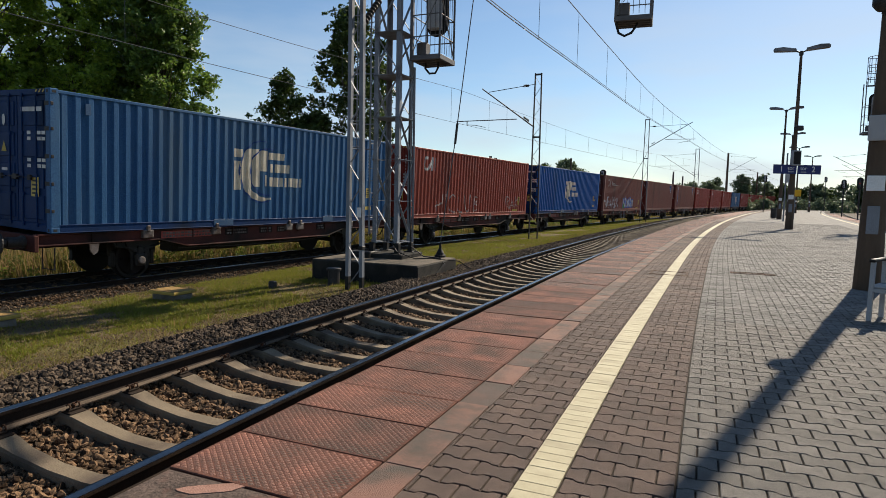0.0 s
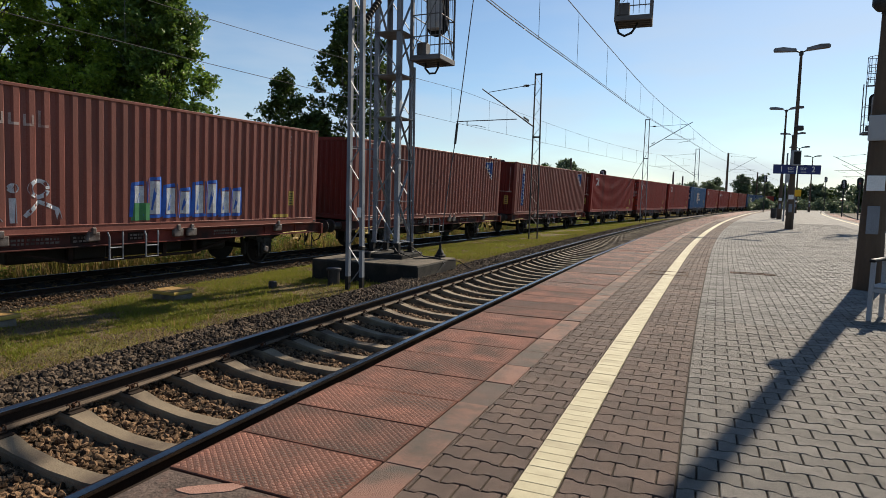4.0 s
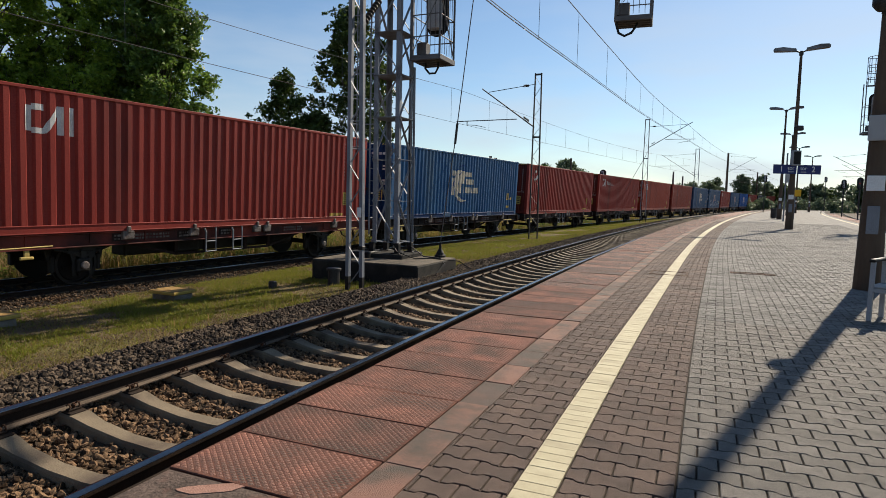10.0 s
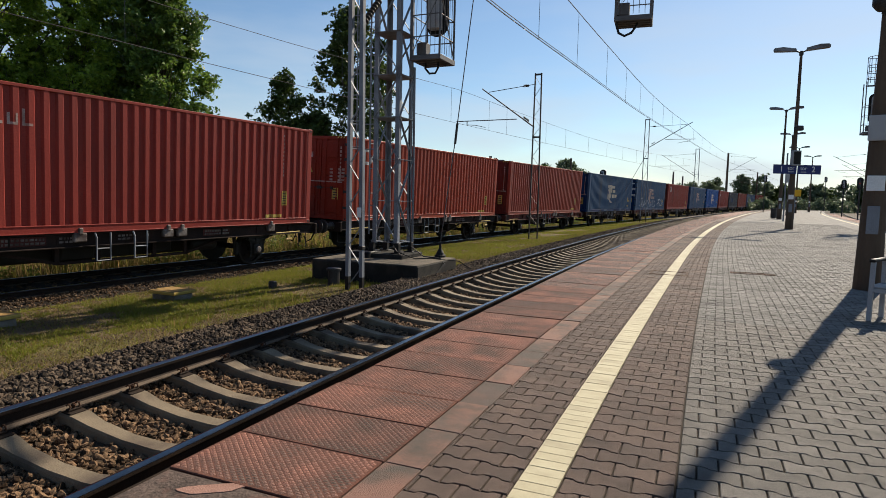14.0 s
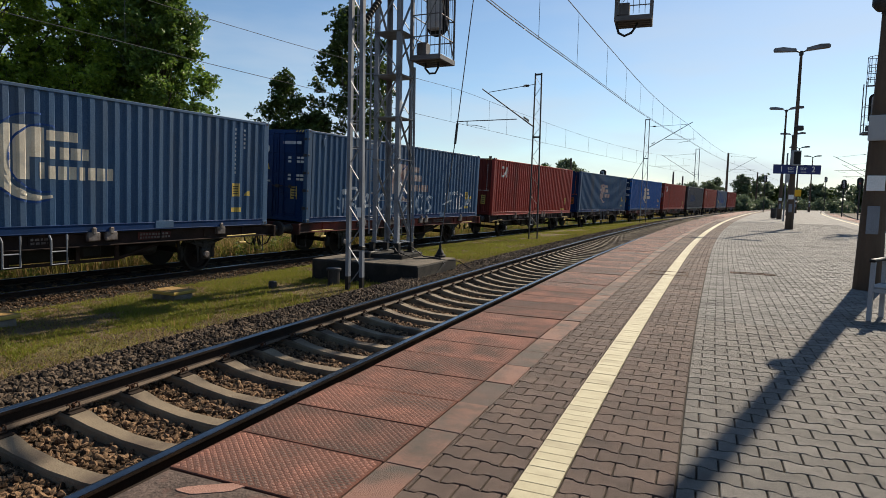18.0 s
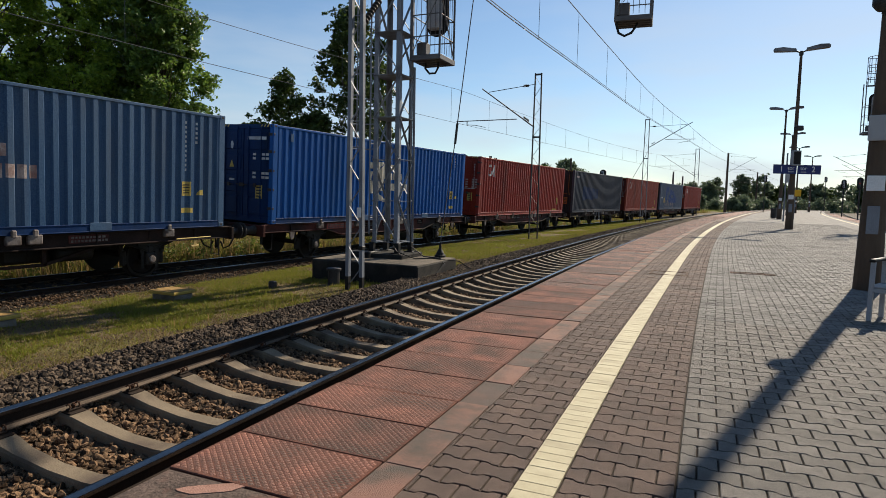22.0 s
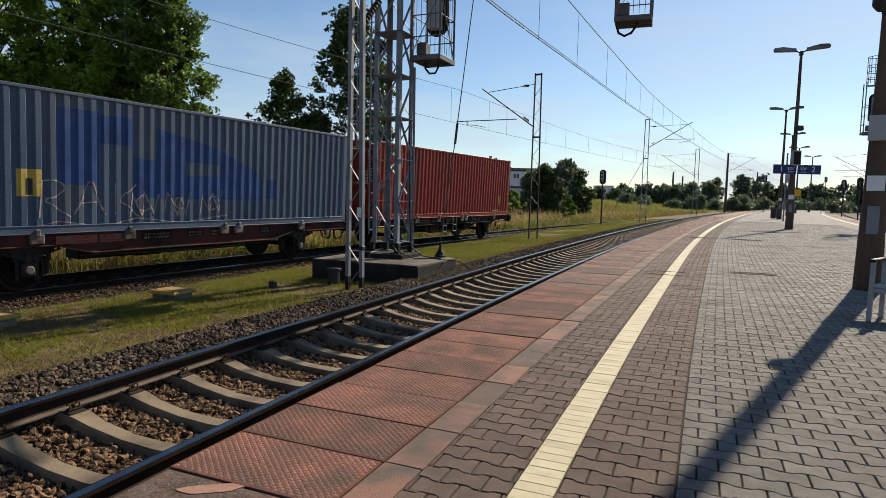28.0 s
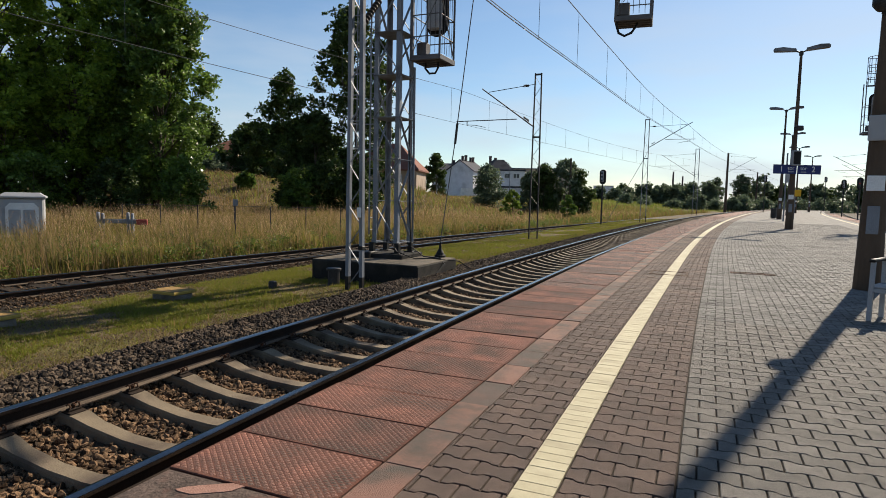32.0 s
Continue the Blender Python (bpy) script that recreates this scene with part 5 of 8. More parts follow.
STROKES = {
    "R": (((0.05, 0.0), (0.12, 1.0)), ((-0.1, 0.8), (0.1, 1.0), (0.5, 1.02), (0.66, 0.82), (0.5, 0.58), (0.14, 0.48), (0.4, 0.3), (0.75, 0.0))),
    "A": (((0.0, 0.0), (0.2, 0.55), (0.36, 0.98), (0.5, 0.5), (0.68, 0.0)), ((0.05, 0.3), (0.62, 0.36))),
    "K": (((0.08, 1.0), (0.08, 0.0)), ((0.68, 0.95), (0.12, 0.45), (0.42, 0.3), (0.72, -0.05))),
    "I": (((0.12, 0.62), (0.14, 0.0)), ((0.04, 0.86), (0.14, 0.95), (0.22, 0.86), (0.14, 0.78), (0.04, 0.86))),
    "H": (((0.05, 0.95), (0.12, 0.0)), ((-0.1, 0.32), (0.75, 0.55)), ((0.6, 1.0), (0.66, 0.05))),
    "C": (((0.62, 0.82), (0.4, 0.98), (0.12, 0.75), (0.05, 0.4), (0.2, 0.06), (0.62, 0.02)),),
    "L": (((0.15, 1.0), (0.1, 0.05), (0.6, 0.0)),),
    "U": (((0.06, 0.95), (0.06, 0.25), (0.25, 0.0), (0.5, 0.1), (0.58, 0.95)),),
    "B": (((0.08, 0.0), (0.1, 1.0), (0.5, 0.95), (0.52, 0.68), (0.14, 0.52), (0.58, 0.42), (0.62, 0.12), (0.08, 0.0)),),
    "N": (((0.04, 0.0), (0.1, 0.9), (0.52, 0.05), (0.6, 0.95)),),
    "O": (((0.35, 0.9), (0.1, 0.65), (0.1, 0.25), (0.36, 0.02), (0.6, 0.3), (0.58, 0.7), (0.35, 0.9)),),
    "S": (((0.6, 0.8), (0.35, 0.95), (0.12, 0.72), (0.5, 0.42), (0.52, 0.12), (0.08, 0.05)),),
    "D": (((0.1, 0.0), (0.12, 0.95), (0.52, 0.78), (0.6, 0.35), (0.42, 0.06), (0.08, 0.0)),),
    ":": (((0.12, 0.62), (0.16, 0.70)), ((0.12, 0.22), (0.16, 0.30))),
}


def rounded(pts):
    """Softens the corners of a hand-drawn line."""
    for _ in range(2):
        out = [pts[0]]
        for (a, b), (c, d) in zip(pts, pts[1:]):
            out += [(a * 0.75 + c * 0.25, b * 0.75 + d * 0.25), (a * 0.25 + c * 0.75, b * 0.25 + d * 0.75)]
        pts = out + [pts[-1]]
    return pts


def sprayed_word(g, word, u, z, s, width, wide=1.0):
    """Letters sprayed by hand, one after the other."""
    q = random.Random(word)
    for ch in word:
        k, lift = q.uniform(0.9, 1.1) * s, q.uniform(-0.04, 0.04) * s
        for line in STROKES[ch]:
            sprayed(g, rounded([(u + a * k * wide, z + lift + b * k) for a, b in line]), width * q.uniform(0.85, 1.1))
        u += (0.34 if ch in ":I" else 0.86) * k * wide
    return g


def tag_white():
    g = sprayed_word(Geo(), "RAKI", 0.95, 0.26, 0.82, 0.10)
    sprayed(g, rounded([(0.2, 0.78), (0.38, 0.92), (0.62, 0.72), (0.82, 0.55), (0.85, 0.3)]), 0.09)
    sprayed(g, arc(3.75, 0.90, 0.16, 0, 350, 20), 0.08)
    sprayed(g, [(3.5, 0.35), (3.75, 0.65), (4.1, 0.5), (4.15, 0.3)], 0.08)
    return g


def tag_two():
    g = sprayed_word(Geo(), ":IRAKI:NAOS", 1.5, 0.26, 0.78, 0.10, 1.12)
    return sprayed_word(g, "HIIDA", 8.9, 0.34, 0.80, 0.075, 1.05)


def club_tag():
    g = sprayed_word(Geo(), "HICLUB", 2.0, 0.22, 0.80, 0.075, 1.15)
    return sprayed_word(g, "RAKI", 9.3, 0.30, 0.62, 0.06, 1.1)


def blue_piece():
    g = Geo()
    r = random.Random(6)
    for i in range(8):
        u = 5.75 + i * 0.42
        h = 1.05 + 0.12 * math.sin(i * 1.7)
        sprayed(g, [(u, 0.3), (u + 0.04, h), (u + 0.34, h + 0.04), (u + 0.36, 0.32), (u, 0.3)], 0.08, 0)
        painted(g, u + 0.06, u + 0.32, 0.36, h - 0.04, 1, 0.005)
        sprayed(g, [(u + 0.12, 0.45), (u + 0.2, h - 0.2)], 0.05, 0, 0.009)
    painted(g, 5.75, 6.2, 0.22, 0.62, 2, 0.01)
    return g


def outline_tag():
    g = sprayed_word(Geo(), "RAK", 2.2, 0.35, 0.75, 0.03, 1.2)
    g.add(*(lambda h: (h.v, h.f))(spray_long(31, 4.2, 7.0, 0.3, 0.95, 0.028)))
    sprayed(g, [(1.9, 0.05), (2.6, 0.25), (3.6, 0.12), (4.4, 0.28), (5.6, 0.14), (7.0, 0.3)], 0.025)
    return g


def patch(u0, u1, z0, z1, fall=0.0, paint="patch_blue"):
    return ("paint_patch", lambda: painted(Geo(), u0, u1, 0, 0, 0, 0.004, lambda u: (z0, z1 - (u - u0) * fall)), (paint,), "dark blue patch of fresh paint %.2f" % u0)


BIG_PATCHES = tuple(patch(*p) for p in ((2.6, 3.5, 1.0, 2.55), (3.5, 4.3, 1.9, 2.5), (3.5, 4.0, 1.0, 1.5), (4.3, 5.7, 0.75, 1.62), (4.9, 6.8, 1.625, 2.35, 0.18), (5.7, 8.3, 0.72, 1.3), (6.8, 8.1, 1.305, 1.98, 0.4), (8.5, 8.85, 0.75, 1.28)))
SMALL_PATCHES = tuple(patch(*p, 0.0, "patch_dark") for p in ((2.0, 2.75, 0.85, 1.85), (2.754, 3.6, 0.95, 1.80), (3.604, 4.6, 0.90, 1.78), (4.604, 5.6, 1.0, 1.72)))


def top_label():
    return painted(Geo(), 0.55, 1.15, 2.42, 2.53)


def mid_labels():
    g = Geo()
    painted(g, 0.75, 1.25, 1.22, 1.36, 0)
    painted(g, 1.85, 2.3, 0.75, 1.28, 1)
    painted(g, 2.0, 2.15, 0.78, 1.1, 2, 0.007)
    return g


EMB = ("emblem", round_emblem, ("decal_cream", "decal_blue"), "worn cream emblem of blocks and arcs")
EMBF = ("emblem", round_emblem, ("decal_faded", "decal_blue"), "faded pale emblem of blocks and arcs")
ANG = ("emblem", angular_mark, ("decal_white",), "white angular emblem")
ANGF = ("emblem", angular_mark, ("decal_faded",), "faded angular emblem")
BARS = ("word_mark", word_bars, ("decal_faded",), "faded pale word mark")
LAB = ("warning_label", service_labels, ("decal_white", "decal_yellow", "decal_black"), "white codes and yellow warning labels")
LABP = ("warning_label", pale_labels, ("decal_faded", "decal_yellow", "decal_black"), "pale codes and a warning label")
PLATES = ("sill_plate", sill_plates, ("box_grey_blue",), "pale plates on the bottom rail")
F_BLUE = ("end_marking", lambda: front_marks("blue"), ("decal_white", "decal_yellow", "decal_black"), "white and yellow markings on the doors")
F_RED = ("end_marking", lambda: front_marks("red"), ("decal_faded", "decal_yellow", "decal_black"), "pale markings across the doors")
F_LINE = ("end_marking", lambda: front_marks("line"), ("decal_faded", "decal_yellow", "decal_black"), "height line and labels on the end wall")
F_ORANGE = ("end_marking", lambda: front_marks("line"), ("decal_orange", "decal_orange", "decal_black"), "orange height line and labels on the end wall")

TRAIN = (
    ("mid_blue", True, "deep", "weathered blue container with a cream round emblem", (EMB, LAB, PLATES, F_BLUE)),
    ("brick_red", True, "deep", "red container with pale sprayed scrawl low down", (ANG, LABP, F_RED, ("graffiti", club_tag, ("spray_pale",), "thin pale sprayed scrawl"))),
    ("vivid_blue", True, "deep", "bright blue container with a cream round emblem", (EMB, LAB, PLATES, F_BLUE)),
    ("brown_red", False, "straight_red", "dull red container with white and blue graffiti", (ANGF, BARS, LABP, F_LINE, ("graffiti", tag_white, ("spray_white",), "broad white sprayed tag"), ("graffiti", blue_piece, ("spray_blue", "spray_white", "spray_green"), "blue and white sprayed letters"))),
    ("brown_red", False, "straight_red", "scraped brownish red container with a blue flag mark", (("flag_mark", flag_mark, ("decal_blue", "decal_white"), "torn blue and white flag mark"),)),
    ("brown_red", False, "straight_red", "brownish red container with an upright blue panel", (("name_panel", upright_panel, ("decal_blue", "decal_white"), "upright blue panel with white shapes"), ("flag_mark", flag_mark, ("decal_blue", "decal_white"), "torn blue and white flag mark"), F_LINE)),
    ("red", False, "straight", "red container with a white angular emblem", (ANG, LABP, F_LINE)),
    ("red", True, "straight_red", "red container with doors forward and white emblem", (ANG, LABP, F_RED)),
    ("red", False, "straight_red", "red container with a partly worn white emblem", (ANG, LABP, F_LINE)),
    ("mid_blue", True, "straight", "faded blue container with a cream round emblem", (EMB, LAB, PLATES, F_BLUE)),
    ("red", False, "straight", "red container with a white angular emblem", (ANG, LABP, F_LINE)),
    ("red", False, "straight", "red container with white emblem and faded word", (ANG, BARS, LABP, F_LINE)),
    ("orange_red", True, "straight", "orange-red container with doors forward", (ANG, LABP, F_RED)),
    ("brick_red", False, "straight_red", "plain red container with small labels", (LABP, F_LINE)),
    ("grey_blue", False, "straight", "bleached grey-blue container with a cream emblem", (EMB, LAB, PLATES, F_LINE)),
    ("grey_blue", True, "straight_red", "bleached blue container with a white sprayed tag", (EMBF, LAB, PLATES, F_BLUE, ("graffiti", tag_two, ("spray_white",), "white sprayed tags along the bottom"))),
    ("red", False, "straight", "dark red container with a white angular emblem", (ANG, LABP, F_LINE)),
    ("grey_blue", False, "straight", "bleached grey-blue container with a rusty emblem", (EMBF, LAB, PLATES, F_ORANGE)),
    ("vivid_blue", True, "deep", "bright blue container with a cream round emblem", (EMB, LAB, PLATES, F_BLUE)),
    ("red", True, "deep", "red container with doors forward and white emblem", (ANG, LABP, F_RED)),
    ("slate", False, "straight", "dirty grey container with blue painted-over patches", SMALL_PATCHES + (("label_strip", top_label, ("decal_faded",), "pale label strip"), F_ORANGE)),
    ("brick_red", False, "straight", "plain brick-red container with pale labels", (ANGF, LABP, F_LINE)),
    ("slate_blue", False, "deep", "grey container with dark blue patches and scrawl", BIG_PATCHES + (("warning_label", mid_labels, ("decal_white", "decal_yellow", "decal_black"), "white and yellow labels"), ("graffiti", outline_tag, ("decal_faded",), "thin outlined sprayed tag"))),
    ("red", True, "straight", "red container with doors forward on the last wagon", (ANG, LABP, F_RED)),
)
_deep = wagon("deep", "rusty red two-axle container wagon with a deep side sill")
_straight = wagon("straight", "dark two-axle container wagon with steel steps and trussed frame")
_straight_red = wagon("straight", "two-axle container wagon with rusty red sills and steel steps", "frame_bright")
_used = set()
BOXES, WAGONS = [], []
for _paint, _doors, _kind, _label, _decals in TRAIN:
    BOXES.append(container(_paint, _doors, _label, decals=_decals))
    _src = {"deep": _deep, "straight": _straight, "straight_red": _straight_red}[_kind]
    if _kind in _used:
        WAGONS.append(copy_thing(_src, Matrix.Identity(4)))
    else:
        WAGONS.append(_src)
        _used.add(_kind)


def rail_pose(s, up):
    """Pose of a wagon or box whose middle is at arc s: on the chord between its axles."""
    a, b = T2.at(s - 4.0), T2.at(s + 4.0)
    d = b - a
    return Matrix.Translation((a + b) / 2) @ Matrix.Rotation(-math.atan2(d.x, d.y), 4, "Z") @ Matrix.Rotation(T2.cant, 4, "Y") @ Matrix.Translation((0, 0, up))


def motions():
    """The train runs past; its wheels roll."""
    times = [i * 0.5 for i in range(65)]
    for start, box, car in zip(STARTS, BOXES, WAGONS):
        mid = start + BOX_L / 2
        walk(box, [(t, rail_pose(mid - gone(t), DECK)) for t in times])
        walk(car, [(t, rail_pose(mid - gone(t), 0.0)) for t in times])
    # every wheelset turns alike: one set of keys for the leading axles, one for the trailing
    acts = {}
    for car in WAGONS:
        for ws in [o for o in car.children if o.name.startswith("wheelset")]:
            y = round(ws.matrix_basis.translation.y, 2)
            if y not in acts:
                walk(ws, [(i / 30, Matrix.Translation((0, y, 0.46)) @ Matrix.Rotation(gone(i / 30) / 0.46, 4, "X")) for i in range(961)])
                acts[y] = ws.animation_data
            else:
                ws.rotation_mode = "QUATERNION"
                ws.animation_data_create()
                ws.animation_data.action = acts[y].action
                ws.animation_data.action_slot = acts[y].action_slot


# ---- masts, wires and furniture ----
def spot(x, y, z, heading=0.0):
    """A pose at a place, y axis turned to the heading (degrees from +y towards +x)."""
    return Matrix.Translation((x, y, z)) @ Matrix.Rotation(-radians(heading), 4, "Z")


def lattice_pole(h, wide, narrow, mat, label, m, group="catenary masts", foot=0.55, rungs=0.62, leg=0.055, foot_mat="black_paint"):
    """Two channels joined by a zigzag of flat bars; origin at the ground."""
    root = thing("catenary_mast", label, "mast", m, group)
    for sx in (-1, 1):
        g = Geo()
        x0, x1 = sx * wide / 2, sx * narrow / 2
        t = foot / h
        xm = x0 + (x1 - x0) * t
        for a, b, za, zb, mt in ((x0, xm, -0.3, foot, 1), (xm, x1, foot, h, 0)):
            v = []
            for x, z in ((a, za), (b, zb)):
                v += [(x - leg / 2, -leg * 0.62, z), (x + leg / 2, -leg * 0.62, z), (x + leg / 2, leg * 0.62, z), (x - leg / 2, leg * 0.62, z)]
            g.add(v, [(0, 1, 5, 4), (1, 2, 6, 5), (2, 3, 7, 6), (3, 0, 4, 7), (3, 2, 1, 0), (4, 5, 6, 7)], mt)
        part("leg", g, [mat, foot_mat], root)
    z, k = foot * 0.4, 0
    while z + rungs < h - 0.1:
        a = wide / 2 + (narrow - wide) / 2 * z / h
        b = wide / 2 + (narrow - wide) / 2 * (z + rungs) / h
        s = 1 if k % 2 else -1
        g = Geo()
        face = -s * leg * 0.5
        g.bar((s * a, face, z), (-s * b, face, z + rungs), 0.038, 0.012)
        part("brace", g, mat, root)
        z += rungs
        k += 1
    g = Geo()
    for zz in (h - 0.06, h * 0.62):
        w = wide / 2 + (narrow - wide) / 2 * zz / h
        g.box(-w, w, -leg * 0.7, leg * 0.7, zz - 0.04, zz + 0.04, 0.006)
    part("cross_plate", g, mat, root)
    return root


def bracket(root, side, reach, z_low, z_tip, z_tie, z_reg, reg_from, reg_to, steady=True):
    """Cantilever on a mast: strut, tie rod, registration arm, insulators."""
    g = Geo()
    g.tube((side * 0.12, 0, z_low), (side * reach, 0, z_tip), 0.032, 0.028, 8)
    part("strut", g, "dark_metal", root)
    g = Geo()
    g.tube((side * 0.1, 0, z_tie), (side * (reach - 0.35), 0, z_tip - 0.18), 0.016, 0.016, 6)
    part("tie_rod", g, "dark_metal", root)
    for x, z in ((side * 0.45, z_low + (z_tip - z_low) * 0.17), (side * 0.5, z_tie - (z_tie - z_tip + 0.18) * 0.2)):
        g = Geo()
        for i in range(5):
            g.lathe([(0.025, 0), (0.065, 0.01), (0.065, 0.025), (0.025, 0.04)], 10, Matrix.Translation((x + side * i * 0.055, 0, z + (0.055 * i * (z_tip - z_low) / reach if z < z_tie - 0.6 else 0))) @ Matrix.Rotation(math.pi / 2, 4, "Y"))
        part("insulator", g, "rail_side", root, "brown ribbed insulator")
    g = Geo()
    g.tube((side * reg_from, 0, z_reg), (side * reg_to, 0, z_reg - 0.02), 0.022, 0.022, 8)
    part("registration_arm", g, "dark_metal", root)
    g = Geo()
    x = side * (reg_from + (reg_to - reg_from) * 0.82)
    g.tube((x, 0, z_reg), (x, 0, z_reg - 0.22), 0.03, 0.02, 6)
    g.path([(x, 0, z_reg - 0.2), (x - side * 0.5, 0, z_reg - 0.24), (x - side * 1.0, 0, z_reg - 0.36)], 0.014, 6)
    part("steady_arm", g, "dark_metal", root)
    return root


def mast_at(s, off, z=-0.52):
    return Matrix.Translation(T1.flat(s, off, z)) @ Matrix.Rotation(-T1.heading(s), 4, "Z")


_m = lattice_pole(9.6, 0.33, 0.20, "galvanised", "tall galvanised lattice mast with black painted foot", mast_at(3.75, -2.37), rungs=0.415, leg=0.075, foot=0.3)
g = Geo()
for i in range(9):
    g.lathe([(0.03, 0), (0.07, 0.01), (0.07, 0.03), (0.03, 0.05)], 10, Matrix.Translation((0.06, 0.12 + i * 0.075, 5.36 + i * 0.075)) @ Matrix.Rotation(-math.pi / 4, 4, "X"))
g.tube((0.06, 0.05, 5.3), (0.06, 1.5, 6.75), 0.018, 0.018, 6)
part("insulator_string", g, "dark_metal", _m, "dark ribbed insulator string")
part("clamp_band", Geo().box(0.10, 0.21, -0.065, 0.065, 0.86, 0.94, 0.01), "black_paint", _m)
part("sign_plate", Geo().box(0.09, 0.19, -0.092, -0.084, 1.52, 1.72, 0.003), "white_paint", _m, "small pale number plate")

_m = lattice_pole(7.88, 0.42, 0.30, "dark_metal", "dark lattice catenary mast with a bracket over the freight track", mast_at(21.75, -3.85), rungs=0.47, leg=0.055)
bracket(_m, -1, 2.85, 5.35, 7.3, 7.38, 5.77, 1.0, 4.2)
_m = lattice_pole(9.3, 0.5, 0.34, "grey_paint", "grey lattice catenary mast with a bracket over the platform track", mast_at(51.25, -3.2), rungs=0.9, leg=0.06)
bracket(_m, 1, 3.8, 6.7, 8.9, 8.6, 7.45, 1.6, 4.1)
_m = lattice_pole(9.6, 0.62, 0.5, "grey_paint", "grey lattice catenary mast beside the freight track", mast_at(89.0, -3.3), rungs=1.1, leg=0.08)
bracket(_m, -1, 5.0, 5.6, 8.8, 8.9, 7.15, 1.0, 6.4)


def concrete_mast(h, m, label, side, reach, group="catenary masts"):
    root = thing("catenary_mast", label, "mast", m, group)
    part("shaft", Geo().box(-0.24, 0.24, -0.24, 0.24, -0.3, 0.6, 0.04).tube((0, 0, 0.5), (0, 0, h), 0.26, 0.17, 12), "pole_concrete", root)
    return bracket(root, side, reach, h * 0.68, h * 0.93, h * 0.955, h * 0.72, 0.8, reach * 0.95)


concrete_mast(11.5, mast_at(124.5, -3.2), "brown concrete catenary mast at the bend", 1, 5.0)
concrete_mast(10.4, mast_at(182.0, -3.6), "brown concrete catenary mast far down the line", -1, 4.5)
for _x, _y, _h in ((53.9, 78.0, 8.9), (68.4, 98.5, 9.2)):
    concrete_mast(_h, spot(_x, _y, -0.5, 33), "concrete catenary mast beside the curved tracks", -1, 4.0)
for _s, _o, _h in ((70, 25.5, 9.5), (105, 25.0, 9.5), (140, 24.0, 9.5), (100, 31.0, 9.0)):
    concrete_mast(_h, mast_at(_s, _o, -0.5), "concrete catenary mast beside the curved tracks", -1, 5.0)

# anchor foot for the stay wires
_m = thing("anchor_foot", "dark iron stay anchor with a pointed cap", "anchor", Matrix.Translation((-0.07, 15.15, -0.30)))
part("socket", Geo().lathe([(0.12, -0.25), (0.14, 0.0), (0.14, 0.30), (0.125, 0.31)], 16), "black_paint", _m)
part("cap", Geo().lathe([(0.11, 0.31), (0.09, 0.36), (0.035, 0.46), (0.02, 0.62)], 16), "black_paint", _m)
_m = thing("bollard", "dark capped steel post in the grass", "post", mast_at(4.3, -3.25, -0.56))
part("post", Geo().lathe([(0.13, -0.2), (0.13, 0.36), (0.12, 0.37)], 16), "dark_metal", _m)
part("cap", Geo().lathe([(0.165, 0.36), (0.165, 0.40), (0.14, 0.41)], 16), "dark_metal", _m)


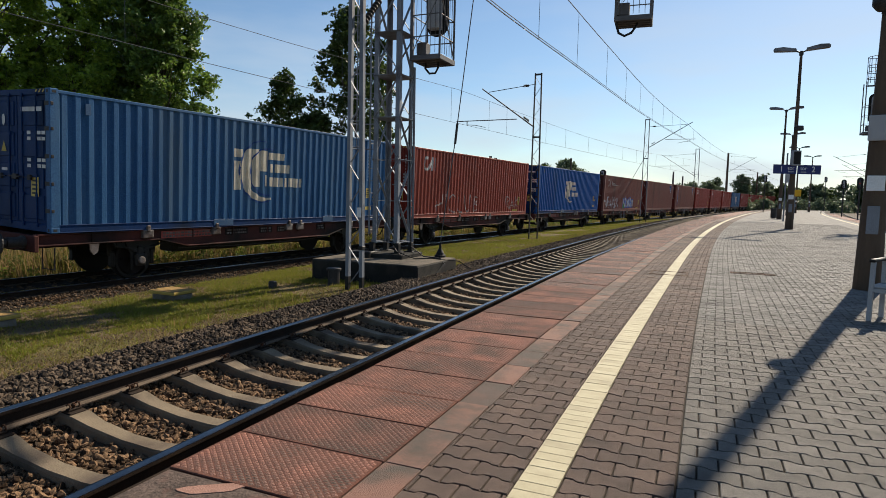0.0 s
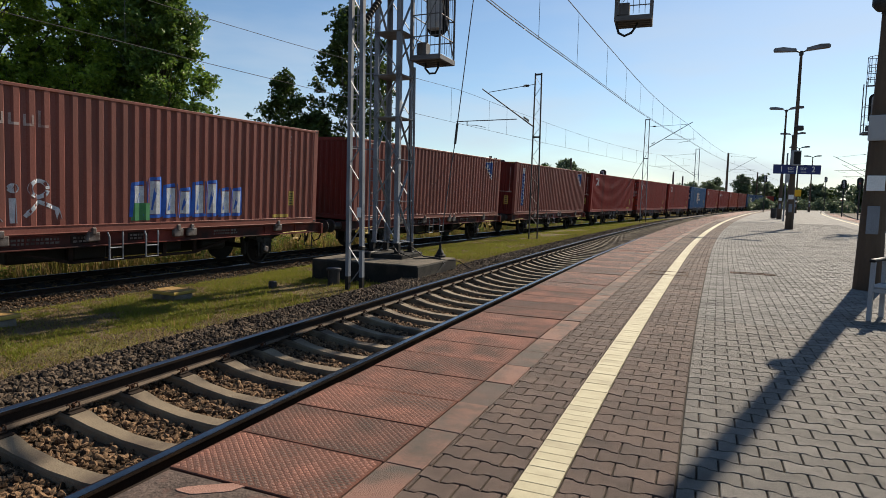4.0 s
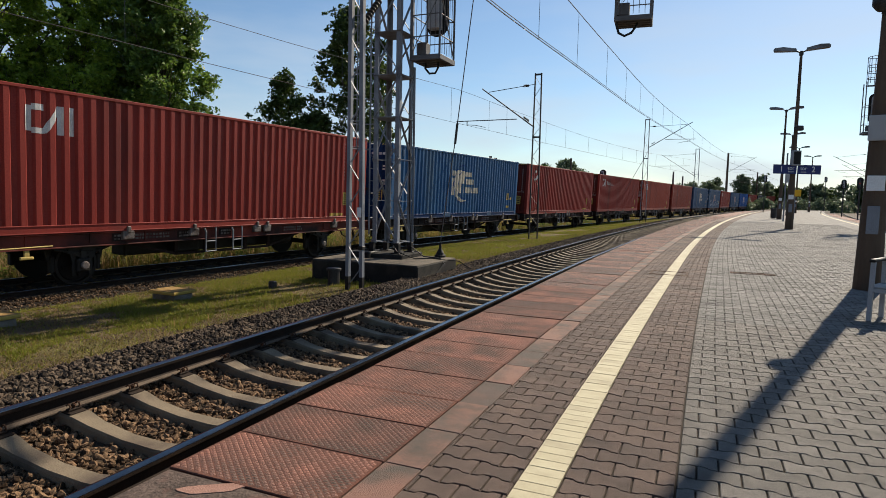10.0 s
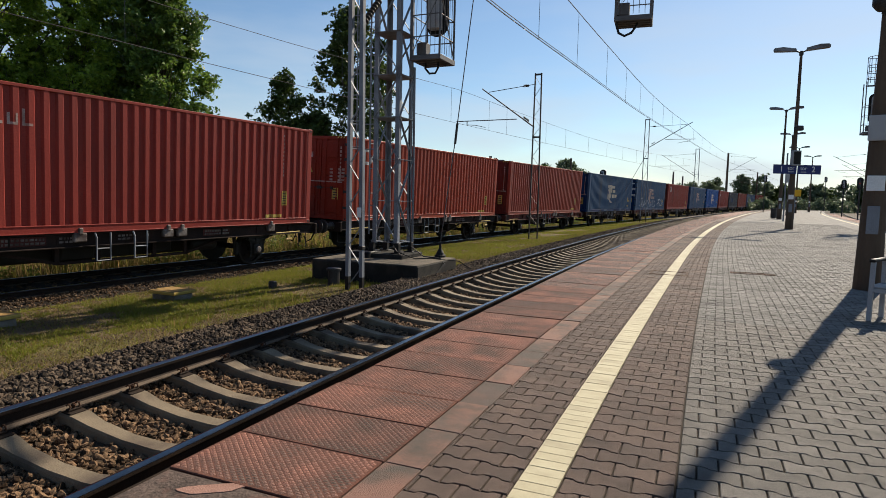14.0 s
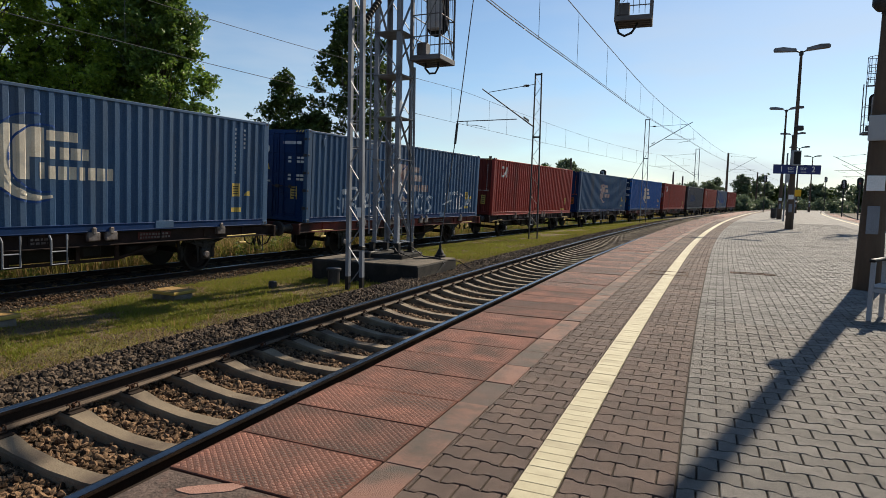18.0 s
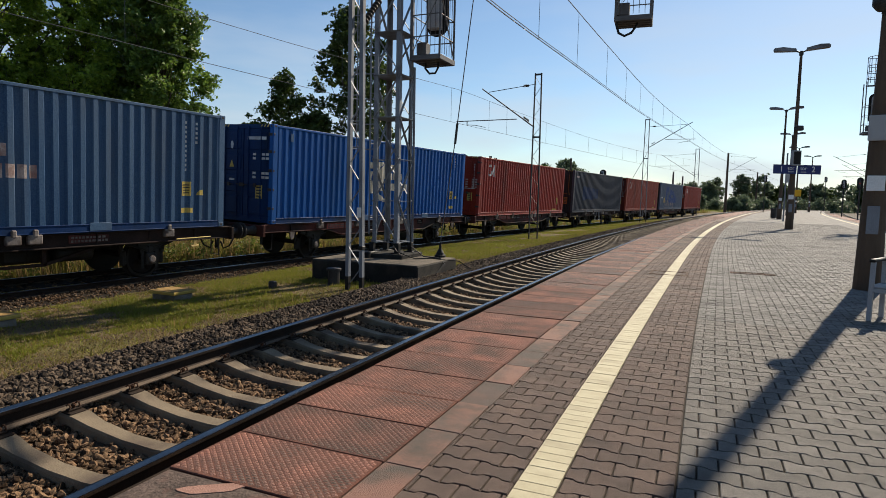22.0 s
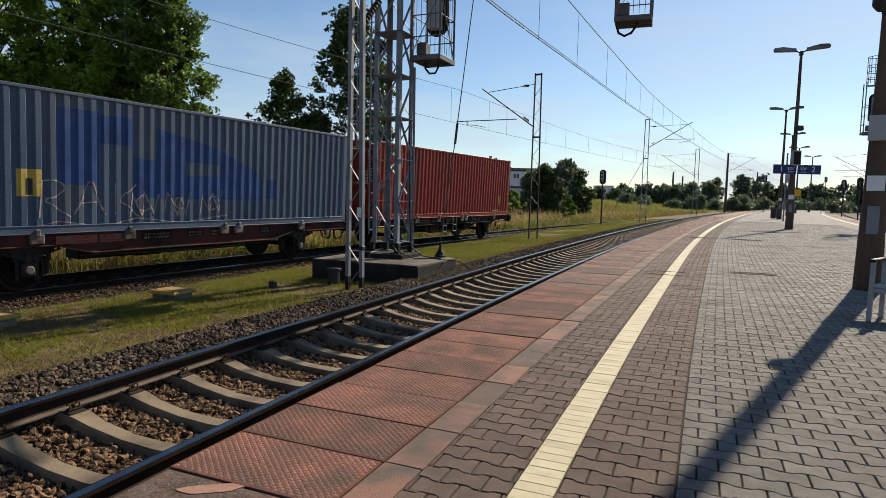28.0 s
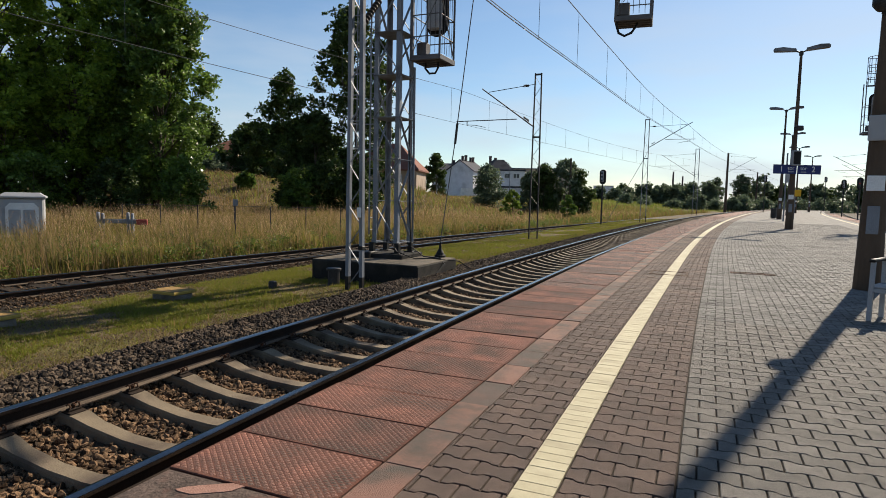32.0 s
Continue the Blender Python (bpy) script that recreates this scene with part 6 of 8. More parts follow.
def wires():
    root = thing("overhead_line", "contact wires and messenger wires over both tracks", "overhead wires")

    def run(track, pts, r, name):
        ss = [a for a, b in pts]
        zz = [b for a, b in pts]
        n = int((ss[-1] - ss[0]) / 2.0) + 2
        g = Geo()
        g.path([track.flat(s, 0.0, float(np.interp(s, ss, zz))) for s in np.linspace(ss[0], ss[-1], n)], r, 5)
        part(name, g, "wire", root)
    C2 = [(-40, 5.0), (10, 5.0), (60, 5.18), (99, 5.5), (150, 6.2), (260, 6.4)]
    M2 = [(-40, 6.9), (-10, 6.15), (9, 6.18), (14, 6.3), (21.8, 6.56), (26, 6.70), (33, 6.52), (45, 6.32), (54, 6.32), (66, 6.5), (99, 7.6), (125, 7.3), (150, 8.1), (260, 8.5)]
    C1 = [(-30, 4.35), (4.9, 5.30), (8.0, 5.44), (11.5, 5.61), (15, 5.75), (19.1, 5.89), (24, 6.04), (29.2, 6.22), (40, 6.56), (55.5, 7.08), (90, 7.5), (125, 8.1), (200, 8.3)]
    M1 = [(-30, 7.1), (5, 7.12), (11.7, 7.31), (19.1, 7.52), (29.2, 7.70), (40.7, 8.0), (52.2, 8.42), (90, 8.6), (125, 10.4), (200, 10.4)]
    run(T2, C2, 0.009, "contact_wire")
    run(T2, M2, 0.009, "messenger_wire")
    run(T1, C1, 0.013, "contact_wire")
    run(T1, [(s, z + 0.06) for s, z in C1], 0.010, "contact_wire")
    run(T1, M1, 0.015, "messenger_wire")
    for track, c, m, where in ((T2, C2, M2, (4.5, 8, 16.5, 24.8, 29, 31.3, 37.5, 41.3, 46.5, 51.5, 56.5, 61.5, 70, 78, 86)), (T1, C1, M1, (8.5, 13.0, 18.2, 23.0, 27.6, 32.5, 37.6, 42.7, 48.0, 58, 66, 74, 82, 96, 106))):
        for s in where:
            g = Geo()
            g.tube(track.flat(s, 0, float(np.interp(s, *zip(*c)))), track.flat(s, 0, float(np.interp(s, *zip(*m)))), 0.006, 0.006, 4)
            part("dropper", g, "wire", root)
    g = Geo()
    g.path([(-0.07, 15.15, 0.32), (0.25, 15.2, 2.9), (0.6, 15.2, 6.2), (0.95, 15.25, 9.4)], 0.013, 5)
    part("stay_wire", g, "wire", root)
    g = Geo()
    g.tube((0.24, 15.2, 2.75), (0.285, 15.2, 3.25), 0.03, 0.03, 8)
    part("stay_insulator", g, "dark_metal", root)
    g = Geo()
    a, b = T1.flat(51.25, -3.2, 5.5), T1.flat(45.5, -5.2, -0.5)
    g.path([a, (a + b) / 2, b], 0.02, 5)
    part("stay_wire", g, "wire", root)


wires()


def foundation():
    """Concrete block under the signal tower."""
    root = thing("signal_foundation", "weathered dark concrete foundation block with a plinth", "foundation")
    g = Geo()
    m = Matrix.Translation(T1.flat(5.95, -2.87, 0)) @ Matrix.Rotation(-T1.heading(5.95), 4, "Z")
    g.box(-1.38, 1.38, -1.09, 1.09, -1.0, -0.06, 0.03, 0, m)
    part("block", g, "dark_concrete", root, "stained concrete block with its shaded sides coloured near black")
    # sunlit top is a paler sheet, the shaded sides near black in colour
    g = Geo()
    g.box(-1.36, 1.36, -1.07, 1.07, -0.075, -0.052, 0.006, 0, m)
    part("top_face", g, "tan_concrete", root, "tan concrete top, lightened as sunlit")
    g = Geo()
    m2 = Matrix.Translation(T1.flat(6.42, -3.02, 0)) @ Matrix.Rotation(-T1.heading(6.42), 4, "Z")
    g.box(-0.62, 0.62, -0.58, 0.58, -0.07, 0.05, 0.02, 0, m2)
    part("plinth", g, "dark_concrete", root)
    g = Geo()
    g.box(-0.95, -0.35, -0.25, 0.1, -0.07, 0.09, 0.02, 0, m)
    part("cable_cover", g, "black_paint", root)


foundation()


def signal_cage(root, m, w, d, h, head=True, flip=1):
    """A caged working basket with the back of a signal head, round frame m (x across, y along)."""
    def P(*p):
        return tuple(m @ Vector(p))
    g = Geo()
    g.box(-w / 2, w / 2, -d / 2, d / 2, -0.02, 0.02, 0.0, 0, m)
    for e in (-1, 1):
        g.box(-w / 2 - 0.03, w / 2 + 0.03, e * d / 2 - 0.03, e * d / 2 + 0.03, -0.06, 0.06, 0.008, 0, m)
        g.box(e * w / 2 - 0.03, e * w / 2 + 0.03, -d / 2, d / 2, -0.06, 0.06, 0.008, 0, m)
    for k in range(3):
        y = -d / 2 + d * (k + 1) / 4
        g.box(-w / 2, w / 2, y - 0.02, y + 0.02, -0.07, -0.02, 0, 0, m)
    part("basket_floor", g, "cage_grey", root)
    for sx in (-1, 1):
        for sy in (-1, 1):
            part("corner_upright", Geo().bar(P(sx * w / 2, sy * d / 2, 0), P(sx * w / 2, sy * d / 2, h), 0.05), "cage_grey", root)
    for z in (0.5, 1.0, 1.55):
        if z < h:
            g = Geo()
            for a, b in (((-1, -1), (1, -1)), ((1, -1), (1, 1)), ((1, 1), (-1, 1)), ((-1, 1), (-1, -1))):
                g.tube(P(a[0] * w / 2, a[1] * d / 2, z), P(b[0] * w / 2, b[1] * d / 2, z), 0.014, 0.014, 6)
            part("guard_rail", g, "cage_grey", root)
    g = Geo()
    for k in range(1, 6):
        x = -w / 2 + w * k / 6
        g.tube(P(x, -d / 2, 0.1), P(x, -d / 2, min(h, 1.6)), 0.007, 0.007, 5)
        y = -d / 2 + d * k / 6
        g.tube(P(w / 2, y, 0.1), P(w / 2, y, min(h, 1.6)), 0.007, 0.007, 5)
    part("guard_mesh", g, "cage_grey", root)
    g = Geo()
    g.bar(P(-w / 2, -d / 2, 0.1), P(w / 2, -d / 2, 1.5), 0.03, 0.008)
    g.bar(P(w / 2, d / 2, 0.1), P(w / 2, -d / 2, 1.5), 0.03, 0.008)
    part("diagonal", g, "cage_grey", root)
    if head:
        g = Geo()
        oval = []
        for i in range(24):
            a = 2 * math.pi * i / 24
            oval.append((0.05 + 0.30 * math.cos(a), 1.45 + (0.55 if math.sin(a) > 0 else -0.55) + 0.30 * math.sin(a)))
        g.prism(oval, 0.12, 0.15, 0, m)
        part("target_board", g, "black_paint", root, "black oval signal board seen from behind")
        g = Geo()
        g.box(-0.12, 0.2, -0.12, 0.12, 0.75, 2.1, 0.02, 0, m)
        part("signal_case", g, "light_grey", root, "light grey signal case")
        g = Geo()
        g.box(-0.35, -0.1, -0.2, 0.05, 0.12, 0.42, 0.02, 0, m)
        part("junction_box", g, "cage_grey", root)
    g = Geo()
    if flip < 0:
        g.path([P(-0.36, -0.3, 0.1), P(-0.38, -0.32, -0.15), P(-0.32, -0.34, -0.34), P(-0.18, -0.34, -0.42), P(-0.02, -0.3, -0.34), P(0.08, -0.2, -0.16), P(0.1, -0.1, 0.0)], 0.03, 8)
    else:
        g.path([P(-0.15 * flip, -0.1, 0.0), P(-0.14 * flip, -0.12, -0.2), P(-0.02 * flip, -0.14, -0.33), P(0.14 * flip, -0.14, -0.33), P(0.2 * flip, -0.12, -0.2), P(0.2 * flip, -0.1, 0.0)], 0.026, 8)
    part("cable_loop", g, "black_paint", root, "black looped cable under the basket")


def signal_tower():
    s, off = 6.45, -3.0
    base = Matrix.Translation(T1.flat(s, off, 0.0)) @ Matrix.Rotation(-T1.heading(s), 4, "Z")
    root = thing("signal_tower", "grey steel lattice signal tower with ladder and caged baskets", "signal tower")
    hx, hy, h = 0.35, 0.35, 9.2

    def P(x, y, z):
        return base @ Vector((x, y, z))
    for sx in (-1, 1):
        for sy in (-1, 1):
            g = Geo()
            g.angle_bar(P(sx * hx, sy * hy, 0.28), P(sx * hx, sy * hy, h), 0.11, 0.012, (base.to_3x3() @ Vector((-sx, 0, 0)), base.to_3x3() @ Vector((0, -sy, 0))))
            part("leg", g, "grey_paint", root)
            g = Geo()
            g.box(sx * hx - 0.06, sx * hx + 0.06, sy * hy - 0.06, sy * hy + 0.06, 0.05, 0.30, 0.008, 0, base)
            g.box(sx * hx - 0.12, sx * hx + 0.12, sy * hy - 0.12, sy * hy + 0.12, 0.05, 0.075, 0.004, 0, base)
            part("foot", g, "black_paint", root, "black painted leg foot")
    faces = (((-1, -1), (1, -1)), ((1, -1), (1, 1)), ((1, 1), (-1, 1)), ((-1, 1), (-1, -1)))
    z, k = 0.32, 0
    while z < h - 0.6:
        z2 = z + 1.0
        for a, b in faces:
            g = Geo()
            g.bar(P(a[0] * hx, a[1] * hy, z), P(b[0] * hx, b[1] * hy, z), 0.07, 0.01)
            part("rail", g, "grey_paint", root)
            g = Geo()
            p, q = (a, b) if k % 2 else (b, a)
            g.bar(P(p[0] * hx, p[1] * hy, z), P(q[0] * hx, q[1] * hy, min(z2, h)), 0.06, 0.012)
            part("brace", g, "grey_paint", root)
        if k >= 3:
            g = Geo()
            g.box(-hx, hx, -hy, hy, z - 0.02, z + 0.015, 0.0, 0, base)
            part("landing", g, "grey_paint", root, "thin steel landing plate")
        z, k = z2, k + 1
    # ladder with hoops on the side away from the platform track
    lx, ly = -hx - 0.05, -hy + 0.12
    for yy in (-0.2, 0.2):
        part("ladder_rail", Geo().bar(P(lx, ly + yy, 0.5), P(lx, ly + yy, h), 0.035, 0.012), "grey_paint", root)
    z = 0.6
    while z < h:
        part("rung", Geo().tube(P(lx, ly - 0.2, z), P(lx, ly + 0.2, z), 0.011, 0.011, 6), "grey_paint", root)
        z += 0.3
    z = 2.6
    while z < h:
        g = Geo()
        g.path([P(lx - 0.36 + 0.36 * math.cos(a) * 1.0, ly + 0.33 * math.sin(a), z) for a in [radians(q) for q in range(40, 325, 25)]], 0.014, 5)
        part("hoop", g, "grey_paint", root)
        z += 0.62
    for q in (80, 130, 180, 230, 280):
        a = radians(q)
        g = Geo()
        g.bar(P(lx - 0.36 + 0.36 * math.cos(a), ly + 0.33 * math.sin(a), 2.6), P(lx - 0.36 + 0.36 * math.cos(a), ly + 0.33 * math.sin(a), h), 0.025, 0.006)
        part("hoop_strip", g, "grey_paint", root)
    # arm over the track, from which the outer basket hangs
    g = Geo()
    for yy in (-0.25, 0.25):
        for zz in (7.9, 8.6):
            g.bar(P(-0.3, yy, zz), P(5.9, yy, zz), 0.08)
    for i in range(8):
        g.bar(P(0.35 + i * 0.7, -0.25, 7.9), P(1.05 + i * 0.7, -0.25, 8.6), 0.045)
        g.bar(P(0.35 + i * 0.7, 0.25, 8.6), P(1.05 + i * 0.7, 0.25, 7.9), 0.045)
    part("arm", g, "grey_paint", root, "grey lattice arm above the track")
    c = T1.flat(7.0, -2.23, 4.77)
    m = Matrix.Translation(c) @ Matrix.Rotation(-T1.heading(7.0), 4, "Z")
    signal_cage(root, m, 0.74, 0.85, 3.15)
    c2 = Vector((4.60, 15.55, 5.88))
    m2 = Matrix.Translation(c2) @ Matrix.Rotation(-radians(20), 4, "Z")
    signal_cage(root, m2, 0.82, 0.7, 2.3, True, -1)
    # loose cables down to the block
    g = Geo()
    g.path([P(hx + 0.02, hy * 0.5, 3.0), P(hx + 0.05, hy * 0.5, 1.0), P(hx + 0.12, hy * 0.4, 0.2), P(hx + 0.5, 0.1, -0.02), P(hx + 1.0, 0.0, -0.03), P(hx + 1.25, -0.35, -0.12), P(hx + 1.2, -0.7, -0.3)], 0.016, 6)
    part("cable", g, "black_paint", root)
    g = Geo()
    g.path([P(hx - 0.2, -hy - 0.05, 0.4), P(hx + 0.1, -hy - 0.2, 0.12), P(hx + 0.5, -0.45, -0.02), P(hx + 0.85, -0.2, -0.02), P(hx + 1.35, 0.3, -0.1), P(hx + 1.6, 0.5, -0.3)], 0.012, 6)
    part("cable", g, "black_paint", root)
    part("cable_pipe", Geo().path([P(hx + 0.03, hy + 0.03, 0.1), P(hx + 0.03, hy + 0.03, 1.9), P(hx + 0.02, hy + 0.02, 4.6)], 0.03, 8), "galvanised", root)


signal_tower()


def dwarf_box(m, label):
    """Low rectangular track cabinet with an overhanging yellowish lid."""
    root = thing("trackside_box", label, "cable box", m, "cable boxes in the grass")
    part("body", Geo().box(-0.28, 0.28, -0.22, 0.22, -0.3, 0.095, 0.015), "concrete", root, "pale concrete body")
    lid = part("lid", Geo().box(-0.325, 0.325, -0.265, 0.265, 0.10, 0.155, 0.010), "lid_edge", root, "yellow-edged lid")
    part("lid_board", Geo().box(-0.315, 0.315, -0.255, 0.255, 0.15, 0.162, 0.004), "box_yellow", lid, "weathered brown board")


dwarf_box(mast_at(1.45, -4.9, -0.545), "low grey cable box with a weathered yellow lid")
dwarf_box(mast_at(-1.45, -5.35, -0.56), "low grey cable box with a weathered yellow lid")
thing("marker_post", "small dark marker stub in the grass", "post", mast_at(3.43, -4.2, -0.56), geo=Geo().box(-0.07, 0.07, -0.07, 0.07, -0.1, 0.15, 0.02), mats="dark_metal")

# ---- platform lamps, signs, bench ----
def lamp_post(m, label, upper=10.1):
    root = thing("platform_lamp", label, "lamp post", m, "lamp posts along the platform")
    part("shaft", Geo().tube((0, 0, -0.1), (0, 0, 2.0), 0.225, 0.165, 16).tube((0, 0, 2.0), (0, 0, 4.2), 0.165, 0.115, 16).tube((0, 0, 4.2), (0, 0, upper - 0.25), 0.115, 0.070, 16), "pole_concrete", root, "tapered brown concrete shaft")
    part("collar", Geo().lathe([(0.09, upper - 0.3), (0.11, upper - 0.28), (0.11, upper - 0.1), (0.07, upper - 0.05)], 12), "dark_metal", root)
    for e in (-1, 1):
        arm = part("arm", Geo().tube((0, 0, upper - 0.15), (e * 0.3, 0, upper - 0.02), 0.045, 0.04, 8), "dark_metal", root)
        g = Geo()
        g.prism([(0.22, -0.06), (1.36, 0.02), (1.40, 0.10), (1.32, 0.20), (0.9, 0.22), (0.26, 0.08)], -0.19, 0.19, 0, Matrix.Translation((0, 0, upper)) @ (Matrix.Rotation(math.pi, 4, "Z") if e < 0 else Matrix.Identity(4)))
        part("luminaire", g, "grey_paint", root, "flat grey lamp head")
    part("hatch", Geo().box(-0.09, 0.09, -0.215, -0.16, 0.98, 1.46, 0.008), "grey_paint", root, "grey metal cable hatch")
    part("number_plate", Geo().box(-0.13, 0.13, -0.195, -0.155, 1.72, 1.98, 0.004), "white_paint", root, "small white plate")
    return root


_big = lamp_post(spot(7.46, 10.61, 0, 35), "brown concrete lamp post with plates and a grey board", 10.1)
part("board", Geo().box(-0.17, 0.55, -0.2, -0.16, 2.57, 3.0, 0.01), "light_grey", _big, "plain light grey board on the post")
part("speaker", Geo().lathe([(0.0, -0.17), (0.1, -0.14), (0.17, -0.05), (0.17, 0.05), (0.1, 0.14), (0.0, 0.17)], 16, Matrix.Translation((-0.09, -0.12, 4.88))), "dark_metal", _big, "round dark loudspeaker", smooth=True)
part("speaker_bracket", Geo().bar((-0.1, -0.1, 4.72), (0.0, 0.0, 4.6), 0.04), "dark_metal", _big)
for _x, _y, _l in ((19.94, 35.19, "brown concrete lamp post carrying the track signs"), (31.2, 56.8, "brown concrete lamp post on the platform"), (43.3, 77.0, "brown concrete lamp post on the platform"), (54.6, 95.0, "brown concrete lamp post on the platform"), (66.9, 112.0, "brown concrete lamp post near the platform end")):
    lamp_post(spot(_x, _y, 0, 30), _l)
lamp_post(T1.frame_at(-14.5, 7.6, 0, False) @ Matrix.Translation((0, 0, 0.314)), "brown concrete lamp post on the platform")


def track_sign(m, words):
    root = thing("track_sign", "dark blue track sign with white writing", "sign", m, "track signs")
    part("panel", Geo().box(-0.66, 0.66, -0.03, 0.03, -0.26, 0.26, 0.01), "sign_blue", root)
    for txt, x, z, size in words:
        part("lettering", lettering(txt, size, "white_paint"), None, root, "white writing", at=Matrix.Translation((x, -0.035, z)))
    part("word_bar", Geo().box(-0.16, 0.16, -0.037, -0.033, -0.16, -0.13), "white_paint", root, at=Matrix.Translation((words[1][1], 0, 0)))
    return root


track_sign(spot(19.34, 34.95, 3.42, 0), (("1", -0.22, 0.0, 0.46), ("tor", 0.33, 0.06, 0.30)))
track_sign(spot(20.72, 34.95, 3.42, 0), (("2", 0.22, 0.0, 0.46), ("tor", -0.33, 0.06, 0.30)))
_m = thing("display_box", "grey framed display box on the lamp post", "display", spot(19.86, 34.85, 4.05, 0))
part("case", Geo().box(-0.24, 0.24, -0.13, 0.13, -0.42, 0.42, 0.02), "light_grey", _m)
part("screen", Geo().box(-0.19, 0.19, -0.138, -0.128, -0.36, 0.36, 0.004), "black_paint", _m, "dark matt front")
_m = thing("loudspeaker", "dark loudspeaker on the lamp post", "loudspeaker", spot(19.92, 34.9, 5.72, 0), geo=Geo().box(-0.22, 0.20, -0.22, 0.1, -0.14, 0.14, 0.05), mats="dark_metal")
_m = thing("platform_post", "thin grey post with a small yellow sign", "sign post", spot(34.5, 60.2, 0, 0))
part("post", Geo().tube((0, 0, -0.05), (0, 0, 2.9), 0.04, 0.04, 8), "galvanised", _m)
part("sign_panel", Geo().box(-0.55, 0.55, -0.05, -0.02, 2.2, 2.85, 0.01), "sign_yellow", _m, "plain yellow sign panel")
_m = thing("information_post", "slim grey post on the platform", "post", spot(28.2, 50.7, 0, 0))
part("post", Geo().tube((0, 0, -0.05), (0, 0, 5.6), 0.07, 0.06, 8), "galvanised", _m)
part("panel", Geo().box(-0.1, 0.35, -0.06, -0.03, 3.2, 3.9, 0.01), "light_grey", _m)
_m = thing("waste_bin", "dark round waste bin on the platform", "bin", spot(32.4, 60.0, 0, 0))
part("drum", Geo().lathe([(0.24, 0.05), (0.27, 0.1), (0.28, 0.95), (0.25, 1.0)], 16), "dark_metal", _m)
part("foot", Geo().lathe([(0.18, -0.02), (0.18, 0.06), (0.1, 0.08)], 12), "dark_metal", _m)


def bench(m):
    root = thing("platform_bench", "grey metal platform bench with dark slats", "bench", m)
    for x in (0.05, 1.75):
        g = Geo()
        g.bar((x, 0.0, 0.0), (x, 0.02, 0.76), 0.05)
        g.bar((x, 0.52, 0.0), (x, 0.50, 0.76), 0.05)
        g.bar((x, 0.0, 0.42), (x, 0.52, 0.40), 0.05)
        part("end_frame", g, "light_grey", root, "light grey end frame")
        part("armrest", Geo().box(x - 0.035, x + 0.035, -0.05, 0.56, 0.755, 0.795, 0.012), "black_paint", root, "dark armrest")
    part("seat_rail", Geo().bar((0.05, 0.02, 0.40), (1.75, 0.02, 0.40), 0.05).bar((0.05, 0.5, 0.38), (1.75, 0.5, 0.38), 0.05), "light_grey", root)
    for k in range(5):
        part("slat", Geo().box(0.02, 1.78, 0.0 + k * 0.105, 0.085 + k * 0.105, 0.43, 0.455, 0.008), "light_grey" if k < 4 else "grey_paint", root)
    for k in range(4):
        part("back_slat", Geo().box(0.02, 1.78, 0.55 + k * 0.02, 0.575 + k * 0.02, 0.52 + k * 0.1, 0.60 + k * 0.1, 0.008), "grey_paint", root)
    return root


bench(spot(5.42, 7.72, 0.0, 50))
_m = thing("drain_grate", "rusty steel drain grate in the paving", "drain", spot(6.45, 12.6, 0.0, 22))
part("frame", Geo().box(-0.42, 0.42, -0.13, -0.10, -0.03, 0.008).box(-0.42, 0.42, 0.10, 0.13, -0.03, 0.008).box(-0.42, -0.39, -0.1, 0.1, -0.03, 0.008).box(0.39, 0.42, -0.1, 0.1, -0.03, 0.008), "rust", _m)
for _k in range(14):
    part("bar", Geo().box(-0.375 + _k * 0.055, -0.350 + _k * 0.055, -0.1, 0.1, -0.03, 0.004), "rust", _m)
_m = thing("manhole_cover", "square concrete manhole cover set in the paving", "manhole", Matrix.Translation(T1.flat(6.3, 3.52, 0.004)) @ Matrix.Rotation(-T1.heading(6.3), 4, "Z"))
part("rim", Geo().box(-0.36, 0.36, -0.32, -0.28, -0.03, 0.002).box(-0.36, 0.36, 0.28, 0.32, -0.03, 0.002).box(-0.36, -0.32, -0.28, 0.28, -0.03, 0.002).box(0.32, 0.36, -0.28, 0.28, -0.03, 0.002), "rust", _m)

# ---- signals beyond ----
def signal_post(x, y, z, h, label, red=False):
    root = thing("light_signal", label, "signal", spot(x, y, z, 40), "light signals")
    part("post", Geo().tube((0, 0, -0.3), (0, 0, h), 0.07, 0.06, 8), "dark_metal", root)
    g = Geo()
    oval = [(0.28 * math.cos(2 * math.pi * i / 20), h - 0.1 + (0.32 if math.sin(2 * math.pi * i / 20) > 0 else -0.32) + 0.28 * math.sin(2 * math.pi * i / 20)) for i in range(20)]
    g.prism(oval, -0.03, 0.03)
    part("board", g, "black_paint", root, "black oval signal board")
    part("case", Geo().box(-0.11, 0.11, -0.16, -0.02, h - 0.5, h + 0.35, 0.03), "light_grey" if not red else "dark_metal", root)
    for k, zz in enumerate((h + 0.2, h - 0.1, h - 0.4)):
        part("lens", Geo().lathe([(0.0, 0.0), (0.07, 0.0), (0.07, 0.05), (0.0, 0.06)], 12, Matrix.Translation((0, -0.16, zz)) @ Matrix.Rotation(math.pi / 2, 4, "X")), "lens_red" if red and k == 1 else "glass", root)
    return root


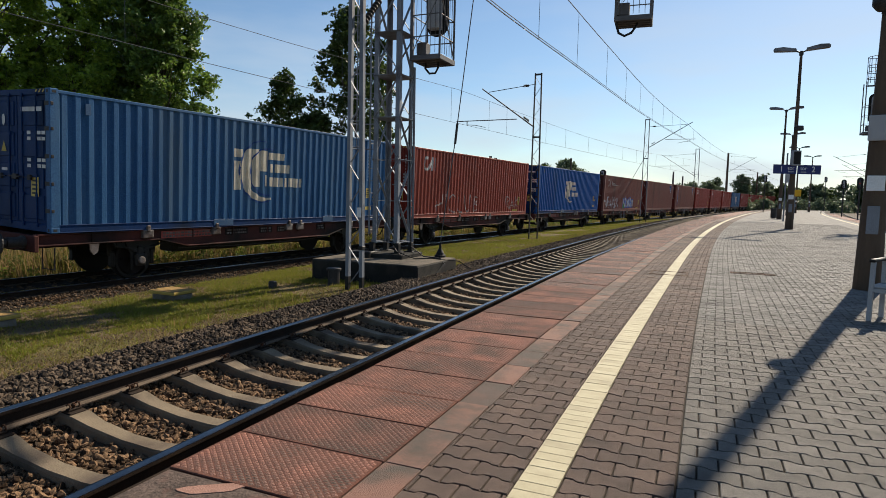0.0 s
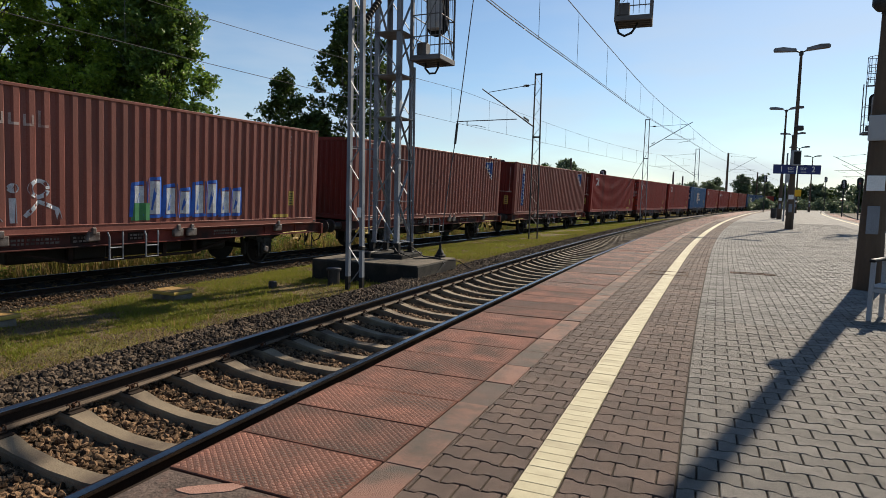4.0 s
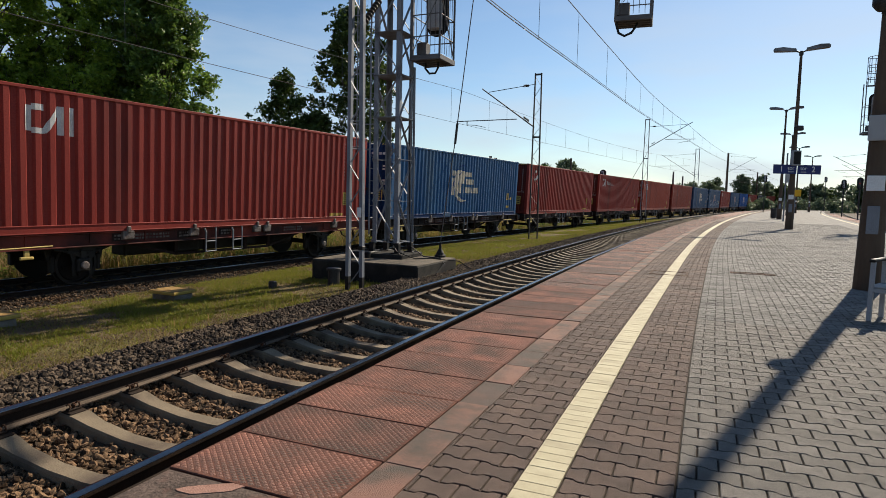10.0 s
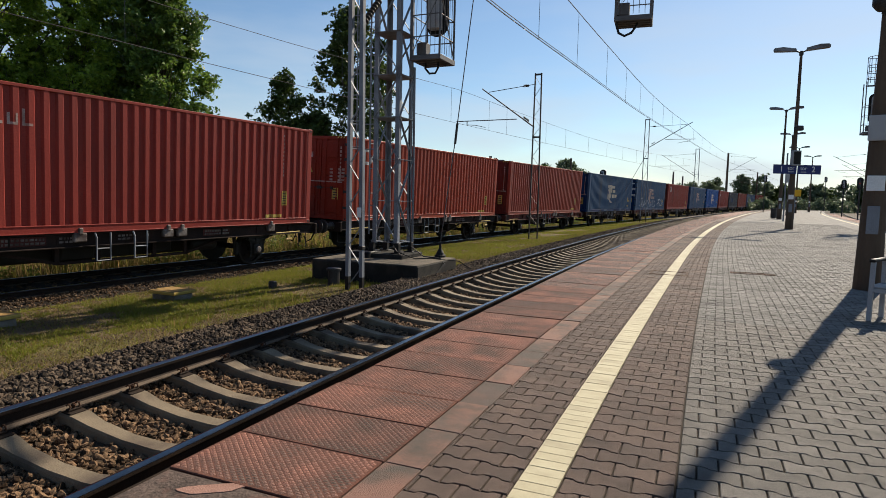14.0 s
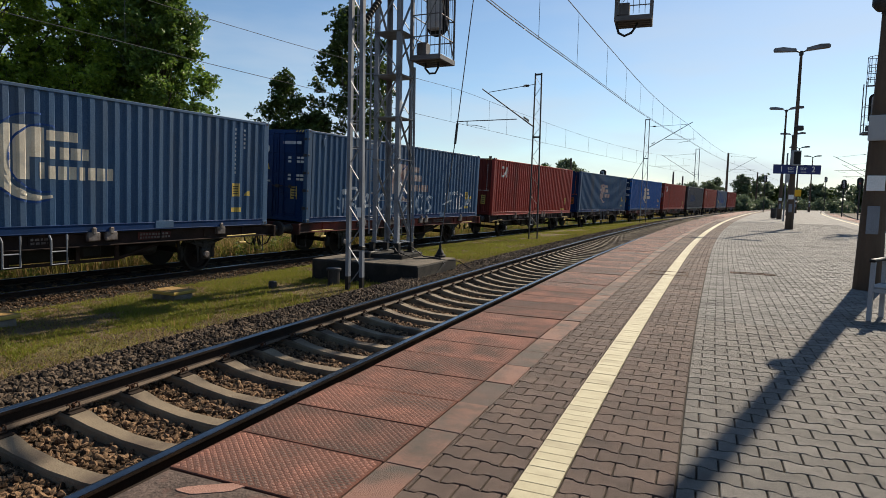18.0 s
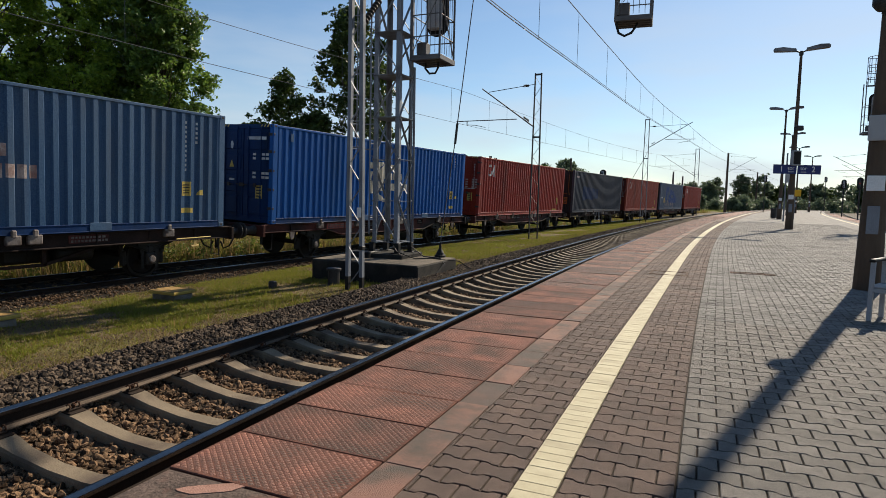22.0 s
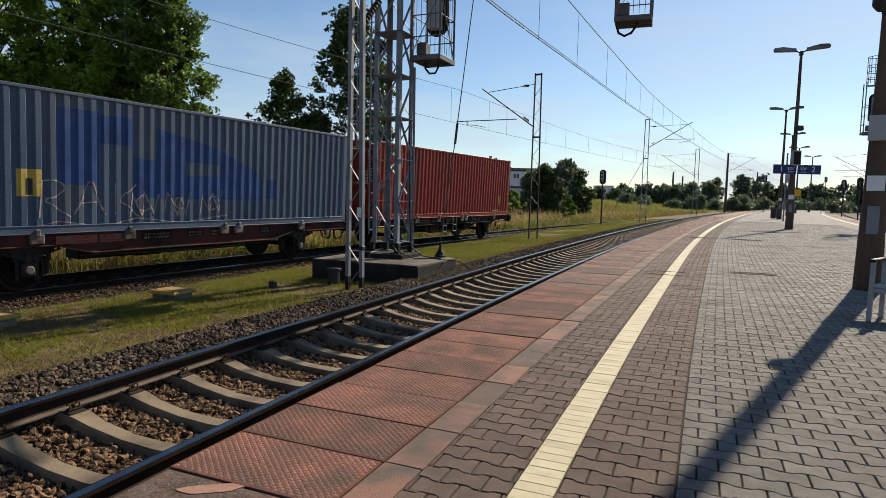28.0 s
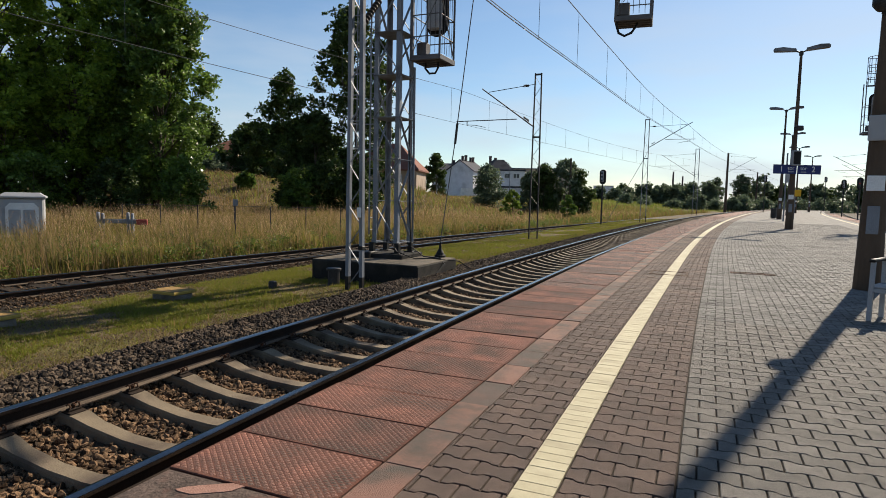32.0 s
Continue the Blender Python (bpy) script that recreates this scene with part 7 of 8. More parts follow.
signal_post(12.9, 50.0, -0.6, 4.0, "light signal post beyond the tall grass")
signal_post(50.9, 97.4, -0.4, 5.8, "light signal post beside the line")
signal_post(80.8, 130.0, 0.0, 6.8, "light signal post past the platform end")
signal_post(40.8, 60.2, -0.5, 4.2, "light signal with a red lens beside the curved track", True)
signal_post(49.5, 76.0, -0.5, 4.6, "light signal beside the curved track")
_sm = thing("signal_mast", "grey signal mast with a caged working platform", "signal tower", spot(25.9, 35.6, -0.5, 25))
part("mast", Geo().tube((0, 0, -0.2), (0, 0, 9.2), 0.13, 0.11, 10), "dark_metal", _sm)
signal_cage(_sm, Matrix.Translation((-1.15, -0.15, 6.15)), 1.0, 0.9, 2.9, True)
part("cantilever", Geo().bar((0, 0, 6.1), (-1.6, 0, 6.1), 0.1).bar((0, 0, 8.9), (-1.6, 0, 8.9), 0.08), "dark_metal", _sm)
g = Geo()
for _z in (9.3, 9.65, 10.0, 10.5):
    g.path([(-1.15 + 0.45 * math.cos(radians(a)), -0.15 + 0.45 * math.sin(radians(a)), _z) for a in range(0, 361, 30)], 0.02, 5)
for _a in range(0, 360, 45):
    g.tube((-1.15 + 0.45 * math.cos(radians(_a)), -0.15 + 0.45 * math.sin(radians(_a)), 9.0), (-1.15 + 0.45 * math.cos(radians(_a)), -0.15 + 0.45 * math.sin(radians(_a)), 10.5), 0.018, 0.018, 5)
part("ladder_cage", g, "grey_paint", _sm, "round ladder cage on top")

# ---- things in the field ----
_m = thing("equipment_cabinet", "grey concrete equipment cabinet in tall grass", "cabinet", spot(-15.45, 22.4, -0.78, -30))
part("body", Geo().box(-0.66, 0.66, -0.50, 0.50, 0.0, 1.84, 0.05), "light_grey", _m)
g = Geo()
g.box(-0.74, 0.74, -0.58, 0.58, 1.82, 1.92, 0.03)
g.add([(-0.70, -0.54, 1.91), (0.70, -0.54, 1.91), (0.70, 0.54, 1.91), (-0.70, 0.54, 1.91), (-0.52, -0.38, 2.03), (0.52, -0.38, 2.03), (0.52, 0.38, 2.03), (-0.52, 0.38, 2.03)], [(0, 1, 5, 4), (1, 2, 6, 5), (2, 3, 7, 6), (3, 0, 4, 7), (4, 5, 6, 7)])
part("roof_slab", g, "light_grey", _m, "bevelled grey roof slab")
g = Geo()
g.prism([(-0.50, 0.15), (0.50, 0.15), (0.50, 1.50), (0.36, 1.66), (-0.36, 1.66), (-0.50, 1.50)], -0.545, -0.49)
part("door_frame", g, "white_paint", _m)
for _x in (-0.40, 0.04):
    part("door_panel", Geo().box(_x, _x + 0.36, -0.57, -0.535, 0.5, 1.42, 0.02), "light_grey", _m)
_m = thing("track_barrier", "weathered grey crossbeam barrier with red end in the grass", "barrier", spot(-13.2, 25.0, -0.93, -8))
part("beam", Geo().box(-1.0, 0.55, -0.06, 0.06, 0.98, 1.16, 0.02), "grey_paint", _m)
part("end_plate", Geo().box(0.55, 0.98, -0.065, 0.065, 0.93, 1.16, 0.02), "plate_red", _m, "faded red beam end")
for _x in (-0.85, 0.30):
    part("post", Geo().box(_x - 0.11, _x - 0.02, -0.1, 0.1, -0.2, 1.44, 0.03).box(_x + 0.06, _x + 0.15, -0.1, 0.1, -0.2, 1.40, 0.03), "grey_paint", _m)
_m = thing("marker_sign", "small grey marker sign on a thin post", "sign", spot(-8.2, 24.0, -0.8, -15))
part("post", Geo().tube((0, 0, -0.2), (0, 0, 1.8), 0.02, 0.02, 6), "dark_metal", _m)
part("panel", Geo().box(-0.1, 0.1, -0.02, 0.0, 1.7, 1.95, 0.005), "grey_paint", _m)
_m = thing("field_fence", "low wire fence in the tall grass", "fence")
for _k in range(9):
    part("fence_post", Geo().box(-0.02, 0.02, -0.02, 0.02, -0.2, 1.55, 0.004), "dark_metal", _m, at=Matrix.Translation((-14.5 + _k * 1.6, 27.5 + _k * 0.25, -0.75)))
part("fence_wire", Geo().path([(-14.5 + k * 1.6, 27.5 + k * 0.25, 0.78) for k in range(9)], 0.008, 4), "wire", _m)


# ---- plants ----
def ground_z(x, y):
    return float(rise(np.array([float(x)]), np.array([float(y)]))[0])


def leaf_cloud(centres, radii, per, size, seed, squash=0.8, spray=0.0):
    """Diamond leaves in sprays round clump centres; the sprays reach unevenly out of the clump."""
    r = np.random.RandomState(seed)
    centres, radii = np.asarray(centres), np.asarray(radii)
    if spray:
        m = max(2, per // 16)
        c = np.repeat(centres, m, 0)
        rad = np.repeat(radii, m)
        d = r.normal(size=(len(c), 3))
        d /= np.linalg.norm(d, axis=1)[:, None]
        far = r.uniform(0.1, 1.0, len(c)) ** 0.55 * np.where(r.uniform(0, 1, len(c)) < 0.18, r.uniform(1.0, 1.5, len(c)), 1.0)
        centres = c + d * (rad * far)[:, None] * np.array([1, 1, squash])
        radii = spray * r.uniform(0.55, 1.35, len(c))
        per = max(1, per // m)
    n = len(centres) * per
    c = np.repeat(centres, per, 0)
    rad = np.repeat(radii, per)
    d = r.normal(size=(n, 3))
    d /= np.linalg.norm(d, axis=1)[:, None]
    rr = r.uniform(0.1, 1.0, n) ** 0.6
    p = c + d * (rad * rr)[:, None] * np.array([1, 1, squash])
    a = r.normal(size=(n, 3))
    a[:, 2] *= 0.6
    a /= np.linalg.norm(a, axis=1)[:, None]
    b = np.cross(a, r.normal(size=(n, 3)))
    b /= np.linalg.norm(b, axis=1)[:, None]
    s = size * r.uniform(0.55, 1.35, n)[:, None]
    v = np.stack([p - a * s * 0.6, p + b * s * 0.38 + a * s * 0.05, p + a * s * 0.6, p - b * s * 0.38 + a * s * 0.05], 1).reshape(-1, 3)
    return v, np.arange(n * 4).reshape(-1, 4)


def tree(name, x, y, h, r, label, leaf="leaf", leaves=9000, size=0.24, seed=1, low=0.18, clumps=90, trunk=0.2, lean=0.0, category="tree", group="", z=None, full=0.23, spray=0.0):
    """Tapered trunk, limbs and a ragged crown of clumps."""
    q = random.Random(seed)
    z0 = (ground_z(x, y) if z is None else z) - 0.15
    root = thing(name, label, category, Matrix.Translation((x, y, z0)), group)
    g = Geo()
    spine = [Vector((lean * h * t + 0.03 * h * math.sin(3 * t + seed), 0.02 * h * math.cos(4 * t + seed), h * t)) for t in (0, 0.15, 0.35, 0.55, 0.75, 0.92)]
    if trunk > 0:
        g.path(spine, [trunk * k for k in (1.25, 1.0, 0.8, 0.55, 0.32, 0.1)], 8)
    cs, rs = [], []
    for i in range(clumps):
        t = low + (1 - low) * (q.random() ** 0.85)
        env = r * (math.sin(math.pi * min(1, (t - low) / (1 - low) * 0.86 + 0.13)) ** 0.7)
        a = q.uniform(0, 2 * math.pi)
        d = env * (0.25 + 0.75 * q.random() ** 0.5) * (0.82 + 0.3 * math.sin(a * 3 + seed) * math.sin(t * 9 + seed))
        c = Vector((lean * h * t + d * math.cos(a), d * math.sin(a), h * t))
        cs.append(tuple(c))
        rs.append(r * full * q.uniform(0.7, 1.3))
        if trunk > 0 and i % 3 == 0:
            k = max(0.08, t - 0.16 - 0.1 * q.random())
            s = Vector((lean * h * k, 0, h * k))
            mid = (s + c) / 2 + Vector((0, 0, -0.03 * h))
            g.path([s, mid, c], [trunk * 0.32, trunk * 0.2, trunk * 0.07], 5)
    if trunk > 0:
        part("trunk", g, "bark", root, "grey-brown trunk and limbs", smooth=True)
    v, f = leaf_cloud(cs, rs, max(1, leaves // clumps), size, seed, 0.8, spray)
    part("crown", quick_mesh("crown", v, f, leaf), None, root, "uneven leafy crown")
    return root


_tl = "tall broadleaf tree with dense green foliage"
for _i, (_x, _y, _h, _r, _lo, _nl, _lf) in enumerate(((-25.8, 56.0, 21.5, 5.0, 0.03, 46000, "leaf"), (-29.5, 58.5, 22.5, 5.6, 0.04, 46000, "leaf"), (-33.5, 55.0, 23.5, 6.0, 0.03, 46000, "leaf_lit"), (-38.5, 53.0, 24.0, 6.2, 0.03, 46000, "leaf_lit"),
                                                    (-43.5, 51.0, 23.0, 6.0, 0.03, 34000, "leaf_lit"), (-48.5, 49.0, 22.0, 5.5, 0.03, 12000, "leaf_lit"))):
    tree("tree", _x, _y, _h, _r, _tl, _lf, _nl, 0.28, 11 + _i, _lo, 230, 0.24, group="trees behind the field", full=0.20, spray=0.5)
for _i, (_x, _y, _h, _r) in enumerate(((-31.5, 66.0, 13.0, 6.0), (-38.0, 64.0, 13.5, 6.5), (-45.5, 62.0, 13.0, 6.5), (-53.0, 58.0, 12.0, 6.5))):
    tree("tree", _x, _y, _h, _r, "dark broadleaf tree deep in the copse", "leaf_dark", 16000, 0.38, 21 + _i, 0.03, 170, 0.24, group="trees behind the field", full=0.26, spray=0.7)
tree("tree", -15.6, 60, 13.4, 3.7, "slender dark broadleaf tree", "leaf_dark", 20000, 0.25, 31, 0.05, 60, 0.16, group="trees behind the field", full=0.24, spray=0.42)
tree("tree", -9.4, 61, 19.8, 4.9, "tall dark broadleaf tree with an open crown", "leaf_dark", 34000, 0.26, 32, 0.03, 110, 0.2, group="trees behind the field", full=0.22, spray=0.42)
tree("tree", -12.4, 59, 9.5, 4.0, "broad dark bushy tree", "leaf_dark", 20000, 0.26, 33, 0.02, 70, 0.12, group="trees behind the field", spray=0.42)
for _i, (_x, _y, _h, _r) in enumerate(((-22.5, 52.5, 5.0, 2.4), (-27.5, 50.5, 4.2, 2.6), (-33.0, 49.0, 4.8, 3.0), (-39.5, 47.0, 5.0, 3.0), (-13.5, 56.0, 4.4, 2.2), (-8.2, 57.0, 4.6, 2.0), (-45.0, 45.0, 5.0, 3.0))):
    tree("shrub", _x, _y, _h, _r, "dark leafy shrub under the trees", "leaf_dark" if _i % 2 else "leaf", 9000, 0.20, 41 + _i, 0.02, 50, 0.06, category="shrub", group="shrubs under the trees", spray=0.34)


def to_height(x, y, top):
    """Height of a plant that stands on the ground at x, y and ends at a given level."""
    return top - ground_z(x, y) + 0.15


for _i, (_x, _y, _t) in enumerate(((-46.0, 93, 11.5), (-43.4, 96, 11.0), (-40.8, 94, 11.8), (-38.2, 96, 11.3), (-35.8, 94, 11.6), (-31.6, 101, 11.2), (-34.0, 103, 11.4), (-30.2, 93, 11.0), (-27.8, 95, 11.5), (-25.4, 93, 10.8), (-22.8, 95, 11.2), (-20.2, 94, 10.4), (-17.6, 96, 10.0))):
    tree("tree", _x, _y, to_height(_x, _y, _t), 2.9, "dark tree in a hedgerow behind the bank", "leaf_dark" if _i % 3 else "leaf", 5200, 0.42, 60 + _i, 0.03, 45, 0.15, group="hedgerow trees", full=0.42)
for _i, (_x, _y, _t, _r, _l) in enumerate(((-33.6, 88.0, 6.6, 2.6, "leaf_far"), (-29.0, 90.0, 6.4, 2.2, "leaf_dark"), (-24.0, 88.0, 6.2, 2.2, "leaf_dark"), (-24.0, 74.0, 3.6, 1.2, "leaf"), (-37.5, 86.0, 7.0, 2.8, "leaf"))):
    tree("shrub", _x, _y, to_height(_x, _y, _t), _r, "green shrub on the grassy bank", _l, 3500, 0.28, 75 + _i, 0.02, 45, 0.06, category="shrub", group="shrubs on the bank", full=0.35)
tree("tree", -1.4, 95, to_height(-1.4, 95, 7.6), 2.4, "round dark tree beside the houses", "leaf_dark", 5000, 0.32, 81, 0.04, 60, 0.15)
tree("tree", 6.0, 85, to_height(6.0, 85, 5.5), 2.5, "rounded green tree before the houses", "leaf_far", 6000, 0.3, 82, 0.03, 60, 0.12, full=0.34)
tree("shrub", 6.7, 60, to_height(6.7, 60, 2.1), 1.15, "bright green shrub in the field", "leaf_bright", 5000, 0.16, 83, 0.02, 40, 0.05, category="shrub")
for _i, (_x, _y, _t, _r) in enumerate(((11.6, 82, 4.7, 2.0), (13.2, 80, 5.5, 2.4), (15.9, 80, 6.4, 2.6), (17.6, 79, 4.9, 1.8))):
    tree("tree", _x, _y, to_height(_x, _y, _t), _r, "dense green tree at the field's edge", "leaf_dark" if _i % 2 else "leaf_far", 6000, 0.3, 84 + _i, 0.02, 60, 0.12, group="trees at the field's edge", full=0.32)
tree("shrub", 12.6, 62, to_height(12.6, 62, 1.7), 0.9, "dark green shrub in the field", "leaf", 3000, 0.2, 91, 0.02, 40, 0.05, category="shrub")


def belt():
    """A continuous belt of trees closing the view along the line."""
    q = random.Random(77)
    xs, tops = [44, 64, 77, 84, 89, 94, 99, 108, 121, 160], [5.0, 5.6, 6.6, 8.2, 9.4, 6.4, 5.6, 6.6, 6.0, 6.8]
    for i in range(66):
        x = 40 + i * 1.75 + q.uniform(-0.8, 0.8)
        y = 186 - 0.14 * (x - 44) + q.uniform(-7, 7)
        top = float(np.interp(x, xs, tops)) + q.uniform(-1.3, 0.7)
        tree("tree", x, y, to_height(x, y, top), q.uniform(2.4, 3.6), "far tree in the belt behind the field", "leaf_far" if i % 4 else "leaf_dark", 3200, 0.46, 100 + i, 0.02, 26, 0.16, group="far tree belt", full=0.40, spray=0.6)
    for i in range(26):
        x = 46 + i * 2.9 + q.uniform(-1, 1)
        y = 150 + q.uniform(-8, 8)
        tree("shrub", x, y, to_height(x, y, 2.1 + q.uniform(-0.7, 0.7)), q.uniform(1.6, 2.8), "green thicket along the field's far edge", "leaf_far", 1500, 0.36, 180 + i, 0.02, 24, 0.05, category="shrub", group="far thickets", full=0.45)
    for x, y, top, r in ((66, 140, 2.4, 1.8), (71, 146, 3.0, 2.2), (104, 140, 2.4, 2.6), (112, 144, 4.0, 3.0), (121, 142, 5.5, 3.4), (131, 140, 6.5, 3.6)):
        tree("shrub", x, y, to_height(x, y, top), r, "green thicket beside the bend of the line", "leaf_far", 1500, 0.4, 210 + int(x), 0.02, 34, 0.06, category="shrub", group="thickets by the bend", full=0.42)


belt()


def blades(where, height, width, seed, bend=0.35):
    """Bent blades; neighbours lean alike, as wind and rain have laid them."""
    r = np.random.RandomState(seed)
    n = len(where)
    a = r.uniform(0, 2 * math.pi, n)
    side = np.stack([np.cos(a), np.sin(a), np.zeros(n)], 1) * (width * r.uniform(0.5, 1.3, n) / 2)[:, None]
    lie = np.sin(where[:, 0] * 0.9 + 2.1 * np.sin(where[:, 1] * 0.7)) * 3.1 + r.normal(0, 0.9, n)
    reach = np.abs(r.normal(0.0, bend, n)) * height
    out = np.stack([np.cos(lie), np.sin(lie), np.zeros(n)], 1) * reach[:, None]
    up = np.stack([np.zeros(n), np.zeros(n), np.sqrt(np.maximum(height ** 2 - reach ** 2, (0.35 * height) ** 2))], 1)
    v = np.stack([where - side, where + side, where + up * 0.62 + out * 0.3 + side * 0.7, where + up * 0.62 + out * 0.3 - side * 0.7, where + up + out], 1).reshape(-1, 3)
    i = np.arange(n) * 5
    f = [tuple(q) for q in np.stack([i, i + 1, i + 2, i + 3], 1).tolist()] + [tuple(q) for q in np.stack([i + 3, i + 2, i + 4], 1).tolist()]
    return v, f


def tufts(where, height, width, seed):
    """Short blades of one face each."""
    r = np.random.RandomState(seed)
    n = len(where)
    a = r.uniform(0, 2 * math.pi, n)
    side = np.stack([np.cos(a), np.sin(a), np.zeros(n)], 1) * (width * r.uniform(0.6, 1.4, n) / 2)[:, None]
    tip = np.stack([r.normal(0, 0.6, n) * height, r.normal(0, 0.6, n) * height, height], 1)
    v = np.stack([where - side, where + side, where + tip], 1).reshape(-1, 3)
    return v, np.arange(n * 3).reshape(-1, 3)


def seed_heads(where, height, size, seed):
    """Thin stalks with a feathery head."""
    r = np.random.RandomState(seed)
    n = len(where)
    a = r.uniform(0, 2 * math.pi, n)
    e = np.stack([np.cos(a), np.sin(a), np.zeros(n)], 1)
    lean = np.stack([r.normal(-0.10, 0.34, n), r.normal(-0.02, 0.34, n), r.uniform(0.75, 1.0, n)], 1) * height[:, None]
    top = where + lean
    w = size * r.uniform(0.6, 1.3, n)
    st = e * (w * 0.10)[:, None]
    hd = e * (w * 0.5)[:, None]
    ax = lean / np.linalg.norm(lean, axis=1)[:, None] * (w * r.uniform(2.4, 4.2, n))[:, None]
    v = np.stack([where - st, where + st, top + st, top - st, top - ax * 0.15, top + hd + ax * 0.35, top + ax * 1.1, top - hd + ax * 0.35], 1).reshape(-1, 3)
    i = np.arange(n) * 8
    f = np.concatenate([np.stack([i, i + 1, i + 2, i + 3], 1), np.stack([i + 4, i + 5, i + 6, i + 7], 1)])
    return v, f


def scatter(n, s0, s1, o0, o1, seed, track=T2, power=1.0, patch=None):
    """Places on the ground in a band beside a track."""
    r = np.random.RandomState(seed)
    s = s0 + (s1 - s0) * r.uniform(0, 1, n) ** power
    o = o0 + (o1 - o0) * r.uniform(0, 1, n) ** power
    x, y, t = (np.interp(s, ARC, a) for a in track.line)
    X, Y = x + o * np.cos(t), y - o * np.sin(t)
    if patch:
        k = np.sin(X * 0.9 + 1.7 * np.sin(Y * 0.55)) * np.sin(Y * 0.8 + 1.3 * np.sin(X * 0.6)) + 0.5 * np.sin(X * 2.3 + Y * 1.9 + np.sin(X * 5.1))
        k = k + 0.55 * np.sin(X * 6.3 + 1.9 * np.sin(Y * 4.7)) * np.sin(Y * 5.6 + 1.6 * np.sin(X * 3.9))
        keep = r.uniform(0, 1, n) < np.clip(0.5 + k * patch, 0.06, 1)
        X, Y = X[keep], Y[keep]
    return np.stack([X, Y, rise(X, Y)], 1)


def grass(name, where, height, width, seed, mat, label, bend=0.35):
    v, f = blades(where, height, width, seed, bend)
    tagged(new(name, quick_mesh(name, v, f, mat)), label, "grass", kind="stuff")


def build_grass():
    r = np.random.RandomState(5)

    def swell(p, low, high):
        """Heights that come in taller and shorter stands."""
        k = np.sin(p[:, 0] * 1.1 + 1.4 * np.sin(p[:, 1] * 0.8)) * np.sin(p[:, 1] * 0.9 + 1.2 * np.sin(p[:, 0] * 1.3))
        return r.uniform(low, high, len(p)) * (0.85 + 0.38 * k)
    p = scatter(170000, -8, 40, -2.2, -20, 1, T2, 1.25)
    grass("tall_grass", p, swell(p, 0.45, 1.2), 0.018, 2, "tall_grass", "tall unmown grass going to seed beside the freight track", 0.5)
    p = scatter(60000, -8, 45, -2.9, -22, 3, T2, 1.15, 0.55)
    v, f = seed_heads(p, swell(p, 0.65, 1.4), 0.021, 4)
    tagged(new("grass_seed_heads", quick_mesh("grass_seed_heads", v, f, "straw")), "straw-coloured seed heads standing over the grass", "grass", kind="stuff")
    # leafy herbs along the foot of the tall grass
    p = scatter(2600, -8, 34, -2.4, -9.0, 23, T2, 1.5, 0.9)
    p[:, 2] += r.uniform(0.1, 0.6, len(p))
    v, f = leaf_cloud(p, r.uniform(0.14, 0.32, len(p)), 34, 0.075, 24, 1.2)
    tagged(new("herbs", quick_mesh("herbs", v, f, "herb")), "leafy green herbs among the tall grass", "weeds", kind="stuff")
    p = scatter(2600, -8, 60, -1.9, -4.6, 27, T2, 1.0, 0.8)
    p[:, 2] += r.uniform(0.05, 0.5, len(p))
    v, f = leaf_cloud(p, r.uniform(0.12, 0.30, len(p)), 30, 0.07, 28, 1.2)
    tagged(new("herbs", quick_mesh("herbs", v, f, "herb")), "leafy green weeds along the edge of the freight track", "weeds", kind="stuff")
    p = scatter(75000, 20, 130, -2.2, -60, 6, T2, 1.0)
    grass("far_grass", p, swell(p, 0.35, 0.95), 0.06, 7, "field_grass", "tall field grass running to the trees", 0.5)
    p = scatter(62000, 10, 90, -3.5, -60, 8, T2, 1.0, 0.6)
    v, f = seed_heads(p, swell(p, 0.5, 1.05), 0.036, 9)
    tagged(new("far_seed_heads", quick_mesh("far_seed_heads", v, f, "straw")), "pale dry seed heads across the field", "grass", kind="stuff")
    p = scatter(85000, 45, 215, -3.0, -95, 21, T2, 1.0)
    grass("meadow", p, swell(p, 0.3, 0.85), 0.12, 22, "meadow", "lush green meadow along the far line", 0.5)
    # short turf between the tracks
    p = scatter(640000, -6, 20, -1.95, -7.1, 10, T1, 1.15, 1.6)
    v, f = tufts(p, r.uniform(0.010, 0.055, len(p)) * np.where(r.uniform(0, 1, len(p)) < 0.12, 1.9, 0.9), 0.013, 11)
    tagged(new("turf", quick_mesh("turf", v, f, "turf")), "short patchy turf between the two tracks", "grass", kind="stuff")
    p = scatter(240000, -6, 24, -2.0, -7.3, 25, T1, 1.15, -1.2)
    v, f = tufts(p, r.uniform(0.006, 0.028, len(p)), 0.012, 26)
    tagged(new("dry_turf", quick_mesh("dry_turf", v, f, "dry_turf")), "dry mown straw lying on the turf", "grass", kind="stuff")
    p = scatter(200000, 17, 62, -2.25, -7.0, 12, T1, 1.25, 1.4)
    v, f = tufts(p, r.uniform(0.015, 0.075, len(p)), 0.028, 13)
    tagged(new("turf", quick_mesh("turf", v, f, "turf")), "short patchy turf between the two tracks", "grass", kind="stuff")
    p = scatter(1500, -6, 30, -2.3, -2.9, 14, T1, 1.2, 0.6)
    grass("weeds", p, r.uniform(0.06, 0.2, len(p)), 0.015, 15, "tall_grass", "weeds at the foot of the ballast", 0.6)
    p = scatter(9000, -4, 60, -2.2, -1.7, 16, T2, 1.0, 0.4)
    grass("weeds", p, r.uniform(0.1, 0.45, len(p)), 0.02, 17, "tall_grass", "weeds beside the freight track", 0.5)
    p = scatter(9000, 45, 130, 23.5, 40, 18, T1, 1.0, 0.2)
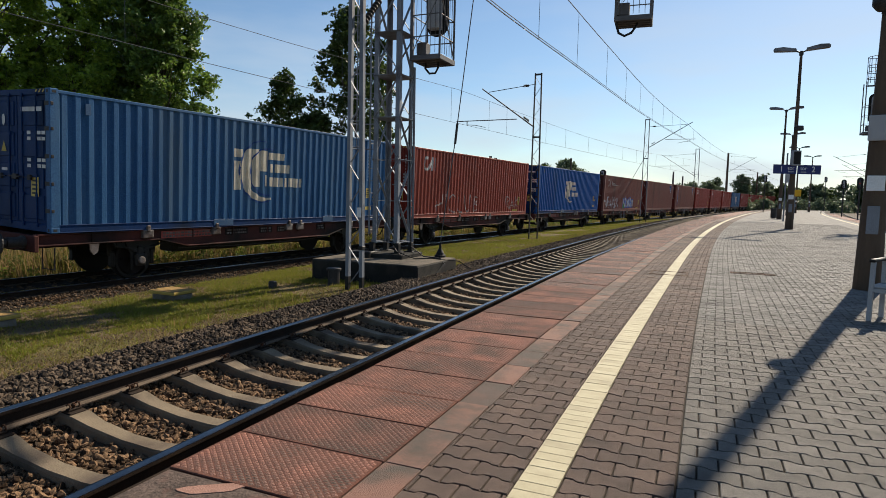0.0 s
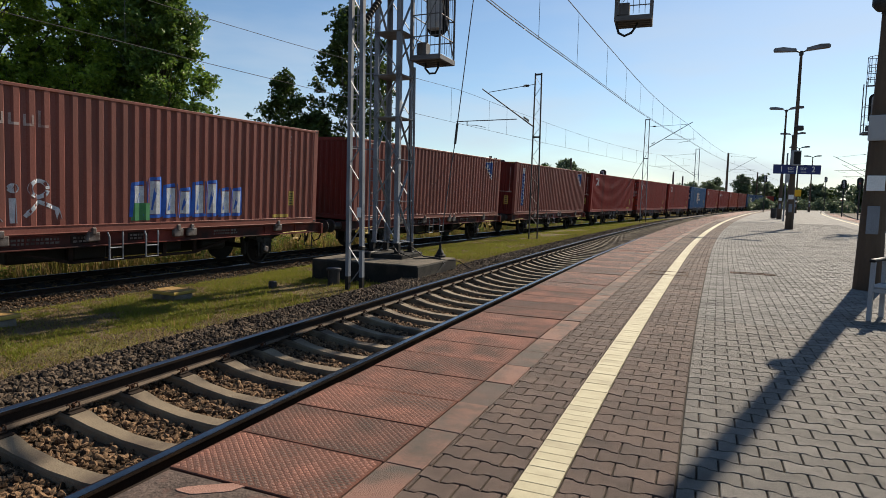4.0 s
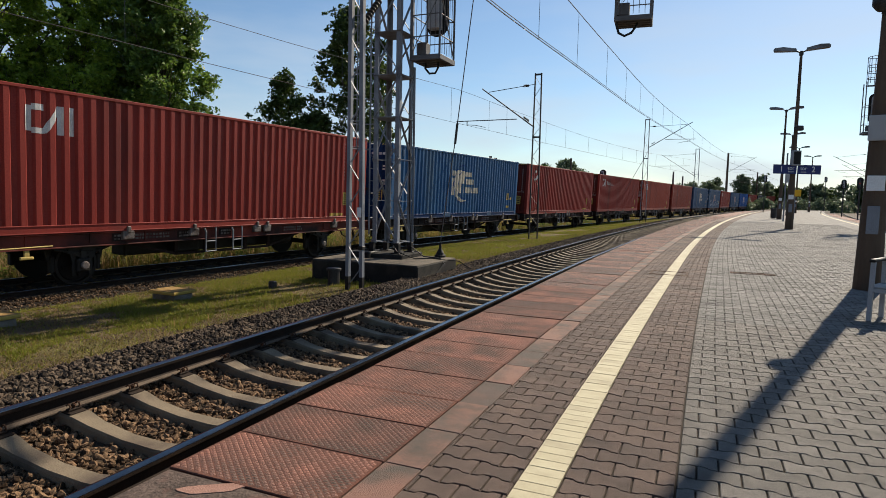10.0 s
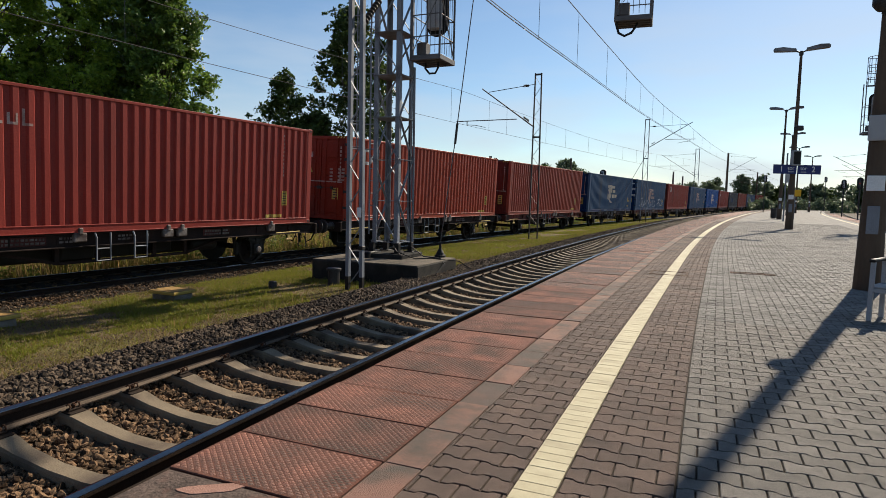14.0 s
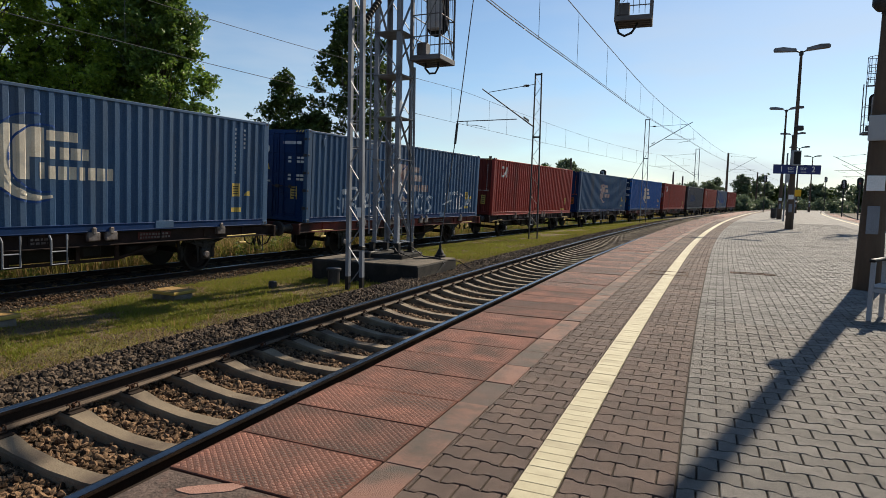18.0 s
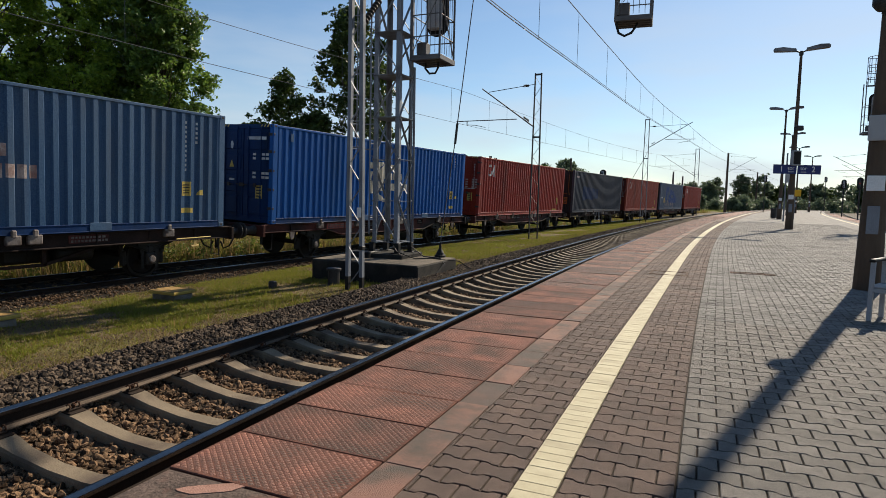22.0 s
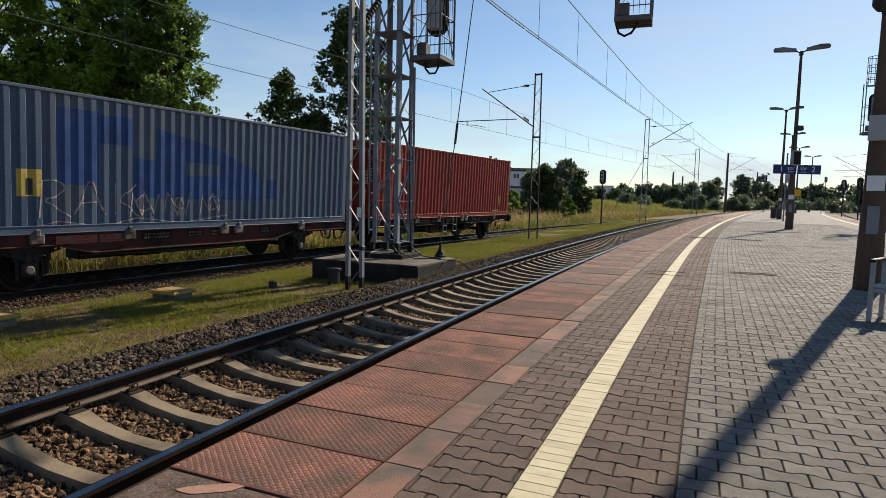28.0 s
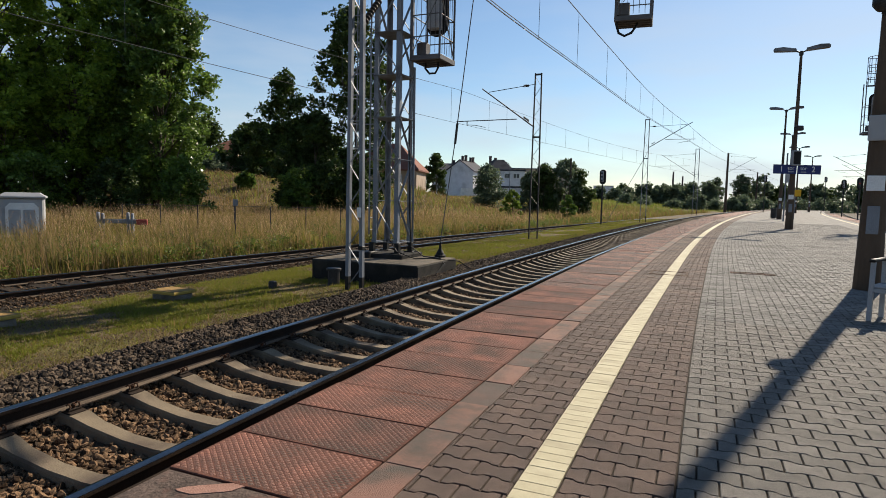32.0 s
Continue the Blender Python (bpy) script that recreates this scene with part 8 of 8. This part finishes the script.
    grass("far_grass", p, r.uniform(0.3, 0.8, len(p)), 0.09, 19, "field_grass", "grass beyond the curved tracks")


build_grass()

# ---- buildings behind the field ----
for _n, _lo, _hi in (("plaster_grey", (0.52, 0.53, 0.58), (0.66, 0.67, 0.72)), ("plaster_white", (0.52, 0.54, 0.57), (0.66, 0.68, 0.71)), ("plaster_tan", (0.36, 0.28, 0.22), (0.48, 0.38, 0.30)),
                     ("roof_dark", (0.032, 0.036, 0.048), (0.066, 0.072, 0.090)), ("roof_red", (0.17, 0.075, 0.055), (0.25, 0.115, 0.085)), ("roof_brown", (0.050, 0.048, 0.052), (0.090, 0.088, 0.095)), ("brick_chimney", (0.05, 0.042, 0.045), (0.10, 0.082, 0.085))):
    M[_n] = surface(_n, _lo, _hi, 0.8, 0.9, 0.2, 0, 12, tuple(c * 0.7 for c in _lo), 0.35, 0.35)


def house(m, w, d, eave, ridge, wall, roof, label, windows=(), chimneys=(), hip=0.0, flat=False):
    """Gabled, hipped or flat-roofed house; x along the ridge."""
    root = thing("house", label, "house", m, "houses behind the field")
    part("wall", Geo().box(-w / 2, w / 2, -d / 2, d / 2, -2.0, eave, 0.02), wall, root)
    g = Geo()
    o = 0.35
    if flat:
        g.box(-w / 2 - 0.2, w / 2 + 0.2, -d / 2 - 0.2, d / 2 + 0.2, eave, eave + 0.35, 0.03)
    else:
        hx = w / 2 - hip
        v = [(-w / 2 - o, -d / 2 - o, eave - 0.1), (w / 2 + o, -d / 2 - o, eave - 0.1), (w / 2 + o, d / 2 + o, eave - 0.1), (-w / 2 - o, d / 2 + o, eave - 0.1), (-hx - (0 if hip else o), 0, ridge), (hx + (0 if hip else o), 0, ridge)]
        v += [(a, b, c - 0.22) for a, b, c in v]
        if hip:
            g.add(v, [(0, 1, 5, 4), (2, 3, 4, 5), (1, 2, 5), (3, 0, 4), (7, 6, 10, 11), (9, 8, 11, 10), (8, 7, 11), (6, 9, 10), (0, 6, 7, 1), (1, 7, 8, 2), (2, 8, 9, 3), (3, 9, 6, 0)])
        else:
            g.add(v, [(0, 1, 5, 4), (2, 3, 4, 5), (7, 6, 10, 11), (9, 8, 11, 10), (0, 6, 7, 1), (2, 8, 9, 3), (1, 7, 11, 5), (5, 11, 8, 2), (4, 10, 6, 0), (3, 9, 10, 4)])
        if not hip:
            part("gable", Geo().add([(e * w / 2, y, z) for e in (-1, 1) for y, z in ((-d / 2, eave - 0.15), (d / 2, eave - 0.15), (0, ridge - 0.3))], [(0, 1, 2), (5, 4, 3)]), wall, root)
    part("roof", g, roof, root)
    for x, y, top in chimneys:
        part("chimney", Geo().box(x - 0.4, x + 0.4, y - 0.3, y + 0.3, eave, top, 0.03).box(x - 0.47, x + 0.47, y - 0.37, y + 0.37, top - 0.25, top - 0.1), "brick_chimney", root)
    for face, u, z, ww, hh in windows:
        wm = Matrix.Translation((u, -d / 2, z)) if face == "front" else Matrix.Translation((-w / 2, u, z)) @ Matrix.Rotation(-math.pi / 2, 4, "Z")
        win = part("window", Geo().box(-ww / 2, ww / 2, -0.05, 0.05, -hh / 2, -hh / 2 + 0.1).box(-ww / 2, ww / 2, -0.05, 0.05, hh / 2 - 0.1, hh / 2).box(-ww / 2, -ww / 2 + 0.1, -0.05, 0.05, -hh / 2, hh / 2).box(ww / 2 - 0.1, ww / 2, -0.05, 0.05, -hh / 2, hh / 2).box(-0.04, 0.04, -0.04, 0.04, -hh / 2, hh / 2), "white_paint", root, at=wm)
        part("pane", Geo().box(-ww / 2 + 0.05, ww / 2 - 0.05, -0.02, 0.01, -hh / 2 + 0.05, hh / 2 - 0.05), "glass", win)
    return root


house(spot(-8.0, 88.5, 1.5, 8), 9.5, 8.0, 3.6, 7.3, "plaster_tan", "roof_red", "tan house with a brownish red hipped roof", (("front", 2.2, 2.2, 1.0, 1.3),), ((-0.5, 0.5, 8.3),), 3.2)
house(spot(-34.4, 98, 3.0, 0), 4.4, 5.0, 4.9, 6.5, "plaster_tan", "roof_red", "small house with a red roof behind trees", (("front", 0.9, 3.6, 1.0, 1.2), ("front", -0.9, 3.6, 1.0, 1.2)), (), 2.0)
house(spot(1.0, 178, 1.7, -4), 8.5, 9.0, 7.0, 9.2, "plaster_grey", "roof_dark", "grey house with a dark roof and balconies", tuple(("front", u, z, 1.3, 1.9) for u in (-2.8, 0.0, 2.6) for z in (2.4, 5.2)), ((1.6, 0.6, 10.2), (3.2, 0.6, 10.0)))
house(spot(6.4, 176, 1.7, 112), 12.0, 8.0, 6.9, 10.0, "plaster_grey", "roof_dark", "grey gabled house with a dark slate roof", (("side", -1.6, 6.2, 1.0, 1.4),), ((-4.0, 0.3, 11.2), (-2.0, 0.3, 11.0), (2.0, 0.3, 11.4), (4.6, 0.3, 11.0)))
house(spot(16.6, 190, 1.7, 8), 9.6, 9.0, 7.9, 11.3, "plaster_white", "roof_brown", "white house with a brown hipped roof", (("front", -3.2, 6.8, 1.0, 1.0), ("front", -1.6, 6.8, 1.0, 1.0)), ((-2.6, 0.4, 12.4), (-1.0, 0.4, 11.9)), 3.2)
house(spot(15.0, 154, 1.7, 2), 9.4, 8.0, 6.2, 6.6, "plaster_white", "roof_dark", "flat-roofed white house with two square windows", (("front", 0.4, 5.0, 1.4, 1.2), ("front", 2.7, 5.0, 1.6, 1.2), ("front", -2.6, 2.6, 1.0, 1.3)), (), 0, True)
house(spot(13.7, 132, 1.5, 2), 8.1, 4.0, 2.0, 2.4, "plaster_grey", "roof_dark", "low grey garage with a flat roof", (("front", -3.0, 0.9, 1.4, 1.6),), (), 0, True)
house(spot(27.0, 200, 1.5, 6), 26.0, 9.0, 9.0, 9.4, "plaster_tan", "roof_dark", "long drab flat-roofed building behind trees", tuple(("front", -11 + 2.7 * k, 7.2, 1.4, 1.3) for k in range(9)), (), 0, True)
house(spot(96.0, 370, 2.0, 0), 9.0, 12.0, 7.4, 8.0, "plaster_white", "roof_dark", "pale distant works building", (), (), 0, True)
for _x, _y, _h in ((149, 400, 20.5), (163, 420, 18.5)):
    thing("chimney_stack", "tall slim distant works chimney", "chimney", spot(_x, _y, 0), group="far chimneys", geo=Geo().tube((0, 0, -2), (0, 0, _h), 0.75, 0.5, 14), mats="brick_chimney")
_m = thing("street_lamp", "grey street lamp with a curved arm near the houses", "street lamp", spot(13.6, 128, 1.5, 0))
part("pole", Geo().path([(0, 0, -0.5), (0, 0, 6.2), (-0.3, 0, 7.0), (-1.3, 0, 7.5)], [0.1, 0.07, 0.06, 0.05], 8), "galvanised", _m)
part("lantern", Geo().box(-1.9, -1.2, -0.15, 0.15, 7.42, 7.6, 0.05), "dark_metal", _m)
thing("wooden_pole", "dark wooden pole rising behind the trees", "pole", spot(16.0, 78, -0.5), geo=Geo().tube((0, 0, -0.5), (0, 0, 7.1), 0.16, 0.12, 10), mats="bark")
_v = thing("van", "white delivery van parked by the houses", "van", spot(6.4, 140, ground_z(6.4, 140) - 0.02, 86))
g = Geo()
g.prism([(-2.6, 0.35), (-2.6, 2.35), (-2.4, 2.5), (1.0, 2.5), (1.75, 1.55), (2.55, 1.3), (2.65, 0.9), (2.65, 0.35)], -0.95, 0.95, 0, Matrix.Rotation(-math.pi / 2, 4, "Z") @ Matrix.Rotation(math.pi / 2, 4, "Z") @ Matrix.Rotation(math.pi / 2, 4, "Z"))
part("body", g, "white_paint", _v)
for _sx in (-1, 1):
    part("side_window", Geo().box(_sx * 0.95 - 0.012, _sx * 0.95 + 0.012, 0.2, 1.2, 1.5, 2.1, 0.005), "glass", _v)
    for _yy in (-1.7, 1.7):
        part("wheel", Geo().lathe([(0.0, -0.1), (0.34, -0.1), (0.36, 0.0), (0.34, 0.1), (0.0, 0.1)], 16, Matrix.Translation((_sx * 0.85, _yy, 0.36)) @ Matrix.Rotation(math.pi / 2, 4, "Y")), "black_paint", _v)


# ---- paving of the platform, piece by piece ----
def slab_geo(w, d, t=0.06, ch=0.008):
    return Geo().box(-w / 2, w / 2, -d / 2, d / 2, -t, 0.0, ch)


def embossed(name, base):
    """Adds a lozenge relief to a slab material."""
    m = M[base].copy()
    m.name = name
    n, l = m.node_tree.nodes, m.node_tree.links
    b = n["Principled BSDF"]
    co = n.new("ShaderNodeTexCoord")
    last = None
    for turn in (35, -35):
        mp = n.new("ShaderNodeMapping")
        mp.inputs["Rotation"].default_value = (0, 0, radians(turn))
        l.new(co.outputs["Object"], mp.inputs[0])
        w = n.new("ShaderNodeTexWave")
        w.wave_profile, w.inputs["Scale"].default_value = "SIN", 15.0
        w.inputs["Distortion"].default_value = 0.3
        l.new(mp.outputs[0], w.inputs[0])
        r = n.new("ShaderNodeMapRange")
        r.inputs[1].default_value, r.inputs[2].default_value = 0.05, 0.26
        l.new(w.outputs["Fac"], r.inputs[0])
        if last is None:
            last = r.outputs[0]
        else:
            k = n.new("ShaderNodeMath")
            k.operation = "MINIMUM"
            l.new(last, k.inputs[0])
            l.new(r.outputs[0], k.inputs[1])
            last = k.outputs[0]
    bp = n.new("ShaderNodeBump")
    bp.inputs["Strength"].default_value, bp.inputs["Distance"].default_value = 0.9, 0.008
    l.new(last, bp.inputs["Height"])
    old = b.inputs["Normal"].links[0].from_socket
    l.new(old, bp.inputs["Normal"])
    l.new(bp.outputs[0], b.inputs["Normal"])
    # soil lies in the grooves
    src = b.inputs["Base Color"].links[0].from_socket
    mx = n.new("ShaderNodeMix")
    mx.data_type = "RGBA"
    l.new(last, mx.inputs[0])
    mx.inputs[6].default_value = (0.045, 0.024, 0.018, 1)
    l.new(src, mx.inputs[7])
    l.new(mx.outputs[2], b.inputs["Base Color"])
    M[name] = m


M["slab_soil"] = surface("slab_soil", (0.060, 0.030, 0.022), (0.135, 0.058, 0.040), 5.0, 0.95, 0.4, 0, 90, own=0.6)
embossed("red_slab_embossed", "red_slab")
SLAB, SLAB0 = 0.5568, -4.06
PAVER_L, ROW, BONE = 0.2235, 0.1556, 0.0105


def waist(u):
    """Half-width swell of a bone-shaped paver along its length: wide ends, narrow middle."""
    return BONE * float(np.interp(u, [0, 0.044, 0.070, PAVER_L - 0.070, PAVER_L - 0.044, PAVER_L], [1, 1, -1, -1, 1, 1]))


def paver_outline(u0, u1, gap=0.0048):
    """Closed outline (offset, along) of a paver, or of what is left of it between two cuts."""
    gap = min(gap, (u1 - u0) * 0.2)
    xs = sorted({u0 + gap, u1 - gap} | {a for a in (0.044, 0.070, PAVER_L - 0.070, PAVER_L - 0.044) if u0 + gap + 0.004 < a < u1 - gap - 0.004})
    low = [(x, gap - waist(x)) for x in xs]
    top = [(x, ROW + waist(x) - gap) for x in xs]
    return low + top[::-1]


def paver_mesh(outline, mat, name="paver"):
    cx = sum(a for a, b in outline) / len(outline)
    cy = sum(b for a, b in outline) / len(outline)
    n = len(outline)
    v = [(a - cx, b - cy, -0.05) for a, b in outline] + [(a - cx, b - cy, -0.005) for a, b in outline]
    v += [((a - cx) - math.copysign(min(0.0035, abs(a - cx) * 0.5), a - cx), (b - cy) - math.copysign(0.0035, b - cy), 0.0) for a, b in outline]
    f = []
    for k in (0, 1):
        f += [(k * n + i, k * n + (i + 1) % n, (k + 1) * n + (i + 1) % n, (k + 1) * n + i) for i in range(n)]
    f.append(tuple(range(2 * n, 3 * n)))
    return quick_mesh(name, v, [tuple(q) for q in f], mat), cx, cy


def columns(o0, o1, first, odd):
    """Pavers across a strip as (start of the whole paver, cut from, cut to); every other row is set over by half."""
    k = first + (PAVER_L / 2 if odd else 0.0)
    k -= math.ceil((k - o0) / PAVER_L) * PAVER_L
    made = []
    while k < o1:
        a, b = max(0.0, o0 - k), min(PAVER_L, o1 - k)
        if b - a > 0.014:
            made.append((k, round(a, 4), round(b, 4)))
        k += PAVER_L
    return made


def pave():
    rng = random.Random(11)
    relief = slab_geo(1.015, SLAB - 0.007, 0.06, 0.004)
    for i in range(39):
        for j in range(24):
            x, y = -0.48 + i * 0.0252, -0.245 + j * 0.0213
            if (i + j) % 2 == 0:
                relief.add([(x - 0.0215, y, -0.0003), (x, y - 0.0185, -0.0003), (x + 0.0215, y, -0.0003), (x, y + 0.0185, -0.0003), (x, y, 0.0045)], [(0, 1, 4), (1, 2, 4), (2, 3, 4), (3, 0, 4)], 1)
    relief = relief.mesh("slab", ["slab_soil", "red_slab"])
    slab = slab_geo(1.015, SLAB - 0.007, 0.06, 0.004).mesh("slab", "red_slab_embossed")
    strip = slab_geo(0.222, SLAB - 0.007, 0.06, 0.004).mesh("strip_slab", "strip_slab")
    yellow = slab_geo(0.206, 0.1 - 0.003, 0.05, 0.002).mesh("tile", "yellow_tile")
    far = {k: ([], []) for k in ("red_slab", "strip_slab", "yellow_tile", "paver_red_far", "paver_grey_far")}

    def put_far(key, me, m):
        vs, fs = far[key]
        o = len(vs)
        vs.extend([tuple(m @ v.co) for v in me.vertices])
        fs.extend([tuple(i + o for i in q.vertices) for q in me.polygons])

    def lay(s, off, z=0.0):
        return Matrix.Translation(P1.flat(s, off, z)) @ Matrix.Rotation(-P1.heading(s), 4, "Z") @ pose(0, 0, 0, rng.uniform(-0.25, 0.25), rng.uniform(-0.2, 0.2), rng.uniform(-0.12, 0.12))

    def lay_edge(s, z):
        """Edge slabs reach from the platform's edge to the strip."""
        d = swing(s)
        return lay(s, PLATFORM_IN + 0.51 - d / 2, z) @ Matrix.Diagonal(((1.015 + d) / 1.015, 1, 1, 1))
    k = -1
    while SLAB0 + (k + 0.5) * SLAB < 110:
        s = SLAB0 + (k + 0.5) * SLAB
        dz = rng.uniform(-0.004, 0.003)
        if s < 62:
            part("slab", relief if s < 3 else slab, None, platform, at=lay_edge(s, dz))
            part("strip_slab", strip, None, platform, at=lay(s, 2.742, dz))
        else:
            put_far("red_slab", slab, lay_edge(s, dz))
            put_far("strip_slab", strip, lay(s, 2.742, dz))
        if s > 18:
            put_far("red_slab", slab, lay(s, PLATFORM_OUT - 0.51, dz))
            put_far("strip_slab", strip, lay(s, PLATFORM_OUT - 1.152, dz))
        k += 1
    s, k = -6.0, 0
    while s < 110:
        if s < 24:
            part("tile", yellow, None, platform, at=lay(s, 3.462, rng.uniform(-0.001, 0.002)))
        else:
            put_far("yellow_tile", yellow, lay(s, 3.462))
        if s > 20:
            put_far("yellow_tile", yellow, lay(s, PLATFORM_OUT - 1.866))
        s += 0.1
        k += 1
    # pavers
    cache = {}
    row, s = 0, -5.698
    while s < 46:
        for o0, o1, first, near, distant in ((2.857, 3.357, 2.995, "paver_red", "paver_red_far"), (3.567, 4.117, 3.685, "paver_red", "paver_red_far"), (4.119, 12.3, 4.214, "paver_grey", "paver_grey_far")):
            if s > 30 and o0 > 4:
                o1 = 11.0
            for start, a, b in columns(o0, o1, first, row % 2 == 1):
                close = -4.6 < s < (3.4 if o0 < 4 else 1.2) and start < 6.2
                key = (a, b, near if close else distant)
                if key not in cache:
                    cache[key] = paver_mesh(paver_outline(a, b), key[2])
                me, cx, cy = cache[key]
                if close:
                    part("paver", me, None, platform, at=lay(s + cy, start + cx, rng.uniform(-0.0015, 0.0015)))
                elif s > -4.6 or start > 3:
                    put_far(distant, me, lay(s + cy, start + cx, rng.uniform(-0.0025, 0.0025)))
        s += ROW
        row += 1
    for key, (vs, fs) in far.items():
        if vs:
            tagged(part("far_paving", quick_mesh("far_paving", vs, fs, key), None, platform), "paving pieces farther along the platform", kind="stuff")
    g = Geo()
    P1.sweep(g, [(2.857, -0.05), (2.857, -0.004), (3.357, -0.004), (3.357, -0.05)], 46, 290, 1.5, flat=True)
    P1.sweep(g, [(3.567, -0.05), (3.567, -0.004), (4.117, -0.004), (4.117, -0.05)], 46, 290, 1.5, flat=True)
    P1.sweep(g, [(2.857, -0.05), (2.857, -0.004), (3.357, -0.004), (3.357, -0.05)], -14, -4.62, 0.5, flat=True)
    P1.sweep(g, [(3.567, -0.05), (3.567, -0.004), (4.117, -0.004), (4.117, -0.05)], -14, -5.62, 0.5, flat=True)
    part("paving_sheet", g, "paver_red_far", platform)
    g = Geo()
    P1.sweep(g, [(3.359, -0.05), (3.359, -0.002), (3.565, -0.002), (3.565, -0.05)], -14, -6.1, 0.5, flat=True)
    part("line_sheet", g, "yellow_tile", platform, "worn yellow safety line")
    g = Geo()
    P1.sweep(g, [(4.14, -0.05), (4.14, -0.004), (12.2, -0.004), (12.2, -0.05)], 46, 290, 1.5, flat=True)
    P1.sweep(g, [(4.14, -0.05), (4.14, -0.004), (12.2, -0.004), (12.2, -0.05)], -14, -5.62, 0.5, flat=True)
    P1.sweep(g, [(11.0, -0.05), (11.0, -0.004), (12.2, -0.004), (12.2, -0.05)], 30, 46, 1.5, flat=True)
    P1.sweep(g, [(12.45, -0.05), (12.45, -0.004), (12.9, -0.004), (12.9, -0.05)], 18, 290, 1.5, flat=True)
    P1.sweep(g, [(12.3, -0.05), (12.3, -0.004), (14.1, -0.004), (14.1, -0.05)], -14, 18, 1.5, flat=True)
    part("paving_sheet", g, "paver_grey_far", platform)
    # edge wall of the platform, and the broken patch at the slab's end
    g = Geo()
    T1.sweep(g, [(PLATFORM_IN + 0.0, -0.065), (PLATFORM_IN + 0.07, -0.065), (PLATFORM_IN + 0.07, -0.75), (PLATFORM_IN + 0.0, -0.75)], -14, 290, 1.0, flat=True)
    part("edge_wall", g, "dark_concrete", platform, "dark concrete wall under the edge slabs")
    g = Geo()
    T1.sweep(g, [(PLATFORM_IN + 0.02, -0.05), (PLATFORM_IN + 0.02, -0.006), (2.86, -0.006), (2.86, -0.05)], -14, SLAB0 - 1.02 * SLAB, 0.5, flat=True)
    part("patched_edge", g, "dark_patch", platform, "rough dark patched edge")
    c = T1.flat(-4.70, 1.98, 0.0)
    pts = [(0.16 * math.cos(a) * (1 + 0.2 * math.sin(3 * a)), 0.055 * math.sin(a) * (1 + 0.2 * math.cos(2 * a)), z) for z in (-0.02, -0.002) for a in [2 * math.pi * i / 16 for i in range(16)]]
    g = Geo().add(pts, [(i, (i + 1) % 16, 16 + (i + 1) % 16, 16 + i) for i in range(16)] + [tuple(range(16, 32))])
    part("mortar_patch", g, "mortar", platform, "pinkish mortar patch", at=Matrix.Translation(c) @ Matrix.Rotation(-T1.heading(-4.7) + 0.6, 4, "Z"))


M["mortar"] = surface("mortar", (0.230, 0.125, 0.095), (0.330, 0.195, 0.150), 5.0, 0.92, 0.4, 0, 120, (0.16, 0.09, 0.07), 6.0, 0.35)
M["dark_patch"] = surface("dark_patch", (0.055, 0.042, 0.035), (0.115, 0.085, 0.07), 6.0, 0.95, 0.8, 0, 50, (0.17, 0.075, 0.055), 4.0, 0.3)
pave()


motions()
